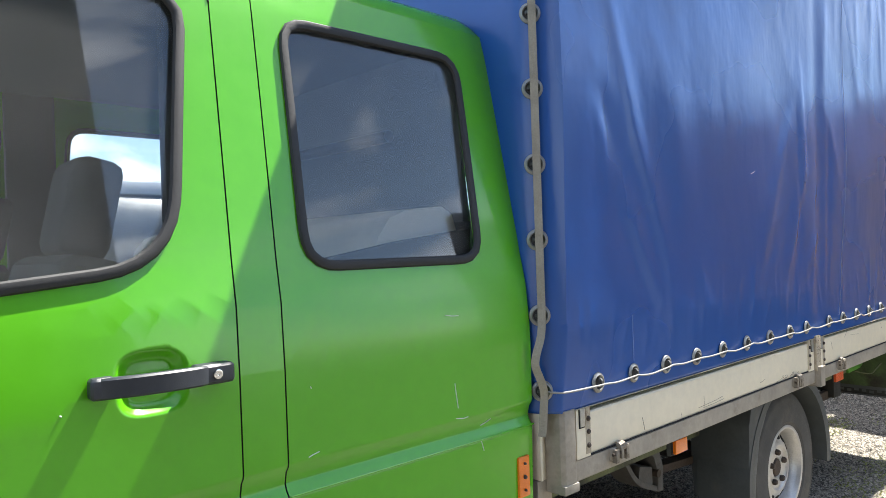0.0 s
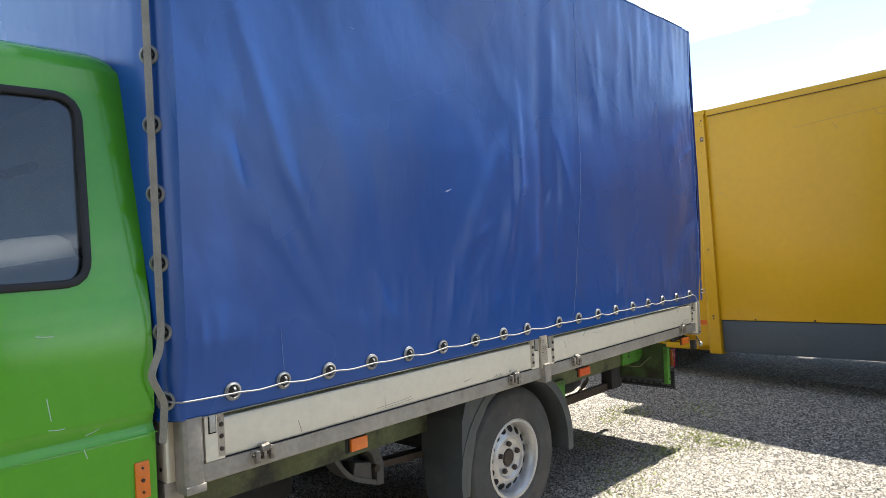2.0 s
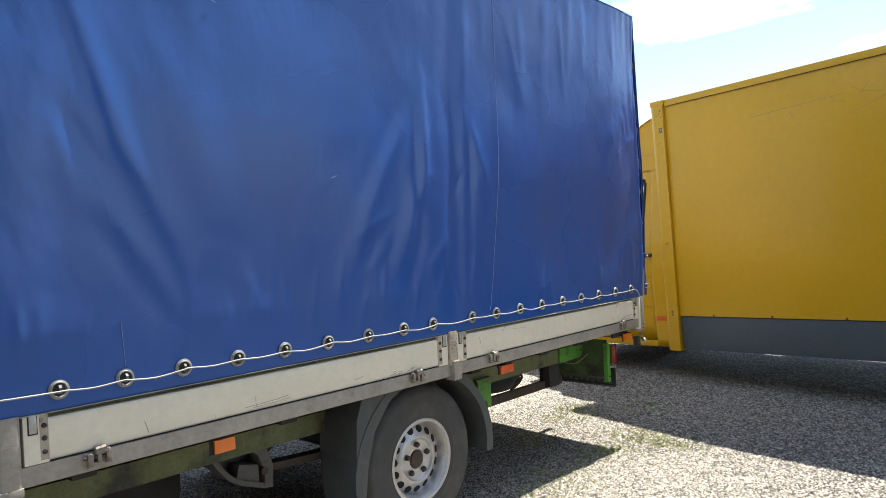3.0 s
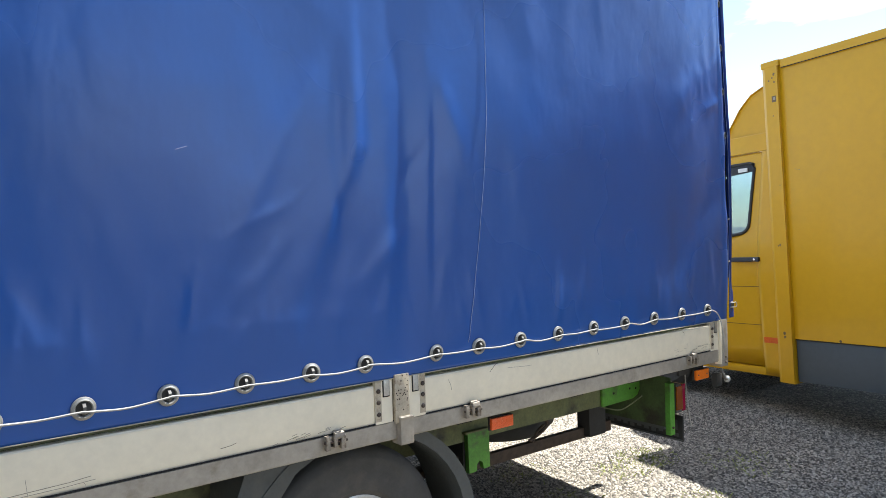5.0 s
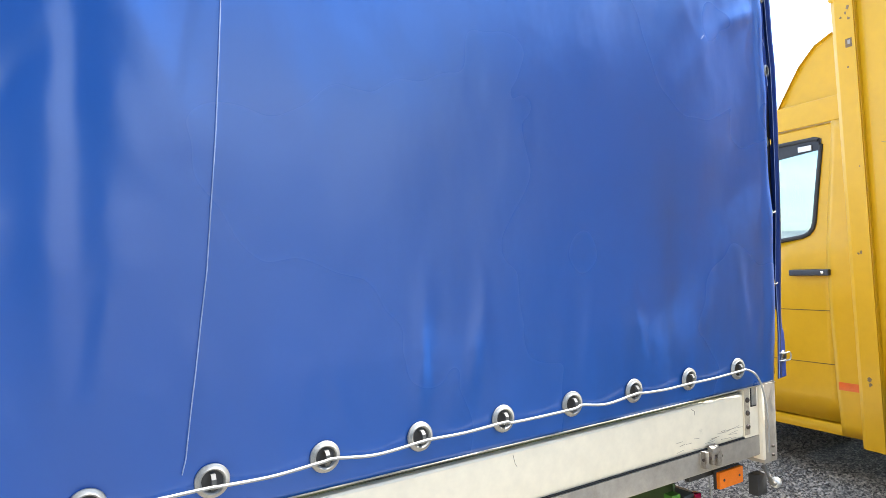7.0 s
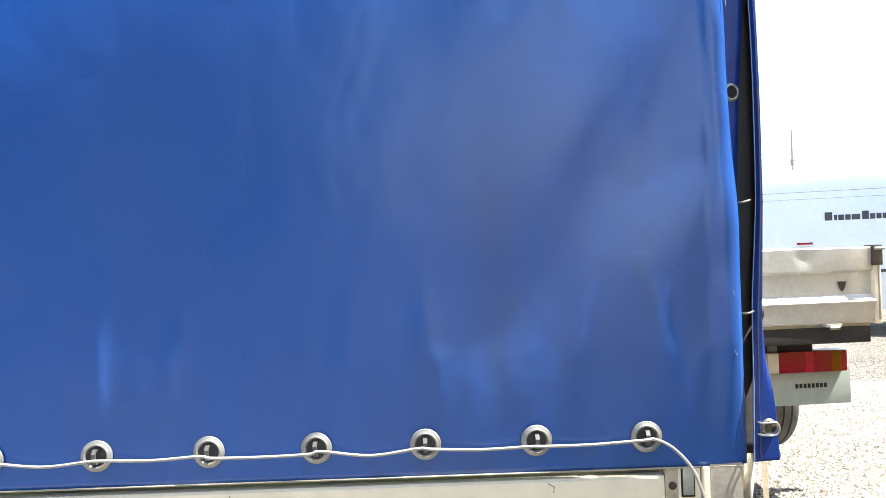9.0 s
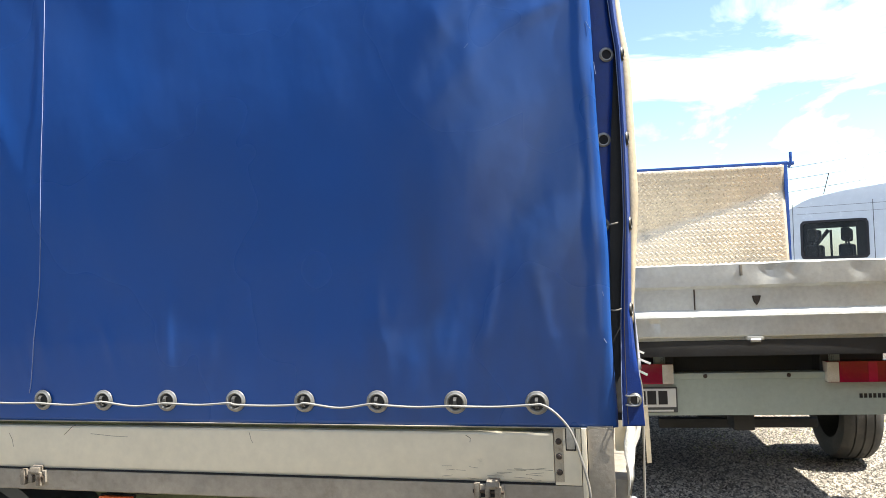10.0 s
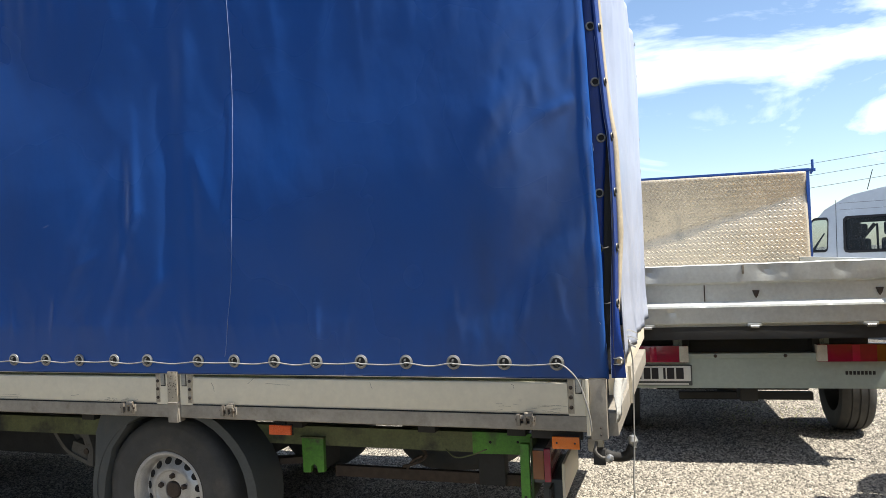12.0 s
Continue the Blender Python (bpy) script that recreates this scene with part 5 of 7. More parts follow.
# ---- rear wheel and mudguard ----
wheel("rear_wheel", truck, (1.857, 0.196, 0.350), 0.350, 0.195, label="rear wheel with a dusty tyre on a silver steel rim")
wheel("far_rear_wheel", truck, (1.857, W_TRUCK - 0.196, 0.350), 0.350, 0.195, side=1)
bm = bmesh.new()
pts_o, pts_i = [], []
for i in range(25):
    a = radians(200 - i * (200 + 8) / 24)
    R = 0.405 + 0.015 * abs(math.cos(a)) ** 2
    pts_i.append((1.885 + R * math.cos(a), min(0.712, 0.345 + R * 0.96 * math.sin(a))))
    pts_o.append((1.885 + (R + 0.026 + 0.022 * max(0, math.cos(a))) * math.cos(a), min(0.722, 0.345 + (R + 0.045) * 0.96 * math.sin(a))))
rings = [[bm.verts.new((p[0], y, p[1])) for p, y in ((pts_i[i], 0.085), (pts_o[i], 0.085), (pts_o[i], 0.31), (pts_i[i], 0.31))] for i in range(25)]
for a, c in zip(rings, rings[1:]):
    for i in range(4):
        bm.faces.new((a[i], a[(i + 1) % 4], c[(i + 1) % 4], c[i]))
bm.faces.new(rings[0][::-1])
bm.faces.new(rings[-1])
part("mudguard", bm, M_PLASTIC, truck, "black plastic mudguard over the rear wheel", angle=35)
bm = prism(bmesh.new(), [(1.468, 0.285), (1.498, 0.275), (1.515, 0.40), (1.56, 0.55), (1.65, 0.66), (1.66, 0.72), (1.50, 0.72), (1.462, 0.62), (1.452, 0.45)], "y", 0.088, 0.34, bevel=0.010)
part("front_mud_flap", bm, M_PLASTIC, truck, "broad black mud flap ahead of the wheel", angle=30)


# ---- the cab ----
SIDE = [(0.30, 0.075), (0.55, 0.060), (0.895, 0.052), (0.905, 0.053), (0.914, 0.060), (0.928, 0.066), (0.952, 0.060), (0.962, 0.052), (0.970, 0.050), (1.15, 0.052), (1.28, 0.066), (1.36, 0.084),
        (1.50, 0.110), (1.70, 0.148), (1.90, 0.187), (1.97, 0.206)]


def cab_y(x, z):
    y = lerp_tab(SIDE, z)
    return y + 0.008 * max(0.0, (x - 0.02) / 0.08) ** 2


def lean(z):
    """How far the door joints lean back above the waist."""
    return 0.026 * max(0.0, (z - 1.15) / 0.80)


def cross(c, d, loop):
    """Where the ray from c along d leaves a closed 2D loop."""
    best = None
    for a, b in zip(loop, list(loop[1:]) + [loop[0]]):
        a, e = Vector(a), Vector(b) - Vector(a)
        den = d.x * e.y - d.y * e.x
        if abs(den) < 1e-12:
            continue
        q = a - c
        t, s = (q.x * e.y - q.y * e.x) / den, (q.x * d.y - q.y * d.x) / den
        if t > 0 and -1e-6 <= s <= 1 + 1e-6 and (best is None or t > best):
            best = t
    return c + d * best


def ring_pair(outer, window):
    """Matching points on a window's loop and on the outline round it, by their angle about the window's middle."""
    c = sum((Vector(p) for p in window), Vector((0, 0))) / len(window)
    ang = [math.atan2(p.y - c.y, p.x - c.x) for p in resample(window, 84)] + [math.atan2(p[1] - c.y, p[0] - c.x) for p in outer]
    ang = sorted(set(round(a, 5) for a in ang))
    dirs = [Vector((math.cos(a), math.sin(a))) for a in ang]
    return [cross(c, d, [tuple(p) for p in window]) for d in dirs], [cross(c, d, outer) for d in dirs]


def panel(name, outer, window, mid, material, parent, label="", flip=False, rings=9):
    """A body panel between an outer outline and a window opening, bent to the cab's side; flip: on the far side."""
    I, O = ring_pair(outer, window)
    n = len(I)
    v, f = [], []
    for r in range(rings):
        t = r / (rings - 1)
        for a, b in zip(I, O):
            p = a.lerp(b, t)
            y = cab_y(p.x, p.y)
            v.append((p.x, W_TRUCK - y if flip else y, p.y))
    m0 = len(v)
    for a in I:  # window return
        y = cab_y(a.x, a.y) + 0.012
        v.append((a.x, W_TRUCK - y if flip else y, a.y))
    for r in range(rings - 1):
        for i in range(n):
            f.append((r * n + i, r * n + (i + 1) % n, (r + 1) * n + (i + 1) % n, (r + 1) * n + i))
    for i in range(n):
        f.append((i, (i + 1) % n, m0 + (i + 1) % n, m0 + i))
    return raw(name, v, f, material, parent, label, angle=50)


def lower_panel(name, x0, x1, z0, z1, parent, flip=False, label="", material=None, slant=False):
    xs = list(np.linspace(x0, x1, 16))
    zs = sorted(set([round(z0 + (z1 - z0) * i / 14, 4) for i in range(15)] + [z for z, _ in SIDE if z0 < z < z1]))
    v = [(x + (lean(z) if slant else 0), (W_TRUCK - cab_y(x, z)) if flip else cab_y(x, z), z) for z in zs for x in xs]
    k = len(xs)
    f = [(j * k + i, j * k + i + 1, (j + 1) * k + i + 1, (j + 1) * k + i) for j in range(len(zs) - 1) for i in range(k - 1)]
    return raw(name, v, f, material or M_GREEN, parent, label, angle=50)


def seal(loop, flip, parent, w=0.0115):
    """A round rubber seal along a window's edge."""
    P = resample(loop, 80)
    pts = [Vector((p.x, (W_TRUCK - cab_y(p.x, p.y)) if flip else cab_y(p.x, p.y), p.y)) for p in P]
    bm = bmesh.new()
    rings = []
    for i in range(80):
        d = (pts[(i + 1) % 80] - pts[i - 1]).normalized()
        nrm = Vector((0, 1 if flip else -1, 0))
        side = d.cross(nrm).normalized()
        ring = []
        for k in range(8):
            a = 2 * math.pi * k / 8
            ring.append(bm.verts.new(pts[i] + side * math.cos(a) * w + nrm * (math.sin(a) * 0.008 + 0.003)))
        rings.append(ring)
    for i in range(80):
        a, b = rings[i], rings[(i + 1) % 80]
        for k in range(8):
            bm.faces.new((a[k], a[(k + 1) % 8], b[(k + 1) % 8], b[k]))
    return part("window_seal", bm, M_RUBBER, parent)


def pane(loop, flip, parent, material=None):
    """A flat glass pane that leans with the cab's side."""
    P = resample(loop, 60)
    v = []
    for p in P:
        y = lerp_tab([(1.30, 0.080), (1.95, 0.196)], p.y) + 0.006
        v.append((p.x, (W_TRUCK - y) if flip else y, p.y))
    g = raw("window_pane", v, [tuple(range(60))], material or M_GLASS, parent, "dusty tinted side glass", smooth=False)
    g.modifiers.new("thickness", "SOLIDIFY").thickness = 0.004
    g.visible_shadow = False
    return g


WIN_R = round_loop([(-0.582, 1.347), (-0.076, 1.347), (-0.044, 1.879), (-0.564, 1.879)], [0.075, 0.065, 0.070, 0.060])
WIN_F = round_loop([(-1.78, 1.268), (-0.852, 1.362), (-0.784, 1.885), (-1.50, 1.885)], [0.05, 0.13, 0.07, 0.06])
SEAM1, SEAM2, GAP = -0.749, -0.655, 0.0016
for flip in (False, True):
    sfx = "far_" if flip else ""
    rear = panel(sfx + "rear_side_panel", [(SEAM2 + GAP, 0.972), (SEAM2 + GAP, 1.15), (SEAM2 + GAP + lean(1.28), 1.28), (SEAM2 + GAP + lean(1.6), 1.6), (SEAM2 + GAP + lean(1.97), 1.97), (0.090, 1.97), (0.102, 1.94), (0.096, 1.60), (0.086, 1.20), (0.0785, 0.972)][::-1], WIN_R, 0, M_GREEN, truck,
                 "bright green rear side panel of the cab, lightly scratched", flip)
    lower_panel(sfx + "rear_sill_panel", SEAM2 + GAP, 0.078, 0.34, 0.972, truck, flip)
    seal(WIN_R, flip, rear)
    pane(WIN_R, flip, rear)
    lower_panel(sfx + "pillar_panel", SEAM1 + GAP, SEAM2 - GAP, 0.34, 1.97, truck, flip, slant=True)
    door = panel(sfx + "cab_door", [(-1.86, 0.972), (-1.86, 1.28), (-1.56, 1.97), (SEAM1 - GAP + lean(1.97), 1.97), (SEAM1 - GAP + lean(1.6), 1.6), (SEAM1 - GAP + lean(1.28), 1.28), (SEAM1 - GAP, 1.15), (SEAM1 - GAP, 0.972)], WIN_F, 0, M_GREEN, truck, "bright green cab door with a dark grey handle", flip)
    lower_panel(sfx + "door_skin", -1.86, SEAM1 - GAP, 0.34, 0.972, truck, flip)
    seal(WIN_F, flip, door)
    pane(WIN_F, flip, door)
    if not flip:
        near_door, near_rear = door, rear
# dark joints behind the panel gaps
JOINT_Z = sorted([z for z, _ in SIDE if 0.35 < z < 1.96] + list(np.linspace(0.34, 1.97, 60)))
for x in (SEAM1, SEAM2):
    raw("panel_joint", [(x + dx + lean(z), cab_y(x, z) + 0.006, z) for z in JOINT_Z for dx in (-0.012, 0.012)],
        [(2 * i, 2 * i + 1, 2 * i + 3, 2 * i + 2) for i in range(len(JOINT_Z) - 1)], M_HOLE, truck)
raw("joint_filler", [(SEAM1 + lean(z) + dx, cab_y(SEAM1, z) + 0.0008, z) for z in (1.935, 1.95, 1.97) for dx in (-0.0055, 0.0055)], [(0, 1, 3, 2), (2, 3, 5, 4)], M_GREEN, truck)
dt = spline([(SEAM1 + lean(1.88), 1.885), (SEAM1 + lean(1.9) - 0.004, 1.915), (SEAM1 - 0.012, 1.936), (SEAM1 - 0.04, 1.944), (SEAM1 - 0.10, 1.947), (-1.2, 1.948), (-1.5, 1.948)], 5)
part("door_top_joint", tube([(p[0], cab_y(p[0], p[1]) - 0.0002, p[1]) for p in dt], 0.0024, n=6), M_HOLE, near_door)
# fine ledges of the waist moulding
part("waist_ledge", tube([(x, cab_y(x, 0.900) - 0.001, 0.9035) for x in np.linspace(SEAM2 + 0.004, 0.084, 20)], 0.0022, n=6), M_GREEN, near_rear)

# roof and rear wall
roof_prof = [(0.206, 1.97), (0.217, 1.995), (0.242, 2.018), (0.29, 2.04), (0.40, 2.062), (0.60, 2.082), (0.97, 2.095)]
roof_prof = roof_prof + [(W_TRUCK - y, z) for y, z in roof_prof[-2::-1]]
v, f = [], []
rx = [0.102, 0.090, 0.070, 0.03, -0.2, -0.6, -1.0, -1.4, -1.58, -1.70]
dz = [-0.05, -0.018, -0.006, 0.0, 0.0, 0.0, 0.002, -0.004, -0.02, -0.05]
for x, d in zip(rx, dz):
    for y, z in roof_prof:
        k = min(1.0, (z - 1.97) / 0.03)
        yy = y + (0.008 * max(0.0, (x + 0.10) / 0.18) ** 2) * (1 if y < 0.97 else -1) * (1 - k * 0.3)
        v.append((x, yy, z + d * k))
k = len(roof_prof)
f = [(i * k + j, i * k + j + 1, (i + 1) * k + j + 1, (i + 1) * k + j) for i in range(len(rx) - 1) for j in range(k - 1)]
raw("cab_roof", v, f, M_GREEN, truck, "bright green cab roof, part in sun", angle=50)
part("headliner", box(-1.6, 0.06, 0.30, W_TRUCK - 0.30, 1.965, 2.00, bevel=0.01), M_HEAD, truck)
ant = part("antenna", tube([(-0.60, 0.53, 2.075), (-0.60, 0.53, 2.13), (-0.602, 0.53, 2.9)], 0.0022, n=6), M_INK, truck, "thin roof whip antenna")
part("antenna_base", cyl((-0.60, 0.53, 2.07), (-0.60, 0.53, 2.125), 0.007, 0.005, n=10), M_STEEL, ant)
part("roof_joint", tube([(SEAM2 + 0.014, y - 0.0005, z - 0.001) for y, z in ((0.200, 1.955), (0.206, 1.97), (0.217, 1.995), (0.242, 2.018), (0.29, 2.04), (0.40, 2.062))], 0.003, n=6), M_HOLE, truck)
part("cab_rear_wall", box(0.050, 0.078, 0.155, W_TRUCK - 0.155, 0.36, 1.45, bevel=0.004), M_INSIDE, truck)
# added panel; its grey stands in for the haze over the side glass
part("cab_rear_haze", box(0.046, 0.078, 0.26, W_TRUCK - 0.26, 1.45, 1.965, bevel=0.004), M_HEAD, truck, "added grey panel in the cab's rear, its grey standing for glass haze")
part("cab_floor", box(-2.0, 0.06, 0.10, W_TRUCK - 0.10, 0.50, 0.56, bevel=0.01), M_INSIDE, truck)
for y in (0.11, W_TRUCK - 0.145):
    part("inner_lining", box(-1.8, 0.0, y, y + 0.035, 0.56, 1.28, bevel=0.01), M_INSIDE, truck)
    part("inner_pillar", box(-0.80, -0.64, (0.24 if y < 1 else y - 0.16), (0.27 if y < 1 else y - 0.13), 1.30, 1.97, bevel=0.01), M_INSIDE, truck)
# nose
st = [(-1.86, 1.28, 0.055, 0.34), (-2.15, 1.20, 0.06, 0.36), (-2.60, 1.08, 0.09, 0.40), (-2.95, 0.92, 0.16, 0.42), (-3.06, 0.72, 0.24, 0.42)]
v, f = [], []
for x, zt, ins, zb in st:
    for y, z in ((ins, zb), (ins - 0.01, (zb + zt) / 2), (ins + 0.01, zt - 0.05), (ins + 0.07, zt), (W_TRUCK / 2, zt + 0.02)):
        v.append((x, y, z))
    for y, z in ((ins + 0.07, zt), (ins + 0.01, zt - 0.05), (ins - 0.01, (zb + zt) / 2), (ins, zb)):
        v.append((x, W_TRUCK - y, z))
f = [(i * 9 + j, i * 9 + j + 1, (i + 1) * 9 + j + 1, (i + 1) * 9 + j) for i in range(len(st) - 1) for j in range(8)] + [tuple(range(36, 45))]
raw("nose", v, f, M_GREEN, truck, "green bonnet and wings", angle=50)
part("front_bumper", box(-3.12, -2.90, 0.12, W_TRUCK - 0.12, 0.30, 0.56, bevel=0.04), M_PLASTIC, truck)
v = [(-1.60, 0.24, 1.97), (-1.60, W_TRUCK - 0.24, 1.97), (-2.10, W_TRUCK - 0.14, 1.24), (-2.10, 0.14, 1.24)]
ws = raw("windscreen", v, [(0, 1, 2, 3)], M_GLASS, truck, smooth=False)
ws.modifiers.new("thickness", "SOLIDIFY").thickness = 0.005
ws.visible_shadow = False
for s in (0, 1):
    yy = [0.225, 0.12] if s == 0 else [W_TRUCK - 0.225, W_TRUCK - 0.12]
    part("screen_pillar", tube([(-1.58, yy[0], 1.97), (-1.86, (yy[0] + yy[1]) / 2, 1.60), (-2.12, yy[1], 1.23)], 0.028, n=10), M_GREEN, truck)
wheel("front_wheel", truck, (-2.30, 0.19, 0.342), 0.342, 0.195)
wheel("far_front_wheel", truck, (-2.30, W_TRUCK - 0.19, 0.342), 0.342, 0.195, side=1)
for y, s in ((0.052, 1), (W_TRUCK - 0.052, -1)):
    part("wheel_arch", tube([(-2.30 + 0.40 * math.cos(a), y + 0.01 * s, 0.342 + 0.40 * math.sin(a)) for a in np.linspace(-0.1, math.pi + 0.1, 20)], 0.03, n=8), M_PLASTIC, truck)
part("dashboard", box(-2.08, -1.72, 0.15, W_TRUCK - 0.15, 0.90, 1.25, bevel=0.06), M_INSIDE, truck)
part("steering_wheel", add_lathe(bmesh.new(), [(0.175, -0.012), (0.19, 0), (0.175, 0.012), (0.165, 0)], m=Matrix.Translation((-1.62, 0.45, 1.20)) @ Matrix.Rotation(radians(-60), 4, "Y"), n=32, closed=True), M_RUBBER, truck)


def cab_seat(x, y, zt, wide=0.46):
    """A seat with cushion, upright back and headrest."""
    s = new("seat")
    s.parent = truck
    part("cushion", box(x - 0.48, x, y, y + wide, 0.80, 0.95, bevel=0.05, seg=3), M_SEAT, s)
    m = Matrix.Translation((x, 0, 0.93)) @ Matrix.Rotation(radians(12), 4, "Y")
    part("backrest", box(-0.07, 0.06, y + 0.01, y + wide - 0.01, 0.0, zt - 0.91, bevel=0.06, seg=3, m=m), M_SEAT, s)
    part("headrest", box(-0.05, 0.05, y + wide / 2 - 0.10, y + wide / 2 + 0.10, zt - 0.91, zt - 0.70, bevel=0.048, seg=4, m=m), M_SEAT, s, angle=75)
    part("seat_base", box(x - 0.40, x - 0.04, y + 0.05, y + wide - 0.05, 0.56, 0.81, bevel=0.02), M_DARK, s)


cab_seat(-1.01, 0.24, 1.37)
cab_seat(-1.01, 1.24, 1.37)
bench = new("rear_bench")
bench.parent = truck
tagged(bench, "beige covered rear bench")
part("bench_cushion", box(-0.60, -0.12, 0.20, W_TRUCK - 0.20, 0.80, 0.98, bevel=0.06, seg=3), M_BEIGE, bench)
part("bench_back", prism(bmesh.new(), [(-0.40, 0.92), (-0.350, 1.34), (-0.330, 1.41), (-0.295, 1.455), (-0.24, 1.475), (-0.12, 1.485), (-0.085, 1.467), (-0.07, 1.42), (-0.07, 0.92)], "y", 0.165, W_TRUCK - 0.165, bevel=0.012), M_BEIGE, bench, angle=60)
part("inner_sill", prism(bmesh.new(), [(-0.60, 1.28), (-0.06, 1.28), (-0.06, 1.425), (-0.30, 1.395), (-0.56, 1.352), (-0.60, 1.345)], "y", 0.128, 0.160, bevel=0.004), M_RUBBER, truck)
part("bench_base", box(-0.58, -0.04, 0.22, W_TRUCK - 0.22, 0.56, 0.82, bevel=0.02), M_DARK, bench)
part("grab_bar", tube([(-0.10, 0.40, 1.70), (-0.10, W_TRUCK - 0.40, 1.70)], 0.018, n=10), M_DARK, truck)

# door handle and its recess
bm = bmesh.new()
bm.from_mesh(near_door.data)
for _ in range(3):
    zone = [e for e in bm.edges if all(abs(q.co.x + 0.905) < 0.15 and abs(q.co.z - 1.165) < 0.18 for q in e.verts) and e.calc_length() > 0.005]
    bmesh.ops.subdivide_edges(bm, edges=zone, cuts=2, use_grid_fill=True)
for q in bm.verts:
    r = (abs((q.co.x + 0.905) / 0.059) ** 3.2 + abs((q.co.z - 1.165) / 0.054) ** 3.2) ** (1 / 3.2)
    k = min(1.0, max(0.0, (1.06 - r) / 0.42))
    q.co.y += 0.020 * k * k * (3 - 2 * k)
bm.to_mesh(near_door.data)
bm.free()
smooth_all(near_door.data, 60)
hl = spline([(-0.996, 0.050, 1.166), (-0.985, 0.034, 1.169), (-0.95, 0.018, 1.170), (-0.89, 0.012, 1.170), (-0.845, 0.018, 1.169), (-0.825, 0.028, 1.168)], 5)
hd = part("door_handle", tube(hl, 0, flat=(0.034, 0.018, (0, 0, 1))), M_HANDLE, near_door, "dark grey plastic door handle")
hd.modifiers.new("bevel", "BEVEL").width = 0.006
hb = part("handle_end", box(-0.843, -0.772, 0.020, 0.056, 1.150, 1.186, bevel=0.012, seg=3), M_HANDLE, hd)
part("handle_foot", box(-1.010, -0.970, 0.030, 0.056, 1.151, 1.187, bevel=0.012, seg=3), M_HANDLE, hd)
part("lock", add_lathe(bmesh.new(), [(0.0085, 0), (0.0085, 0.003), (0.006, 0.0035), (0.0001, 0.0025)], m=Matrix.Translation((-0.806, 0.020, 1.168)) @ Matrix.Rotation(radians(90), 4, "X"), n=20), M_SILVER, hd)

mk = part("cab_side_marker", box(0.012, 0.054, 0.048, 0.075, 0.724, 0.829, bevel=0.004), M_ORANGE, truck, "orange upright side marker on the cab")
for z in (0.742, 0.776, 0.811):
    bolt(mk, (0.033, 0.048, z), 0.0055 if z == 0.776 else 0.0035, M_RUST)
# paint scratches
for pts in ([(-0.205, 1.055), (-0.202, 1.03), (-0.197, 0.995)], [(-0.205, 0.972), (-0.18, 0.968), (-0.165, 0.969)], [(-0.11, 0.935), (-0.09, 0.94), (-0.075, 0.946)], [(-0.12, 0.900), (-0.115, 0.885), (-0.112, 0.875)],
            [(-0.222, 1.218), (-0.20, 1.214), (-0.178, 1.213)], [(-0.61, 0.972), (-0.60, 0.975), (-0.585, 0.978)], [(-1.05, 1.135), (-1.047, 1.133)], [(-0.60, 1.11), (-0.598, 1.106)]):
    P = [(x, cab_y(x, z) - 0.0006, z) for x, z in pts]
    part("scratch", tube(P, 0.0011, n=5), M_SCRATCH, near_rear)


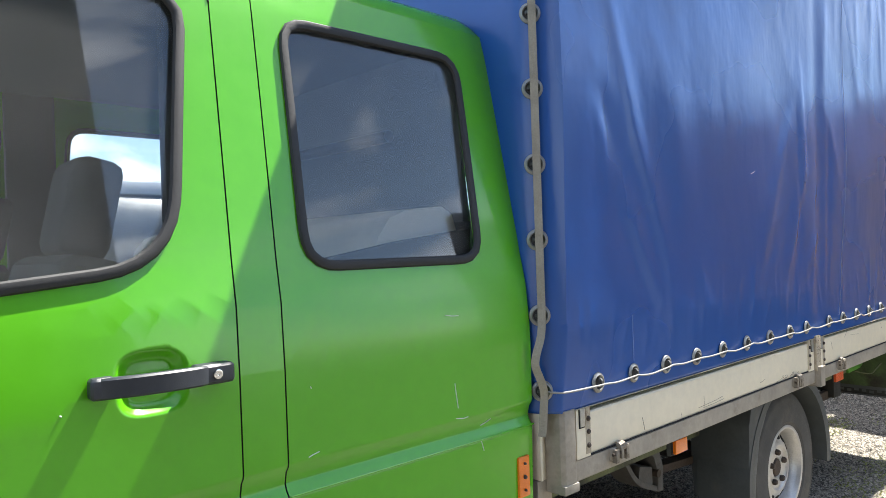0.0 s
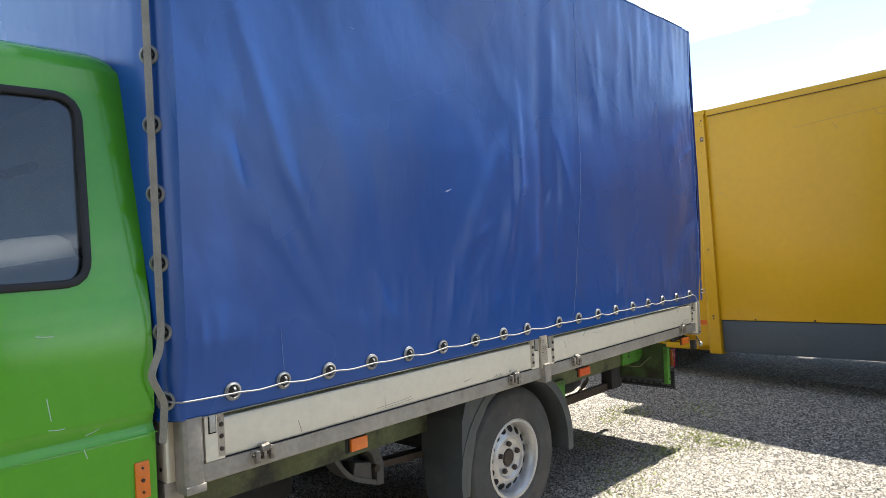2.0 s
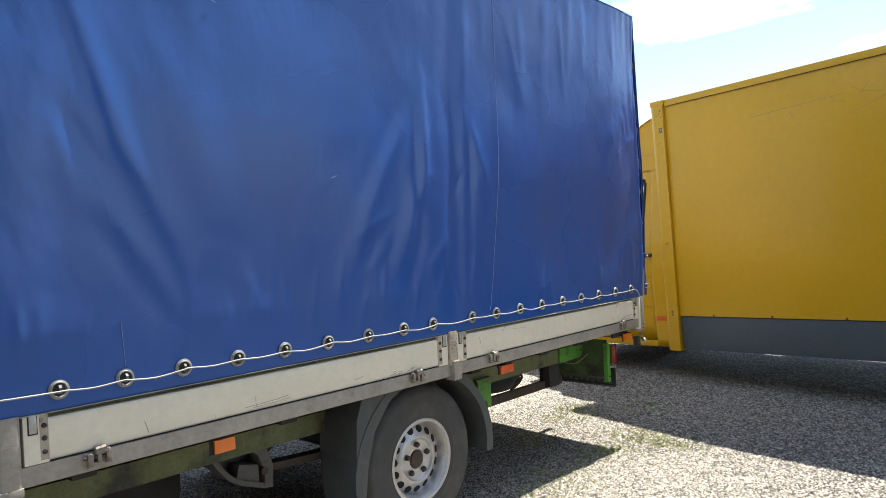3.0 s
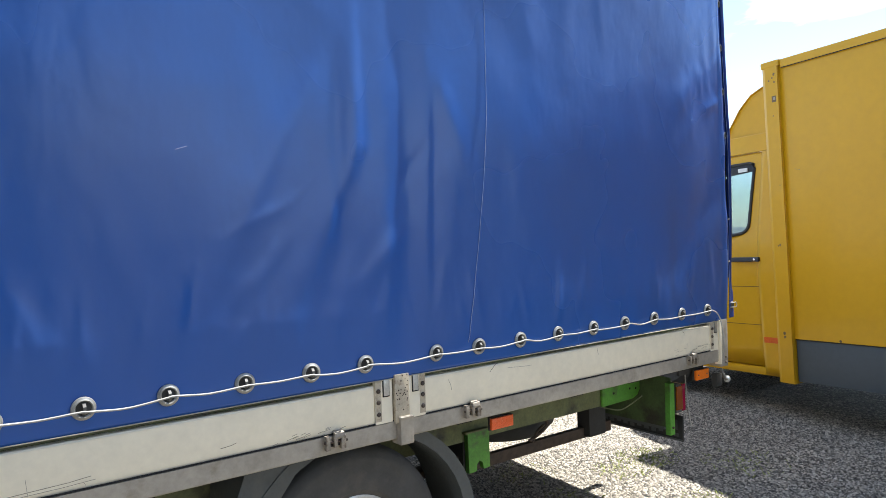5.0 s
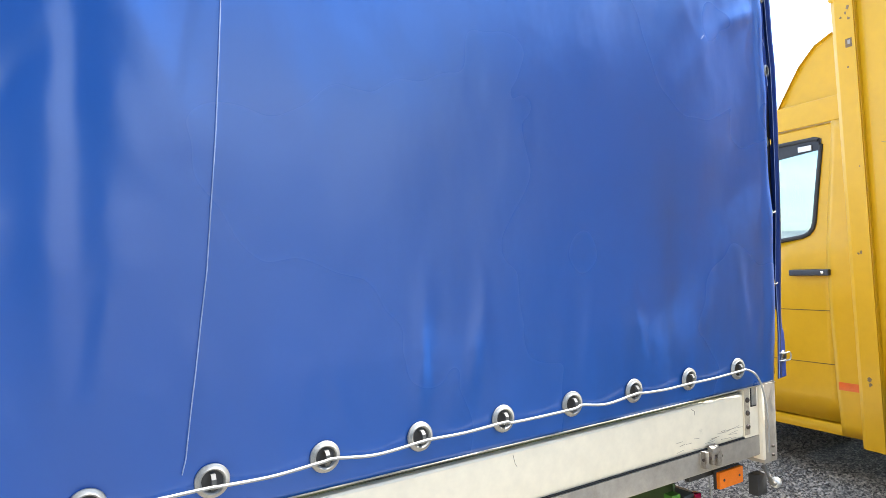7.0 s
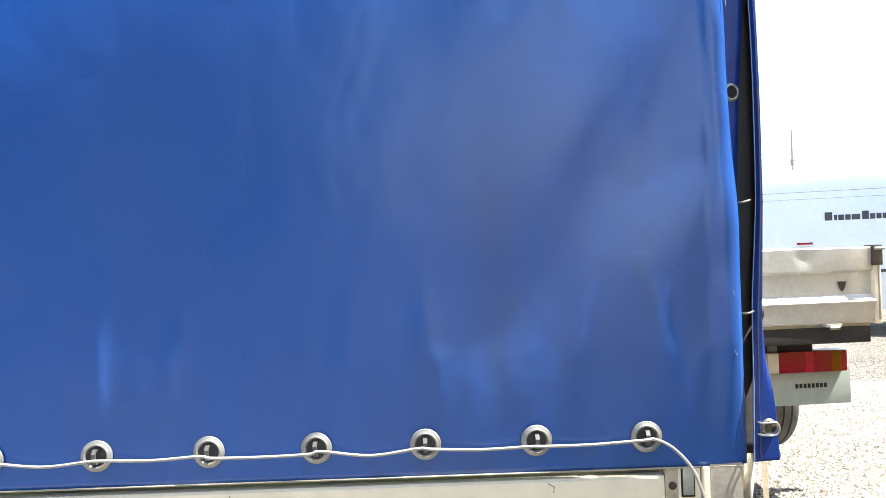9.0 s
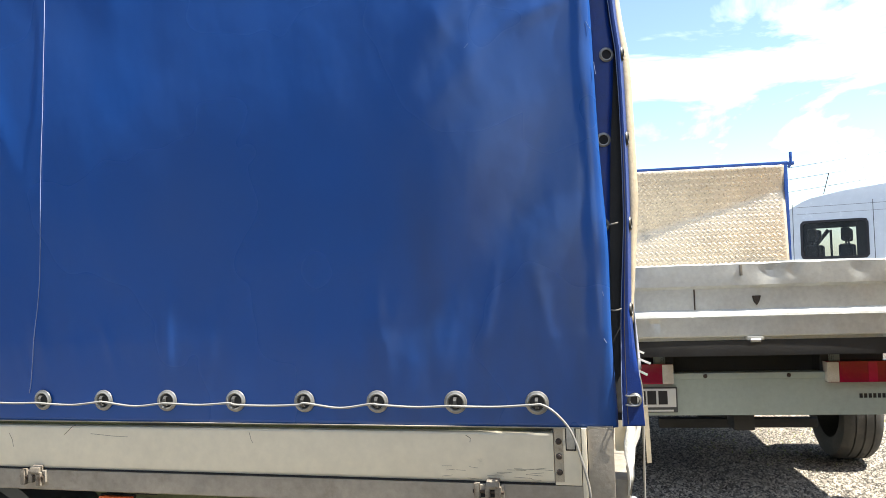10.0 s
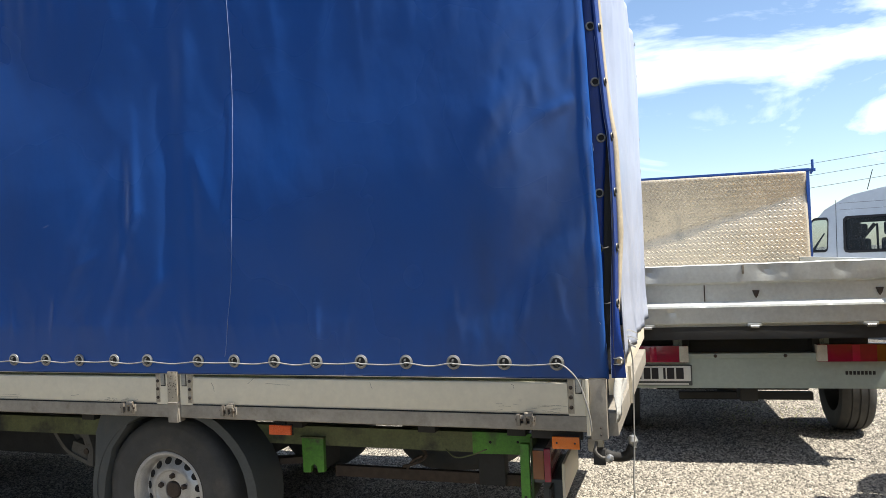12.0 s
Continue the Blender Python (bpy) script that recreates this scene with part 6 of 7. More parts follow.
# ---- the yellow box truck ----
def yellow_truck():
    """Local axes: y ahead, x to the vehicle's right; the origin lies on the ground below the box's front left edge."""
    t = thing("box_truck", "yellow box truck with a slate grey skirt, parked on gravel", "truck")
    tilt = math.tan(radians(1.93))
    B, H0, H1, L = 2.10, 0.562, 2.470, 3.75
    body = part("box_body", box(0.0, B, -L, -0.05, H0, H1, bevel=0.012), M_YELLOW, t, "yellow box with scuffs and faint dents")
    part("corner_column", prism(bmesh.new(), [(-0.018, -0.13), (-0.022, -0.115), (-0.022, -0.03), (-0.01, -0.005), (0.04, 0.03), (0.06, 0.03), (0.06, -0.13)], "z", 0.255, H1 - 0.02, bevel=0.003), M_YELLOW, t, "yellow corner column with worn spots")
    part("column_lip", box(-0.028, -0.018, -0.128, -0.112, 0.255, H1 - 0.03, bevel=0.003), M_YELLOW, t)
    part("corner_cap", box(-0.024, 0.05, -0.14, 0.0, H1 - 0.035, H1 + 0.010, bevel=0.012), M_YELLOW, t, "worn yellow corner cap")
    part("top_trim", box(-0.012, 0.02, -L, -0.14, H1 - 0.05, H1 + 0.006, bevel=0.006), M_YELLOW, t)
    part("trim_line", box(-0.0135, -0.008, -L, -0.15, H1 - 0.054, H1 - 0.050, bevel=0), M_INK, t)
    part("side_skirt", box(0.006, 0.03, -L, -0.135, 0.272, H0 - 0.004, bevel=0.004), M_SKIRT, t, "slate grey side skirt")
    part("skirt_far", box(B - 0.03, B - 0.006, -L, -0.135, 0.272, H0 - 0.004, bevel=0.004), M_SKIRT, t)
    part("skirt_line", box(0.002, 0.01, -L, -0.135, H0 - 0.006, H0 - 0.001, bevel=0), M_INK, t)
    part("bulkhead", box(0.07, B - 0.07, -0.06, 0.028, 0.45, H1 - 0.06, bevel=0), M_YELLOW, t)
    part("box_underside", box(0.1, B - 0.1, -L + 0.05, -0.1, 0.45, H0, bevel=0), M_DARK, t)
    brng = random.Random(4)

    def blot(y, z, r, x=-0.0228):
        """A worn spot with an uneven outline."""
        pts = [(x - 0.0006, y + r * brng.uniform(0.45, 1.15) * math.cos(a), z + r * brng.uniform(0.5, 1.3) * math.sin(a)) for a in np.linspace(0, 5.7, 11)]
        raw("worn_spot", pts + [(p[0] + 0.002, p[1], p[2]) for p in pts], [tuple(range(11))] + [(k, (k + 1) % 11, 11 + (k + 1) % 11, 11 + k) for k in range(11)], M_BLOT, t, smooth=False)
    part("square_mark", box(-0.0245, -0.020, -0.110, -0.076, 2.194, 2.236, bevel=0), M_BLOT, t)
    part("square_inner", box(-0.0255, -0.022, -0.102, -0.088, 2.208, 2.228, bevel=0), M_RAIL, t)
    for y, z, r in ((-0.075, 1.21, 0.009), (-0.062, 1.205, 0.006), (-0.07, 0.60, 0.013), (-0.072, 0.575, 0.010), (-0.10, 2.33, 0.009), (-0.085, 2.36, 0.008), (-0.098, 2.385, 0.010), (-0.08, 2.10, 0.005), (-0.10, 1.62, 0.004), (-0.06, 2.345, 0.006)):
        blot(y, z, r)
    for y in (-0.45, -0.95, -1.5, -2.1, -2.8, -3.4):
        part("skirt_rivet", add_lathe(bmesh.new(), [(0.009, 0), (0.005, 0.003), (0.0001, 0.003)], m=Matrix.Translation((0.0, y, H0 + 0.012)) @ Matrix.Rotation(radians(-90), 4, "Y"), n=8), M_RUST, body)
    for a in (((-0.9, 2.17), (-1.2, 2.19), (-1.6, 2.21)), ((-1.62, 2.05), (-1.75, 2.10), (-1.9, 2.16)), ((-1.2, 2.16), (-1.24, 2.10)), ((-1.66, 2.24), (-1.72, 2.20), (-1.85, 2.17)), ((-1.5, 2.22), (-1.53, 2.16), (-1.6, 2.15)),
              ((-0.20, 1.72), (-0.24, 1.71)), ((-1.7, 2.18), (-1.76, 2.25))):
        part("scuff", tube([(0.0006, y, z) for y, z in a], 0.0016, n=4), M_SMUDGE, body)
    # cab
    def yy(z):
        return lerp_tab([(0.2, 0.10), (0.5, 0.085), (1.0, 0.078), (1.25, 0.09), (1.6, 0.15), (1.95, 0.215), (2.10, 0.25)], z)

    def skin(name, outline, label="", m=M_YELLOW, off=0.0, hole=None):
        bm = bmesh.new()
        n = 72
        O = resample(outline, n)
        if hole:
            I, O = ring_pair(outline, hole)
            n = len(I)
        else:
            c = sum(O, Vector((0, 0))) / n
            I = [c.lerp(p, 0.02) for p in O]
        v, f = [], []
        R = 8
        for r in range(R):
            for a, b in zip(I, O):
                p = a.lerp(b, r / (R - 1))
                v.append((yy(p.y) + off, p.x, p.y))
        for r in range(R - 1):
            for i in range(n):
                f.append((r * n + i, r * n + (i + 1) % n, (r + 1) * n + (i + 1) % n, (r + 1) * n + i))
        if not hole:
            f.append(tuple(range(n)))
        bm.free()
        o = raw(name, v, f, m, t, label, angle=50)
        o.modifiers.new("thickness", "SOLIDIFY").thickness = 0.012
        far = raw("far_" + name, [(B - x, y, z) for x, y, z in v], f, m, t, label, angle=50)
        far.modifiers.new("thickness", "SOLIDIFY").thickness = 0.012
        return o
    g = None
    win = round_loop([(0.265, 1.310), (0.95, 1.23), (0.90, 1.50), (0.62, 1.825), (0.245, 1.825)], [0.07, 0.05, 0.1, 0.04, 0.05])
    d = skin("cab_door", [(0.178, 0.33), (0.176, 0.9), (0.190, 1.895), (0.62, 1.895), (1.10, 1.30), (1.12, 0.8), (1.02, 0.33)], "yellow cab door", hole=win)
    def quad_skin(name, y0, z0, y1, z1, label="", y2=None):
        """A plain body panel bent to the cab's side; y2: its front end at the top."""
        ny, nz_ = 6, 28
        for far in (False, True):
            v = []
            for b in range(nz_):
                z = z0 + (z1 - z0) * b / (nz_ - 1)
                ye = y1 + ((y2 if y2 is not None else y1) - y1) * b / (nz_ - 1)
                v += [((B - yy(z)) if far else yy(z), y0 + (ye - y0) * a / (ny - 1), z) for a in range(ny)]
            f = [(b * ny + a, b * ny + a + 1, (b + 1) * ny + a + 1, (b + 1) * ny + a) for b in range(nz_ - 1) for a in range(ny - 1)]
            o = raw(("far_" if far else "") + name, v, f, M_YELLOW, t, label, angle=50)
            o.modifiers.new("thickness", "SOLIDIFY").thickness = 0.012
    quad_skin("rear_quarter", 0.030, 0.27, 0.174, 1.900, "yellow panel behind the door", 0.186)
    quad_skin("roof_strip", 0.030, 1.902, 0.66, 2.035, "", 0.70)
    skin("front_wing", [(1.03, 0.33), (1.128, 0.8), (1.108, 1.28), (1.32, 1.22), (1.52, 1.05), (1.58, 0.75), (1.58, 0.33)])
    bmp = [(lerp_tab([(1.2, 0.09), (1.9, 0.205)], p.y) + 0.012, p.x, p.y) for p in resample(win, 60)]
    g = raw("door_glass", bmp, [tuple(range(60))], M_CABGLASS, t, "cab door glass", smooth=False)
    g.visible_shadow = False
    g.modifiers.new("thickness", "SOLIDIFY").thickness = 0.004
    g2 = raw("far_door_glass", [(B - x, y, z) for x, y, z in bmp], [tuple(range(60))], M_CABGLASS, t, smooth=False)
    g2.visible_shadow = False
    g2.modifiers.new("thickness", "SOLIDIFY").thickness = 0.004
    bm = bmesh.new()
    P = resample(win, 60)
    add_tube(bm, [(yy(p.y) - 0.003, p.x, p.y) for p in P] + [(yy(P[0].y) - 0.003, P[0].x, P[0].y)], 0.012, n=8)
    part("window_seal", bm, M_RUBBER, t)
    vis = [(0.25, 1.760), (0.245, 1.82), (0.62, 1.82), (0.70, 1.73)]
    raw("visor_strip", [(yy(z) - 0.004, y, z) for y, z in vis], [(0, 1, 2, 3)], M_INK, t, "black tinted visor strip")
    part("visor_mark", box(yy(1.77) - 0.012, yy(1.77) - 0.006, 0.30, 0.38, 1.765, 1.793, bevel=0), M_PLATE, t)
    part("door_handle", box(0.050, 0.085, 0.162, 0.400, 1.094, 1.127, bevel=0.010, seg=3), M_HANDLE, t, "black door handle")
    part("handle_lock", add_lathe(bmesh.new(), [(0.009, 0), (0.0001, 0.003)], m=Matrix.Translation((0.050, 0.198, 1.11)) @ Matrix.Rotation(radians(-90), 4, "Y"), n=14), M_SILVER, t)
    part("orange_marker", box(0.072, 0.088, 0.055, 0.165, 0.505, 0.548, bevel=0.003), M_AMBERDEEP, t, "orange side marker")
    for a in (((0.04, 0.848), (0.172, 0.848)), ((0.18, 0.910), (1.1, 0.910)), ((0.04, 0.636), (0.172, 0.636)), ((0.18, 0.630), (1.05, 0.630))):
        part("panel_line", tube([(yy(a[0][1]) - 0.0005, y, z) for y, z in a], 0.0022, n=5), M_LINE, t)
    part("door_gap", tube([(yy(z) - 0.0008, 0.176 + 0.012 * max(0.0, z - 0.9) - 0.010 * math.exp(-((z - 0.84) / 0.05) ** 2), z) for z in np.linspace(0.33, 1.895, 40)], 0.003, n=5), M_LINE, t)
    part("cab_sill", box(0.085, 0.20, 0.03, 1.05, 0.262, 0.322, bevel=0.02), M_YELLOW, t)
    # roof fairing
    side = [(0.035, 2.035), (0.035, 2.425), (0.14, 2.412), (0.24, 2.388), (0.335, 2.345), (0.42, 2.25), (0.50, 2.12), (0.56, 2.035)]
    v, f = [], []
    for x, s in ((0.26, 0), (0.245, 0.012), (0.30, 0.03), (0.5, 0.06), (B / 2, 0.075), (B - 0.5, 0.06), (B - 0.30, 0.03), (B - 0.245, 0.012), (B - 0.26, 0)):
        for y, z in side:
            kk = max(0.0, (z - 2.035) / 0.40)
            inset = (0.09 * kk ** 2) * (1 if x < 1 else -1) if s < 0.04 else 0
            v.append((x + inset, y, z + s * kk))
    k = len(side)
    f = [(i * k + j, i * k + j + 1, (i + 1) * k + j + 1, (i + 1) * k + j) for i in range(8) for j in range(k - 1)] + [tuple(range(k)), tuple(range(8 * k, 9 * k))]
    raw("roof_fairing", v, f, M_YELLOW, t, "yellow roof wind deflector", angle=40)
    part("fairing_seam", tube([(0.243, y, 2.037) for y in np.linspace(0.04, 0.66, 12)], 0.003, n=5), M_SMUDGE, t)
    raw("cab_roof", [(0.25, 0.035, 2.035), (B - 0.25, 0.035, 2.035), (B - 0.25, 0.85, 2.0), (0.25, 0.85, 2.0), (0.24, 1.0, 1.91), (B - 0.24, 1.0, 1.91)], [(0, 1, 2, 3), (3, 2, 5, 4)], M_YELLOW, t)
    ws = raw("windscreen", [(0.24, 1.0, 1.93), (B - 0.24, 1.0, 1.93), (B - 0.13, 1.32, 1.235), (0.13, 1.32, 1.235)], [(0, 1, 2, 3)], M_CLEAR, t, smooth=False)
    ws.visible_shadow = False
    ws.modifiers.new("thickness", "SOLIDIFY").thickness = 0.005
    raw("bonnet", [(0.12, 1.30, 1.24), (B - 0.12, 1.30, 1.24), (B - 0.16, 1.53, 1.02), (0.16, 1.53, 1.02), (0.2, 1.62, 0.7), (B - 0.2, 1.62, 0.7), (0.2, 1.62, 0.3), (B - 0.2, 1.62, 0.3)], [(0, 1, 2, 3), (3, 2, 5, 4), (4, 5, 7, 6)], M_YELLOW, t)
    part("cab_floor", box(0.12, B - 0.12, 0.04, 1.52, 0.42, 0.50, bevel=0), M_INSIDE, t)
    part("cab_back", box(0.2, B - 0.2, 0.03, 0.05, 0.5, 1.2, bevel=0), M_INSIDE, t)
    for x in (0.35, 1.25):
        part("seat_back", box(x, x + 0.45, 0.06, 0.17, 0.8, 1.24, bevel=0.04, seg=3), M_SEAT, t)
    part("steering_wheel", add_lathe(bmesh.new(), [(0.175, -0.012), (0.19, 0), (0.175, 0.012), (0.165, 0)], m=Matrix.Translation((0.55, 0.95, 1.22)) @ Matrix.Rotation(radians(60), 4, "X"), n=32, closed=True), M_RUBBER, t)
    part("dashboard", box(0.16, B - 0.16, 1.03, 1.30, 0.85, 1.20, bevel=0.05), M_INSIDE, t)
    for y in (1.22, -2.6):
        for x, s in ((0.22, 1), (B - 0.22, -1)):
            m = Matrix.Translation((x, y, 0.325 + y * tilt)) @ Matrix.Rotation(radians(90), 4, "Y")
            w = part("wheel", add_lathe(bmesh.new(), [(0.2, -0.09), (0.30, -0.1), (0.34, -0.06), (0.34, 0.06), (0.30, 0.1), (0.2, 0.09)], m=m, n=36, closed=True), M_TYRE, t)
            part("rim", add_lathe(bmesh.new(), [(0.0001, 0), (0.12, -0.04 * s), (0.2, -0.07 * s)], m=m, n=24), M_RIM, w)
    t.matrix_world = pose(5.558, 0.592, 0.024, -1.93, -0.72, -8.46)
    return t


yellow_truck()


# ---- the white flatbed ----
def flatbed():
    """Local axes: y ahead, x to the vehicle's right; the origin lies on the ground below the middle of the tail."""
    t = thing("flatbed_truck", "white flatbed truck with aluminium drop sides and checker plate headboard", "truck")
    hw = 0.885
    prof = [(0.0, 1.290), (-0.006, 1.285), (-0.005, 1.25), (-0.004, 1.21), (-0.002, 1.175), (0.018, 1.160), (0.019, 1.11), (0.020, 1.050), (-0.014, 1.028), (-0.018, 1.015), (-0.010, 0.985), (-0.008, 0.95), (-0.006, 0.915), (0.0, 0.908), (0.035, 0.908), (0.035, 1.290)]
    xs = list(np.linspace(-hw, hw, 150))
    dents = [(-0.62, 1.25, 0.045, 0.016), (-0.57, 1.23, 0.02, -0.008), (0.09, 1.25, 0.05, 0.014), (0.20, 1.255, 0.025, 0.010), (0.52, 1.25, 0.04, 0.010), (-0.5, 0.98, 0.030, 0.012), (-0.22, 0.965, 0.02, 0.010), (0.33, 0.97, 0.03, 0.010), (0.60, 0.975, 0.02, 0.009), (-0.3, 1.03, 0.02, 0.006), (0.45, 1.03, 0.03, 0.006)]
    v = []
    for x in xs:
        for y, z in prof:
            d = sum(h * math.exp(-((x - a) / r) ** 2 - ((z - b) / (r * 0.7)) ** 2) for a, b, r, h in dents) + 0.0025 * noise.noise(Vector((x * 6, z * 9, 2)))
            v.append((x, y + (d if y < 0.03 else 0), z + (0.003 * noise.noise(Vector((x * 9, 4, z))) if z > 1.2 else 0)))
    k = len(prof)
    f = [(i * k + j, i * k + (j + 1) % k, (i + 1) * k + (j + 1) % k, (i + 1) * k + j) for i in range(len(xs) - 1) for j in range(k)] + [tuple(range(k)), tuple((len(xs) - 1) * k + j for j in range(k))]
    tb = raw("tail_board", v, f, M_ALU, t, "dented bare aluminium tail board", angle=25)
    for x in (-0.68, 0.02, 0.726):
        part("cleat", prism(bmesh.new(), [(x - 0.022, 1.118), (x + 0.022, 1.118), (x + 0.012, 1.085), (x, 1.066), (x - 0.012, 1.085)], "y", 0.006, 0.02, bevel=0.004), M_BOLT, tb)
    for x in (-0.65, 0.0, 0.665):
        hg = part("hinge", box(x - 0.04, x + 0.04, -0.012, 0.03, 0.890, 0.909, bevel=0.004), M_ALU, tb)
        part("hinge_pin", cyl((x - 0.025, -0.010, 0.888), (x + 0.025, -0.010, 0.888), 0.010, n=10), M_STEEL, hg)
    part("stain_streak", box(-0.292, -0.286, 0.012, 0.0185, 1.05, 1.158, bevel=0), M_RUST, tb)
    part("rope_hook", box(-0.062, -0.048, -0.010, 0.0, 1.225, 1.282, bevel=0.002), M_SMUDGE, tb)
    for s in (-1, 1):
        part("side_board", box(s * hw - 0.035 * (s > 0), s * hw + 0.035 * (s < 0), 0.05, 2.38, 0.908, 1.285, bevel=0.004), M_ALU, t, "aluminium drop side")
        lt = part("corner_latch", box(s * (hw + 0.012) - 0.024, s * (hw + 0.012) + 0.026, -0.024, 0.05, 1.195, 1.298, bevel=0.006), M_RUST, t, "rusty corner latch")
        part("corner_post", box(s * (hw + 0.014) - 0.014, s * (hw + 0.014) + 0.020, -0.012, 0.05, 0.90, 1.195, bevel=0.004), M_BOARD, lt)
        part("post_rib", box(s * (hw + 0.014) + 0.002, s * (hw + 0.014) + 0.010, -0.018, -0.011, 0.92, 1.19, bevel=0.002), M_RAIL, lt)
        part("latch_bar", cyl((s * (hw + 0.012) - 0.02, -0.028, 1.28), (s * (hw + 0.012) + 0.03, -0.028, 1.28), 0.008, n=8), M_RAIL, lt)
    part("bed_floor", box(-hw, hw, 0.04, 2.6, 0.885, 0.910, bevel=0), M_ALU, t)
    part("bed_frame", box(-hw + 0.02, hw - 0.01, 0.02, 2.6, 0.805, 0.886, bevel=0.005), M_DARK, t, "dark bed frame")
    for x in (-0.42, 0.42):
        part("chassis_beam", box(x - 0.04, x + 0.04, 0.2, 4.4, 0.58, 0.80, bevel=0.01), M_DARK, t)
    part("spare_carrier", box(-0.36, 0.36, 0.3, 0.9, 0.62, 0.74, bevel=0.05), M_DARK, t)
    beam = part("rear_beam", box(-0.87, 0.868, 0.18, 0.23, 0.462, 0.662, bevel=0.006), M_BEAM, t, "grey green rear under-run beam")
    part("beam_lip", box(-0.40, 0.40, 0.17, 0.24, 0.662, 0.694, bevel=0.004), M_BEAM, beam)
    for x in (-0.22, 0.21):
        part("bolt", add_lathe(bmesh.new(), [(0.012, 0), (0.008, 0.006), (0.0001, 0.006)], m=Matrix.Translation((x, 0.17, 0.678)) @ Matrix.Rotation(radians(90), 4, "X"), n=8), M_BOLT, beam)
    for s in (-1, 1):
        a, b = sorted((s * 0.393, s * 0.826))
        lp = part("tail_lamp", box(a, b, 0.14, 0.22, 0.640, 0.752, bevel=0.008), M_RED, t, "tail lamp with red, amber and clear lenses")
        c, d = sorted((s * 0.391, s * 0.451))
        part("reversing_lens", box(c, d, 0.136, 0.2, 0.643, 0.749, bevel=0.006), M_LENS, lp)
        c, d = sorted((s * 0.735, s * 0.795))
        part("indicator_lens", box(c, d, 0.137, 0.2, 0.643, 0.749, bevel=0.006), M_AMBERDK, lp)
        c, d = sorted((s * 0.595, s * 0.640))
        part("fog_lens", box(c, d, 0.137, 0.2, 0.643, 0.749, bevel=0.006), M_REDB, lp)
        part("lamp_bracket", box(s * 0.45 - 0.03, s * 0.45 + 0.03, 0.2, 0.26, 0.64, 0.80, bevel=0.003), M_BEAM, lp)
    plate = part("number_plate", box(-0.90, -0.380, 0.160, 0.168, 0.512, 0.614, bevel=0.004), M_PLATE, t, "white number plate with dark bars")
    part("plate_frame", box(-0.908, -0.372, 0.165, 0.178, 0.482, 0.620, bevel=0.004), M_PLASTIC, plate)
    for a, b in ((-0.885, -0.845), (-0.80, -0.765), (-0.72, -0.70), (-0.684, -0.640), (-0.632, -0.588), (-0.557, -0.542), (-0.533, -0.486), (-0.474, -0.426)):
        part("bar", box(a, b, 0.1575, 0.161, 0.528, 0.602, bevel=0), M_INK, plate)
    part("bar", box(-0.78, -0.395, 0.163, 0.1655, 0.488, 0.498, bevel=0), M_PLATE, plate)
    for i in range(8):
        part("bar", box(0.561 + i * 0.0225, 0.561 + i * 0.0225 + 0.015, 0.178, 0.1805, 0.552, 0.575, bevel=0), M_INK, beam)
    # headboard
    def light_warp(x, z):
        """A slight bend along the plate's diagonal that puts the edge of sun and shade into its shape."""
        q = (z - 1.89) - 0.275 * (x - 0.945)
        r = math.sqrt(q * q + 0.0003) - 0.017
        return -(0.13 * r if q > 0 else 0.058 * (1 - math.exp(-r / 0.36))) + 0.002 * noise.noise(Vector((x * 3, z * 3, 1)))
    xs, zs = list(np.linspace(-hw, 0.945, 60)), list(np.linspace(0.91, 2.082, 50))
    v = [(x, 2.405 + light_warp(x, z), z) for z in zs for x in xs]
    k = len(xs)
    hb = raw("headboard", v, [(j * k + i, j * k + i + 1, (j + 1) * k + i + 1, (j + 1) * k + i) for j in range(len(zs) - 1) for i in range(k - 1)], M_CHECK, t, "checker plate headboard, half in sun, in a blue tube frame", angle=60)
    hb.modifiers.new("thickness", "SOLIDIFY").thickness = 0.004
    tubef = part("headboard_frame", box(-hw - 0.02, 0.98, 2.39, 2.44, 2.080, 2.112, bevel=0.006), M_BLUEFRAME, hb)
    part("frame_upright", box(0.945, 0.975, 2.39, 2.44, 0.91, 2.080, bevel=0.006), M_BLUEFRAME, hb)
    part("frame_upright", box(-hw - 0.03, -hw, 2.39, 2.44, 0.91, 2.080, bevel=0.006), M_BLUEFRAME, hb)
    part("frame_hook", tube([(0.985, 2.40, 2.06), (1.006, 2.40, 2.09), (1.006, 2.40, 2.19)], 0.012, n=8), M_BLUEFRAME, hb)
    part("frame_hook", box(0.975, 1.03, 2.39, 2.42, 2.080, 2.108, bevel=0.004), M_BLUEFRAME, hb)
    # pressed lozenges of the checker plate
    v, f = [], []
    nx, nz = 42, 42
    for j in range(nz):
        for i in range(nx):
            cx, cz = -hw + 0.03 + i * 0.0435 + (0.0217 if j % 2 else 0), 0.925 + j * 0.0285
            if cx > 0.925 or cz > 2.068:
                continue
            a = radians(38 if j % 2 else -38)
            ca, sa = math.cos(a), math.sin(a)
            k = len(v)
            for u, w, d in ((-0.022, 0, -0.0005), (0, -0.0085, -0.0005), (0.022, 0, -0.0005), (0, 0.0085, -0.0005), (-0.009, 0, 0.0022), (0.009, 0, 0.0022)):
                px, pz = cx + u * ca - w * sa, cz + u * sa + w * ca
                v.append((px, 2.4045 + light_warp(px, pz) - d, pz))
            f += [(k, k + 1, k + 4), (k + 1, k + 5, k + 4), (k + 1, k + 2, k + 5), (k + 2, k + 3, k + 5), (k + 3, k + 4, k + 5), (k + 3, k, k + 4)]
    tagged(raw("plate_relief", v, f, M_CHECK, hb, smooth=False), kind="stuff")
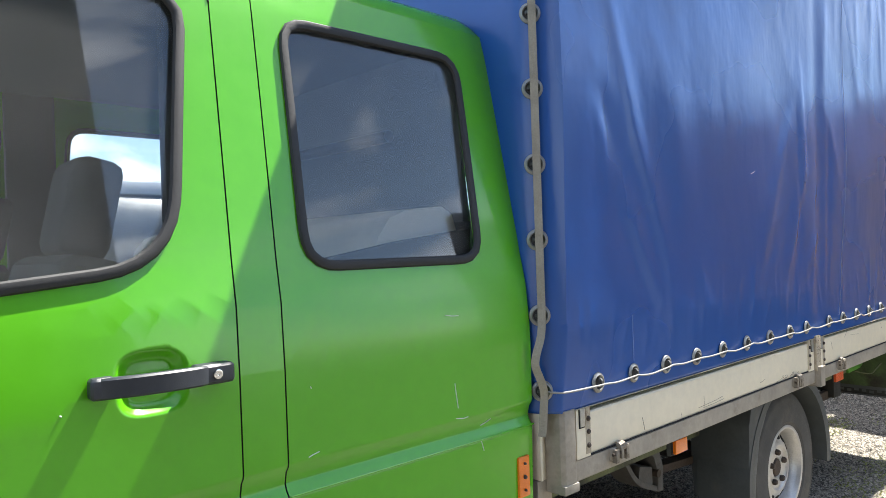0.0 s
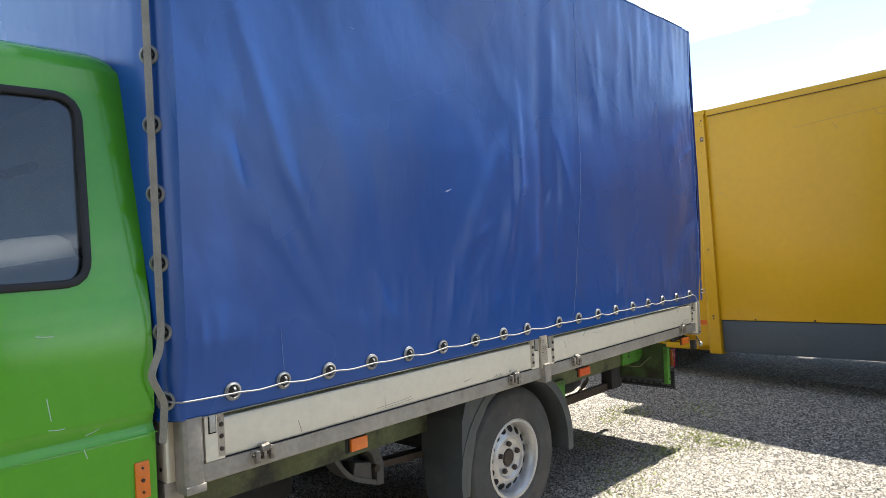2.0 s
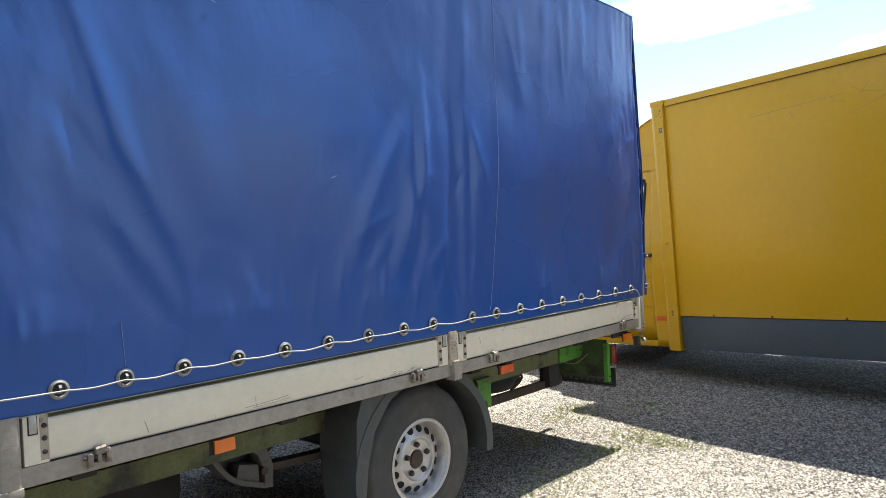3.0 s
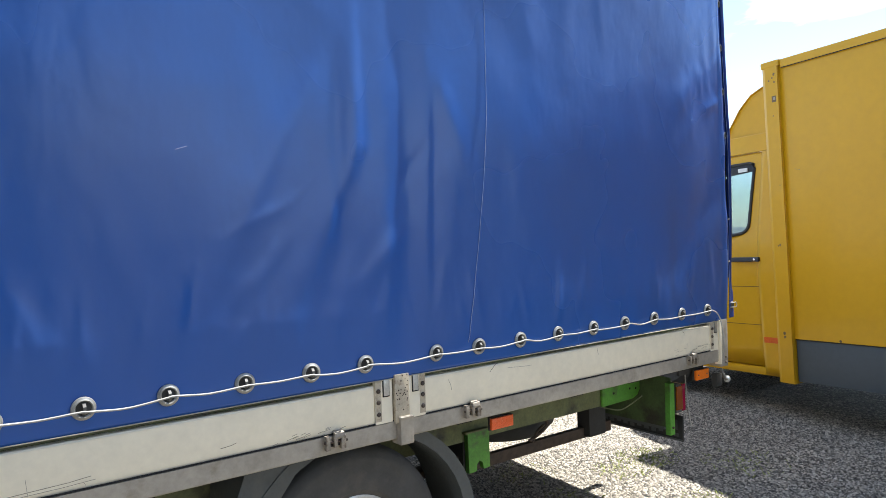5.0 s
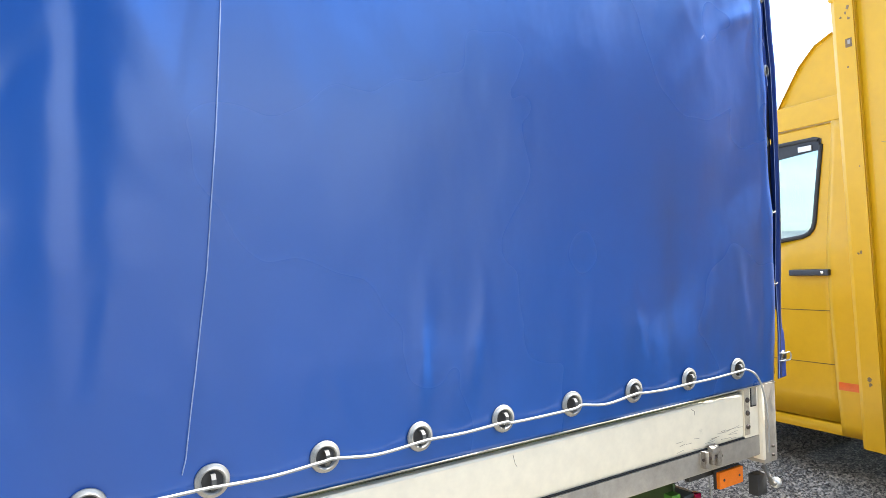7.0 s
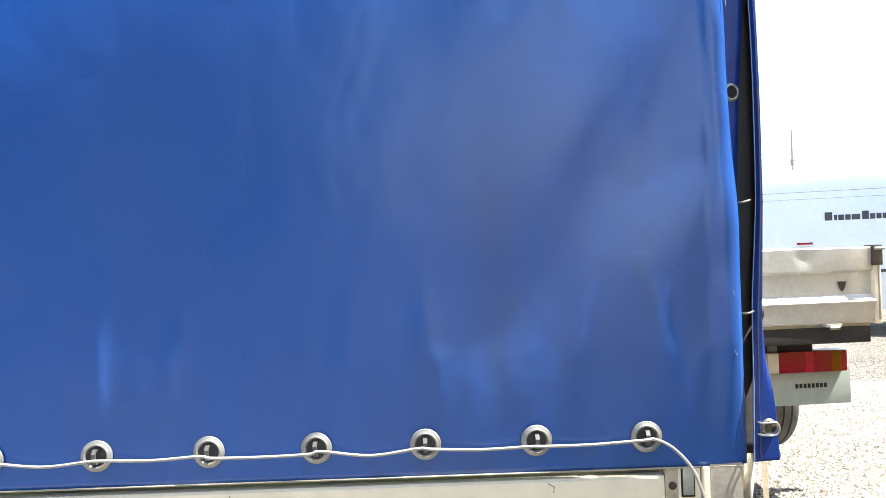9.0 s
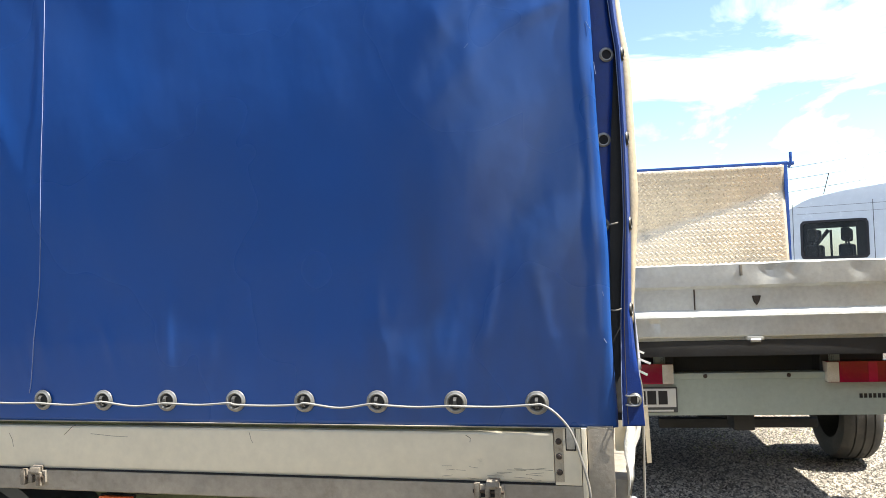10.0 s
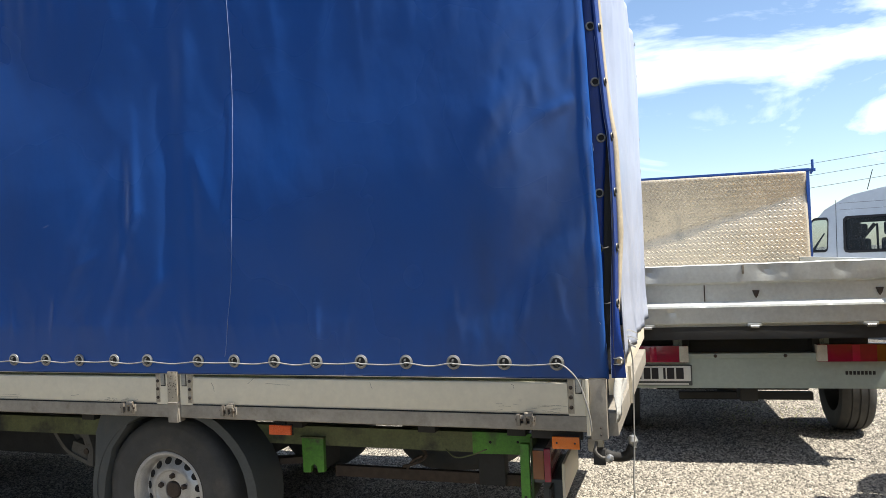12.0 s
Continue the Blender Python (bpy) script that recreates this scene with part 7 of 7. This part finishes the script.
    # cab ahead of the headboard
    prof = [(2.72, 0.45), (2.72, 1.85), (2.85, 2.02), (4.0, 2.05), (4.25, 1.95), (4.75, 1.28), (5.35, 1.02), (5.45, 0.6), (5.4, 0.4)]
    part("cab", prism(bmesh.new(), prof, "x", -0.86, 0.84, bevel=0.04), M_WHITE, t, "white cab", angle=30)
    raw("cab_rear_window", [(-0.6, 2.712, 1.3), (0.5, 2.712, 1.3), (0.5, 2.712, 1.8), (-0.6, 2.712, 1.8)], [(0, 1, 2, 3)], M_INK, t)
    part("under_tray", box(-0.74, 0.74, 0.30, 2.6, 0.66, 0.804, bevel=0.01), M_DARK, t)
    for x, y in ((0.812, 1.07), (-0.812, 1.07), (0.60, 4.4), (-0.66, 4.4)):
        m = Matrix.Translation((x, y, 0.335)) @ Matrix.Rotation(radians(90), 4, "Y")
        w = part("wheel", add_lathe(bmesh.new(), [(0.2, -0.10), (0.26, -0.118), (0.31, -0.112), (0.331, -0.085), (0.333, -0.058), (0.324, -0.056), (0.324, -0.050), (0.334, -0.048), (0.335, -0.006), (0.325, -0.004), (0.325, 0.004), (0.335, 0.006), (0.334, 0.048), (0.324, 0.050), (0.324, 0.056), (0.333, 0.058), (0.331, 0.085), (0.31, 0.112), (0.26, 0.118), (0.2, 0.10)], m=m, n=44, closed=True), M_TYRE, t)
        part("rim", add_lathe(bmesh.new(), [(0.0001, 0.0), (0.12, 0.05 if x > 0 else -0.05), (0.2, 0.08 if x > 0 else -0.08)], m=m, n=24), M_RIM, w)
    part("axle", cyl((-0.55, 1.07, 0.335), (0.55, 1.07, 0.335), 0.05, n=14), M_DARK, t)
    part("axle_tube", box(-0.44, 0.43, 0.42, 0.48, 0.338, 0.392, bevel=0.01), M_DARK, t)
    part("tow_bracket", box(-0.06, 0.05, 0.26, 0.42, 0.36, 0.50, bevel=0.01), M_DARK, t)
    part("differential", add_lathe(bmesh.new(), [(0.0001, -0.12), (0.09, -0.09), (0.12, 0), (0.09, 0.09), (0.0001, 0.12)], m=Matrix.Translation((0, 1.07, 0.335)), n=18), M_DARK, t)
    t.matrix_world = pose(4.655, 2.186, 0.0, 0, 0, 4.0)
    return t


flatbed()


# ---- the pale van beyond ----
def van(paint, label, where, lettered=True, squash=1.0):
    """Local axes: x from nose to tail, y away from the viewer; the origin lies on the ground below the nose's near side."""
    t = thing("passenger_van", label, "van")
    Wv = 1.9

    def yv(z):
        return lerp_tab([(0.3, 0.04), (0.9, 0.0), (1.25, 0.02), (1.85, 0.10), (2.1, 0.135), (2.28, 0.17), (2.4, 0.24), (2.5, 0.34)], z)
    outline = [(0.9, 1.22), (1.16, 1.60), (1.42, 1.92), (1.75, 2.11), (2.2, 2.20), (3.1, 2.30), (4.4, 2.40), (6.0, 2.48), (6.1, 1.6), (6.1, 0.35), (0.1, 0.35), (0.0, 0.7), (0.12, 0.98), (0.5, 1.12)]
    P = resample(outline, 140)
    c = Vector((3.0, 1.2))
    v, f = [], []
    R = 10
    for s in (0, 1):
        for r in range(R):
            for p in P:
                q = c.lerp(p, (r + 1) / R)
                y = yv(q.y)
                v.append((q.x, y if s == 0 else Wv - y, q.y))
    n = 140
    for s in (0, 1):
        o = s * R * n
        for r in range(R - 1):
            for i in range(n):
                f.append((o + r * n + i, o + r * n + (i + 1) % n, o + (r + 1) * n + (i + 1) % n, o + (r + 1) * n + i))
        f.append(tuple(o + i for i in range(n)))
    for i in range(n):
        a, b = (R - 1) * n + i, (R - 1) * n + (i + 1) % n
        f.append((a, b, b + R * n, a + R * n))
    body = raw("van_body", v, f, paint, t, angle=45)
    body.data.materials.append(M_INSIDE)

    def carve(bm):
        """Cut a closed solid out of the body; the cut faces take the lining."""
        for fc in bm.faces:
            fc.material_index = 1
        bmesh.ops.recalc_face_normals(bm, faces=bm.faces)
        me = bpy.data.meshes.new("cutter")
        me.materials.append(paint)
        me.materials.append(M_INSIDE)
        bm.to_mesh(me)
        bm.free()
        c_ob = bpy.data.objects.new("cutter", me)
        scene.collection.objects.link(c_ob)
        mod = body.modifiers.new("cut", "BOOLEAN")
        mod.object, mod.operation, mod.solver = c_ob, "DIFFERENCE", "EXACT"
        bpy.context.view_layer.update()
        done = bpy.data.meshes.new_from_object(body.evaluated_get(bpy.context.evaluated_depsgraph_get()))
        body.modifiers.clear()
        body.data = done
        bpy.data.objects.remove(c_ob)

    def window(pts, r, label):
        L = resample(round_loop(pts, r), 48)
        cc = sum(L, Vector((0, 0))) / 48
        ins = [Vector((cc.x + (p.x - cc.x) * 0.93, cc.y + (p.y - cc.y) * 0.88)) for p in L]
        carve(prism(bmesh.new(), [(p.x, p.y) for p in ins], "y", -0.3, Wv + 0.3))
        vv = [(p.x, yv(p.y) - 0.006, p.y) for p in L] + [(p.x, yv(p.y) - 0.008, p.y) for p in ins] + [(p.x, yv(p.y) + 0.03, p.y) for p in ins]
        ff = [(k * 48 + i, k * 48 + (i + 1) % 48, (k + 1) * 48 + (i + 1) % 48, (k + 1) * 48 + i) for k in (0, 1) for i in range(48)]
        w = raw("van_window", vv, ff, M_INK, t, label)
        g = raw("window_glass", [(p.x, 0.024 + 0.133 * (p.y - 1.25) + 0.012, p.y) for p in ins], [tuple(range(48))], M_VGLASS, w, smooth=False)
        g.modifiers.new("thickness", "SOLIDIFY").thickness = 0.004
        g.visible_shadow = False
        return w
    carve(box(0.98, 3.3, 0.22, Wv - 0.22, 0.75, 2.0, bevel=0))
    w1 = window([(0.95, 1.27), (1.45, 1.27), (1.47, 1.80), (1.26, 1.80)], 0.05, "front side window")
    w2 = window([(1.66, 1.25), (2.50, 1.25), (2.50, 1.80), (1.66, 1.80)], 0.06, "dark framed sliding side window")
    for x in (1.77, 2.20):
        for y in (0.36, 1.12):
            st = new("seat")
            st.parent = t
            part("headrest", box(x - 0.06, x + 0.06, y + 0.11, y + 0.35, 1.50, 1.70, bevel=0.05, seg=3), M_SEAT, st)
            part("seat_back", box(x - 0.09, x + 0.09, y, y + 0.46, 0.85, 1.46, bevel=0.06, seg=3), M_SEAT, st)
            part("headrest_post", box(x - 0.012, x + 0.012, y + 0.20, y + 0.26, 1.44, 1.52, bevel=0.003), M_INK, st)
    part("inner_pillar", box(2.34, 2.55, 0.30, 0.36, 1.15, 1.86, bevel=0.02), M_INSIDE, t)
    part("inner_header", box(1.55, 2.55, Wv - 0.36, Wv - 0.30, 1.73, 1.88, bevel=0.02), M_INSIDE, t)
    part("inner_strut", tube([(1.72, Wv - 0.32, 1.45), (1.92, Wv - 0.32, 1.70)], 0.03, n=8), M_INSIDE, t)
    part("inner_strut", tube([(1.95, Wv - 0.32, 1.20), (1.95, Wv - 0.32, 1.70)], 0.018, n=8), M_INSIDE, t)
    for x in (1.57, 2.56, 5.25):
        part("panel_line", tube([(x, yv(z) - 0.001, z) for z in np.linspace(0.45, 2.05, 20)], 0.004, n=5), M_SEAT, t)
    part("roof_line", tube([(x, yv(2.0) - 0.001, 2.0) for x in (1.62, 3.0, 4.5, 6.0)], 0.0025, n=5), M_SEAT, t)
    part("waist_line", tube([(x, yv(1.92) - 0.001, 1.90) for x in (1.62, 3.0, 4.5, 6.0)], 0.003, n=5), M_SEAT, t)
    if lettered:
        for i, (a, b) in enumerate(((0.0, 0.09), (0.115, 0.15), (0.165, 0.235), (0.25, 0.315), (0.33, 0.43), (0.455, 0.535), (0.55, 0.61), (0.625, 0.685), (0.70, 0.79))):
            part("lettering_bar", box(3.79 + a, 3.79 + b, yv(1.64) - 0.010, yv(1.64) - 0.004, 1.585, 1.585 + (0.115 if i in (0, 5) else 0.075), bevel=0.002), M_SEAT, t)
        for i in range(6):
            a = i * math.pi / 3
            q = [(4.86 + 0.16 * math.cos(a + d) * (1 + 0.18 * math.sin(d * 3)), yv(1.70) - 0.008, 1.72 + 0.16 * math.sin(a + d) * (1 + 0.18 * math.sin(d * 3))) for d in np.linspace(-0.35, 0.35, 7)]
            part("emblem_stroke", tube(q, 0.014, n=6), (M_REDB, M_WEED, M_CREAM)[i % 3], t)
        for a, b, z in ((4.78, 4.90, 1.33), (4.95, 5.07, 1.33), (4.75, 4.84, 1.20)):
            part("lettering_bar", box(a, b, yv(1.3) - 0.010, yv(1.3) - 0.004, z, z + 0.06, bevel=0.002), M_SEAT, t)
        part("red_lamp", box(3.42, 3.62, -0.02, 0.0, 1.26, 1.29, bevel=0.004), M_RED, t)
        part("rubbing_strip", box(2.9, 5.2, -0.02, 0.0, 0.86, 0.90, bevel=0.004), M_SEAT, t)
        part("orange_marker", box(5.05, 5.17, -0.012, 0.002, 0.79, 0.83, bevel=0.003), M_ORANGE, t)
    part("antenna", tube([(1.95, 0.5, 2.2), (2.03, 0.5, 2.50)], 0.006, n=6), M_INK, t)
    for x in (1.0, 5.75):
        m = Matrix.Translation((x, 0.12, 0.33)) @ Matrix.Rotation(radians(90), 4, "X")
        w = part("wheel", add_lathe(bmesh.new(), [(0.2, -0.1), (0.30, -0.1), (0.33, -0.05), (0.33, 0.05), (0.30, 0.13), (0.2, 0.14)], m=m, n=36, closed=True), M_TYRE, t)
        part("rim", add_lathe(bmesh.new(), [(0.0001, 0.10), (0.12, 0.13), (0.2, 0.13)], m=m, n=24), M_RIM, w)
    t.matrix_world = where @ Matrix.Diagonal((1, 1, squash, 1))
    return t


M_WEED = mat("green_emblem_paint", (0.10, 0.30, 0.08), 0.4)
M_DARKVAN = mat("dark_slate_paint", (0.045, 0.055, 0.065), 0.3, var=0.1, scale=2, coat=0.5)
M_WALL = mat("dark_unseen_wall", (0.07, 0.065, 0.06), 0.9, var=0.25, scale=1.5, bump=0.3, bscale=20)
van(M_VAN, "pale blue white passenger van with dark side windows", pose(5.13, 9.67, 0.0, 0, 0, -20.0))
dv = van(M_DARKVAN, "dark slate van with a white roof board beside a truck", pose(-4.5, 3.35, 0.0), lettered=False, squash=0.74)
part("roof_board", box(1.7, 6.0, 0.25, 1.6, 2.44, 2.56, bevel=0.02), M_WHITE, dv, "white roof board")

# ---- unseen walls added behind the viewer to close the place and darken reflections ----
wl_ = raw("reflection_wall", [(x, y, z) for y in (-9.0, -9.3) for x, z in ((-20, 0), (2.2, 0), (2.2, 12.0), (-20, 12.0))],
          [(0, 1, 2, 3), (5, 4, 7, 6), (3, 2, 6, 7), (1, 5, 6, 2), (4, 0, 3, 7)], M_WALL, smooth=False)
tagged(wl_, "plain dark wall out of view, added to darken reflections", "wall", kind="structure")
wl_ = raw("reflection_wall_right", [(x, y, z) for y in (-9.0, -9.3) for x, z in ((9.5, 0), (29, 0), (29, 5.6), (9.5, 5.6))],
          [(0, 1, 2, 3), (5, 4, 7, 6), (3, 2, 6, 7), (1, 5, 6, 2), (4, 0, 3, 7)], M_WALL, smooth=False)
tagged(wl_, "plain dark wall out of view across the yard, added to shape reflections", "wall", kind="structure")

# ---- power line ----
pole = thing("power_pole", "slim far power pole carrying three wires", "pole")
part("shaft", cyl((18.22, 28.0, 0), (18.22, 28.0, 5.95), 0.06, 0.035, n=12), M_RAIL, pole)
part("insulator", cyl((18.22, 28.0, 4.45), (18.22, 28.0, 4.75), 0.075, 0.06, n=10), M_RAIL, pole)
part("insulator", cyl((18.14, 28.0, 4.62), (18.32, 28.0, 4.68), 0.04, n=8), M_RAIL, pole)
for i, (z0, z1) in enumerate(((4.45, 7.2), (4.0, 6.9), (3.5, 6.6))):
    part("overhead_wire", tube([(7 + 26 * s, 29.9 + 0.7 * i - 8 * s, z0 + (z1 - z0) * s - 0.8 * s * (1 - s)) for s in np.linspace(0, 1, 20)], 0.009, n=5), M_SEAT, pole)


# ---- weeds ----
def grass(spots, seed):
    rng = random.Random(seed)
    v, f = [], []
    for cx, cy, n, rad in spots:
        for _ in range(n):
            a, d = rng.uniform(0, 6.283), 1.25 * rad * rng.random() ** 0.7
            x, y = cx + d * math.cos(a), cy + d * math.sin(a)
            h, w, b = rng.uniform(0.010, 0.026), rng.uniform(0.002, 0.0045), rng.uniform(0, 6.283)
            lx, ly = rng.uniform(-0.03, 0.03), rng.uniform(-0.03, 0.03)
            z = hump(x, y)
            k = len(v)
            v += [(x - w * math.cos(b), y - w * math.sin(b), z), (x + w * math.cos(b), y + w * math.sin(b), z), (x + lx * 0.5, y + ly * 0.5, z + h * 0.7), (x + lx, y + ly, z + h)]
            f += [(k, k + 1, k + 2), (k + 1, k + 3, k + 2)]
    tagged(raw("weeds", v, f, M_GRASS, smooth=False), "sparse low green weeds between the gravel stones", "grass", kind="stuff")


grass([(4.22, 0.74, 260, 0.16), (3.93, 0.68, 150, 0.14), (3.86, 0.08, 220, 0.15), (3.84, -0.12, 180, 0.13), (3.80, -0.28, 120, 0.12), (3.47, 0.11, 150, 0.14), (3.60, 0.02, 110, 0.16), (3.40, 0.58, 120, 0.14), (3.46, 1.02, 80, 0.16), (2.68, -0.03, 140, 0.16), (2.95, 0.02, 110, 0.2),
       (3.20, 0.10, 110, 0.2), (3.42, -0.12, 60, 0.2), (4.55, 0.30, 120, 0.20), (5.0, 3.6, 200, 0.5), (6.1, 4.2, 260, 0.6)], 5)
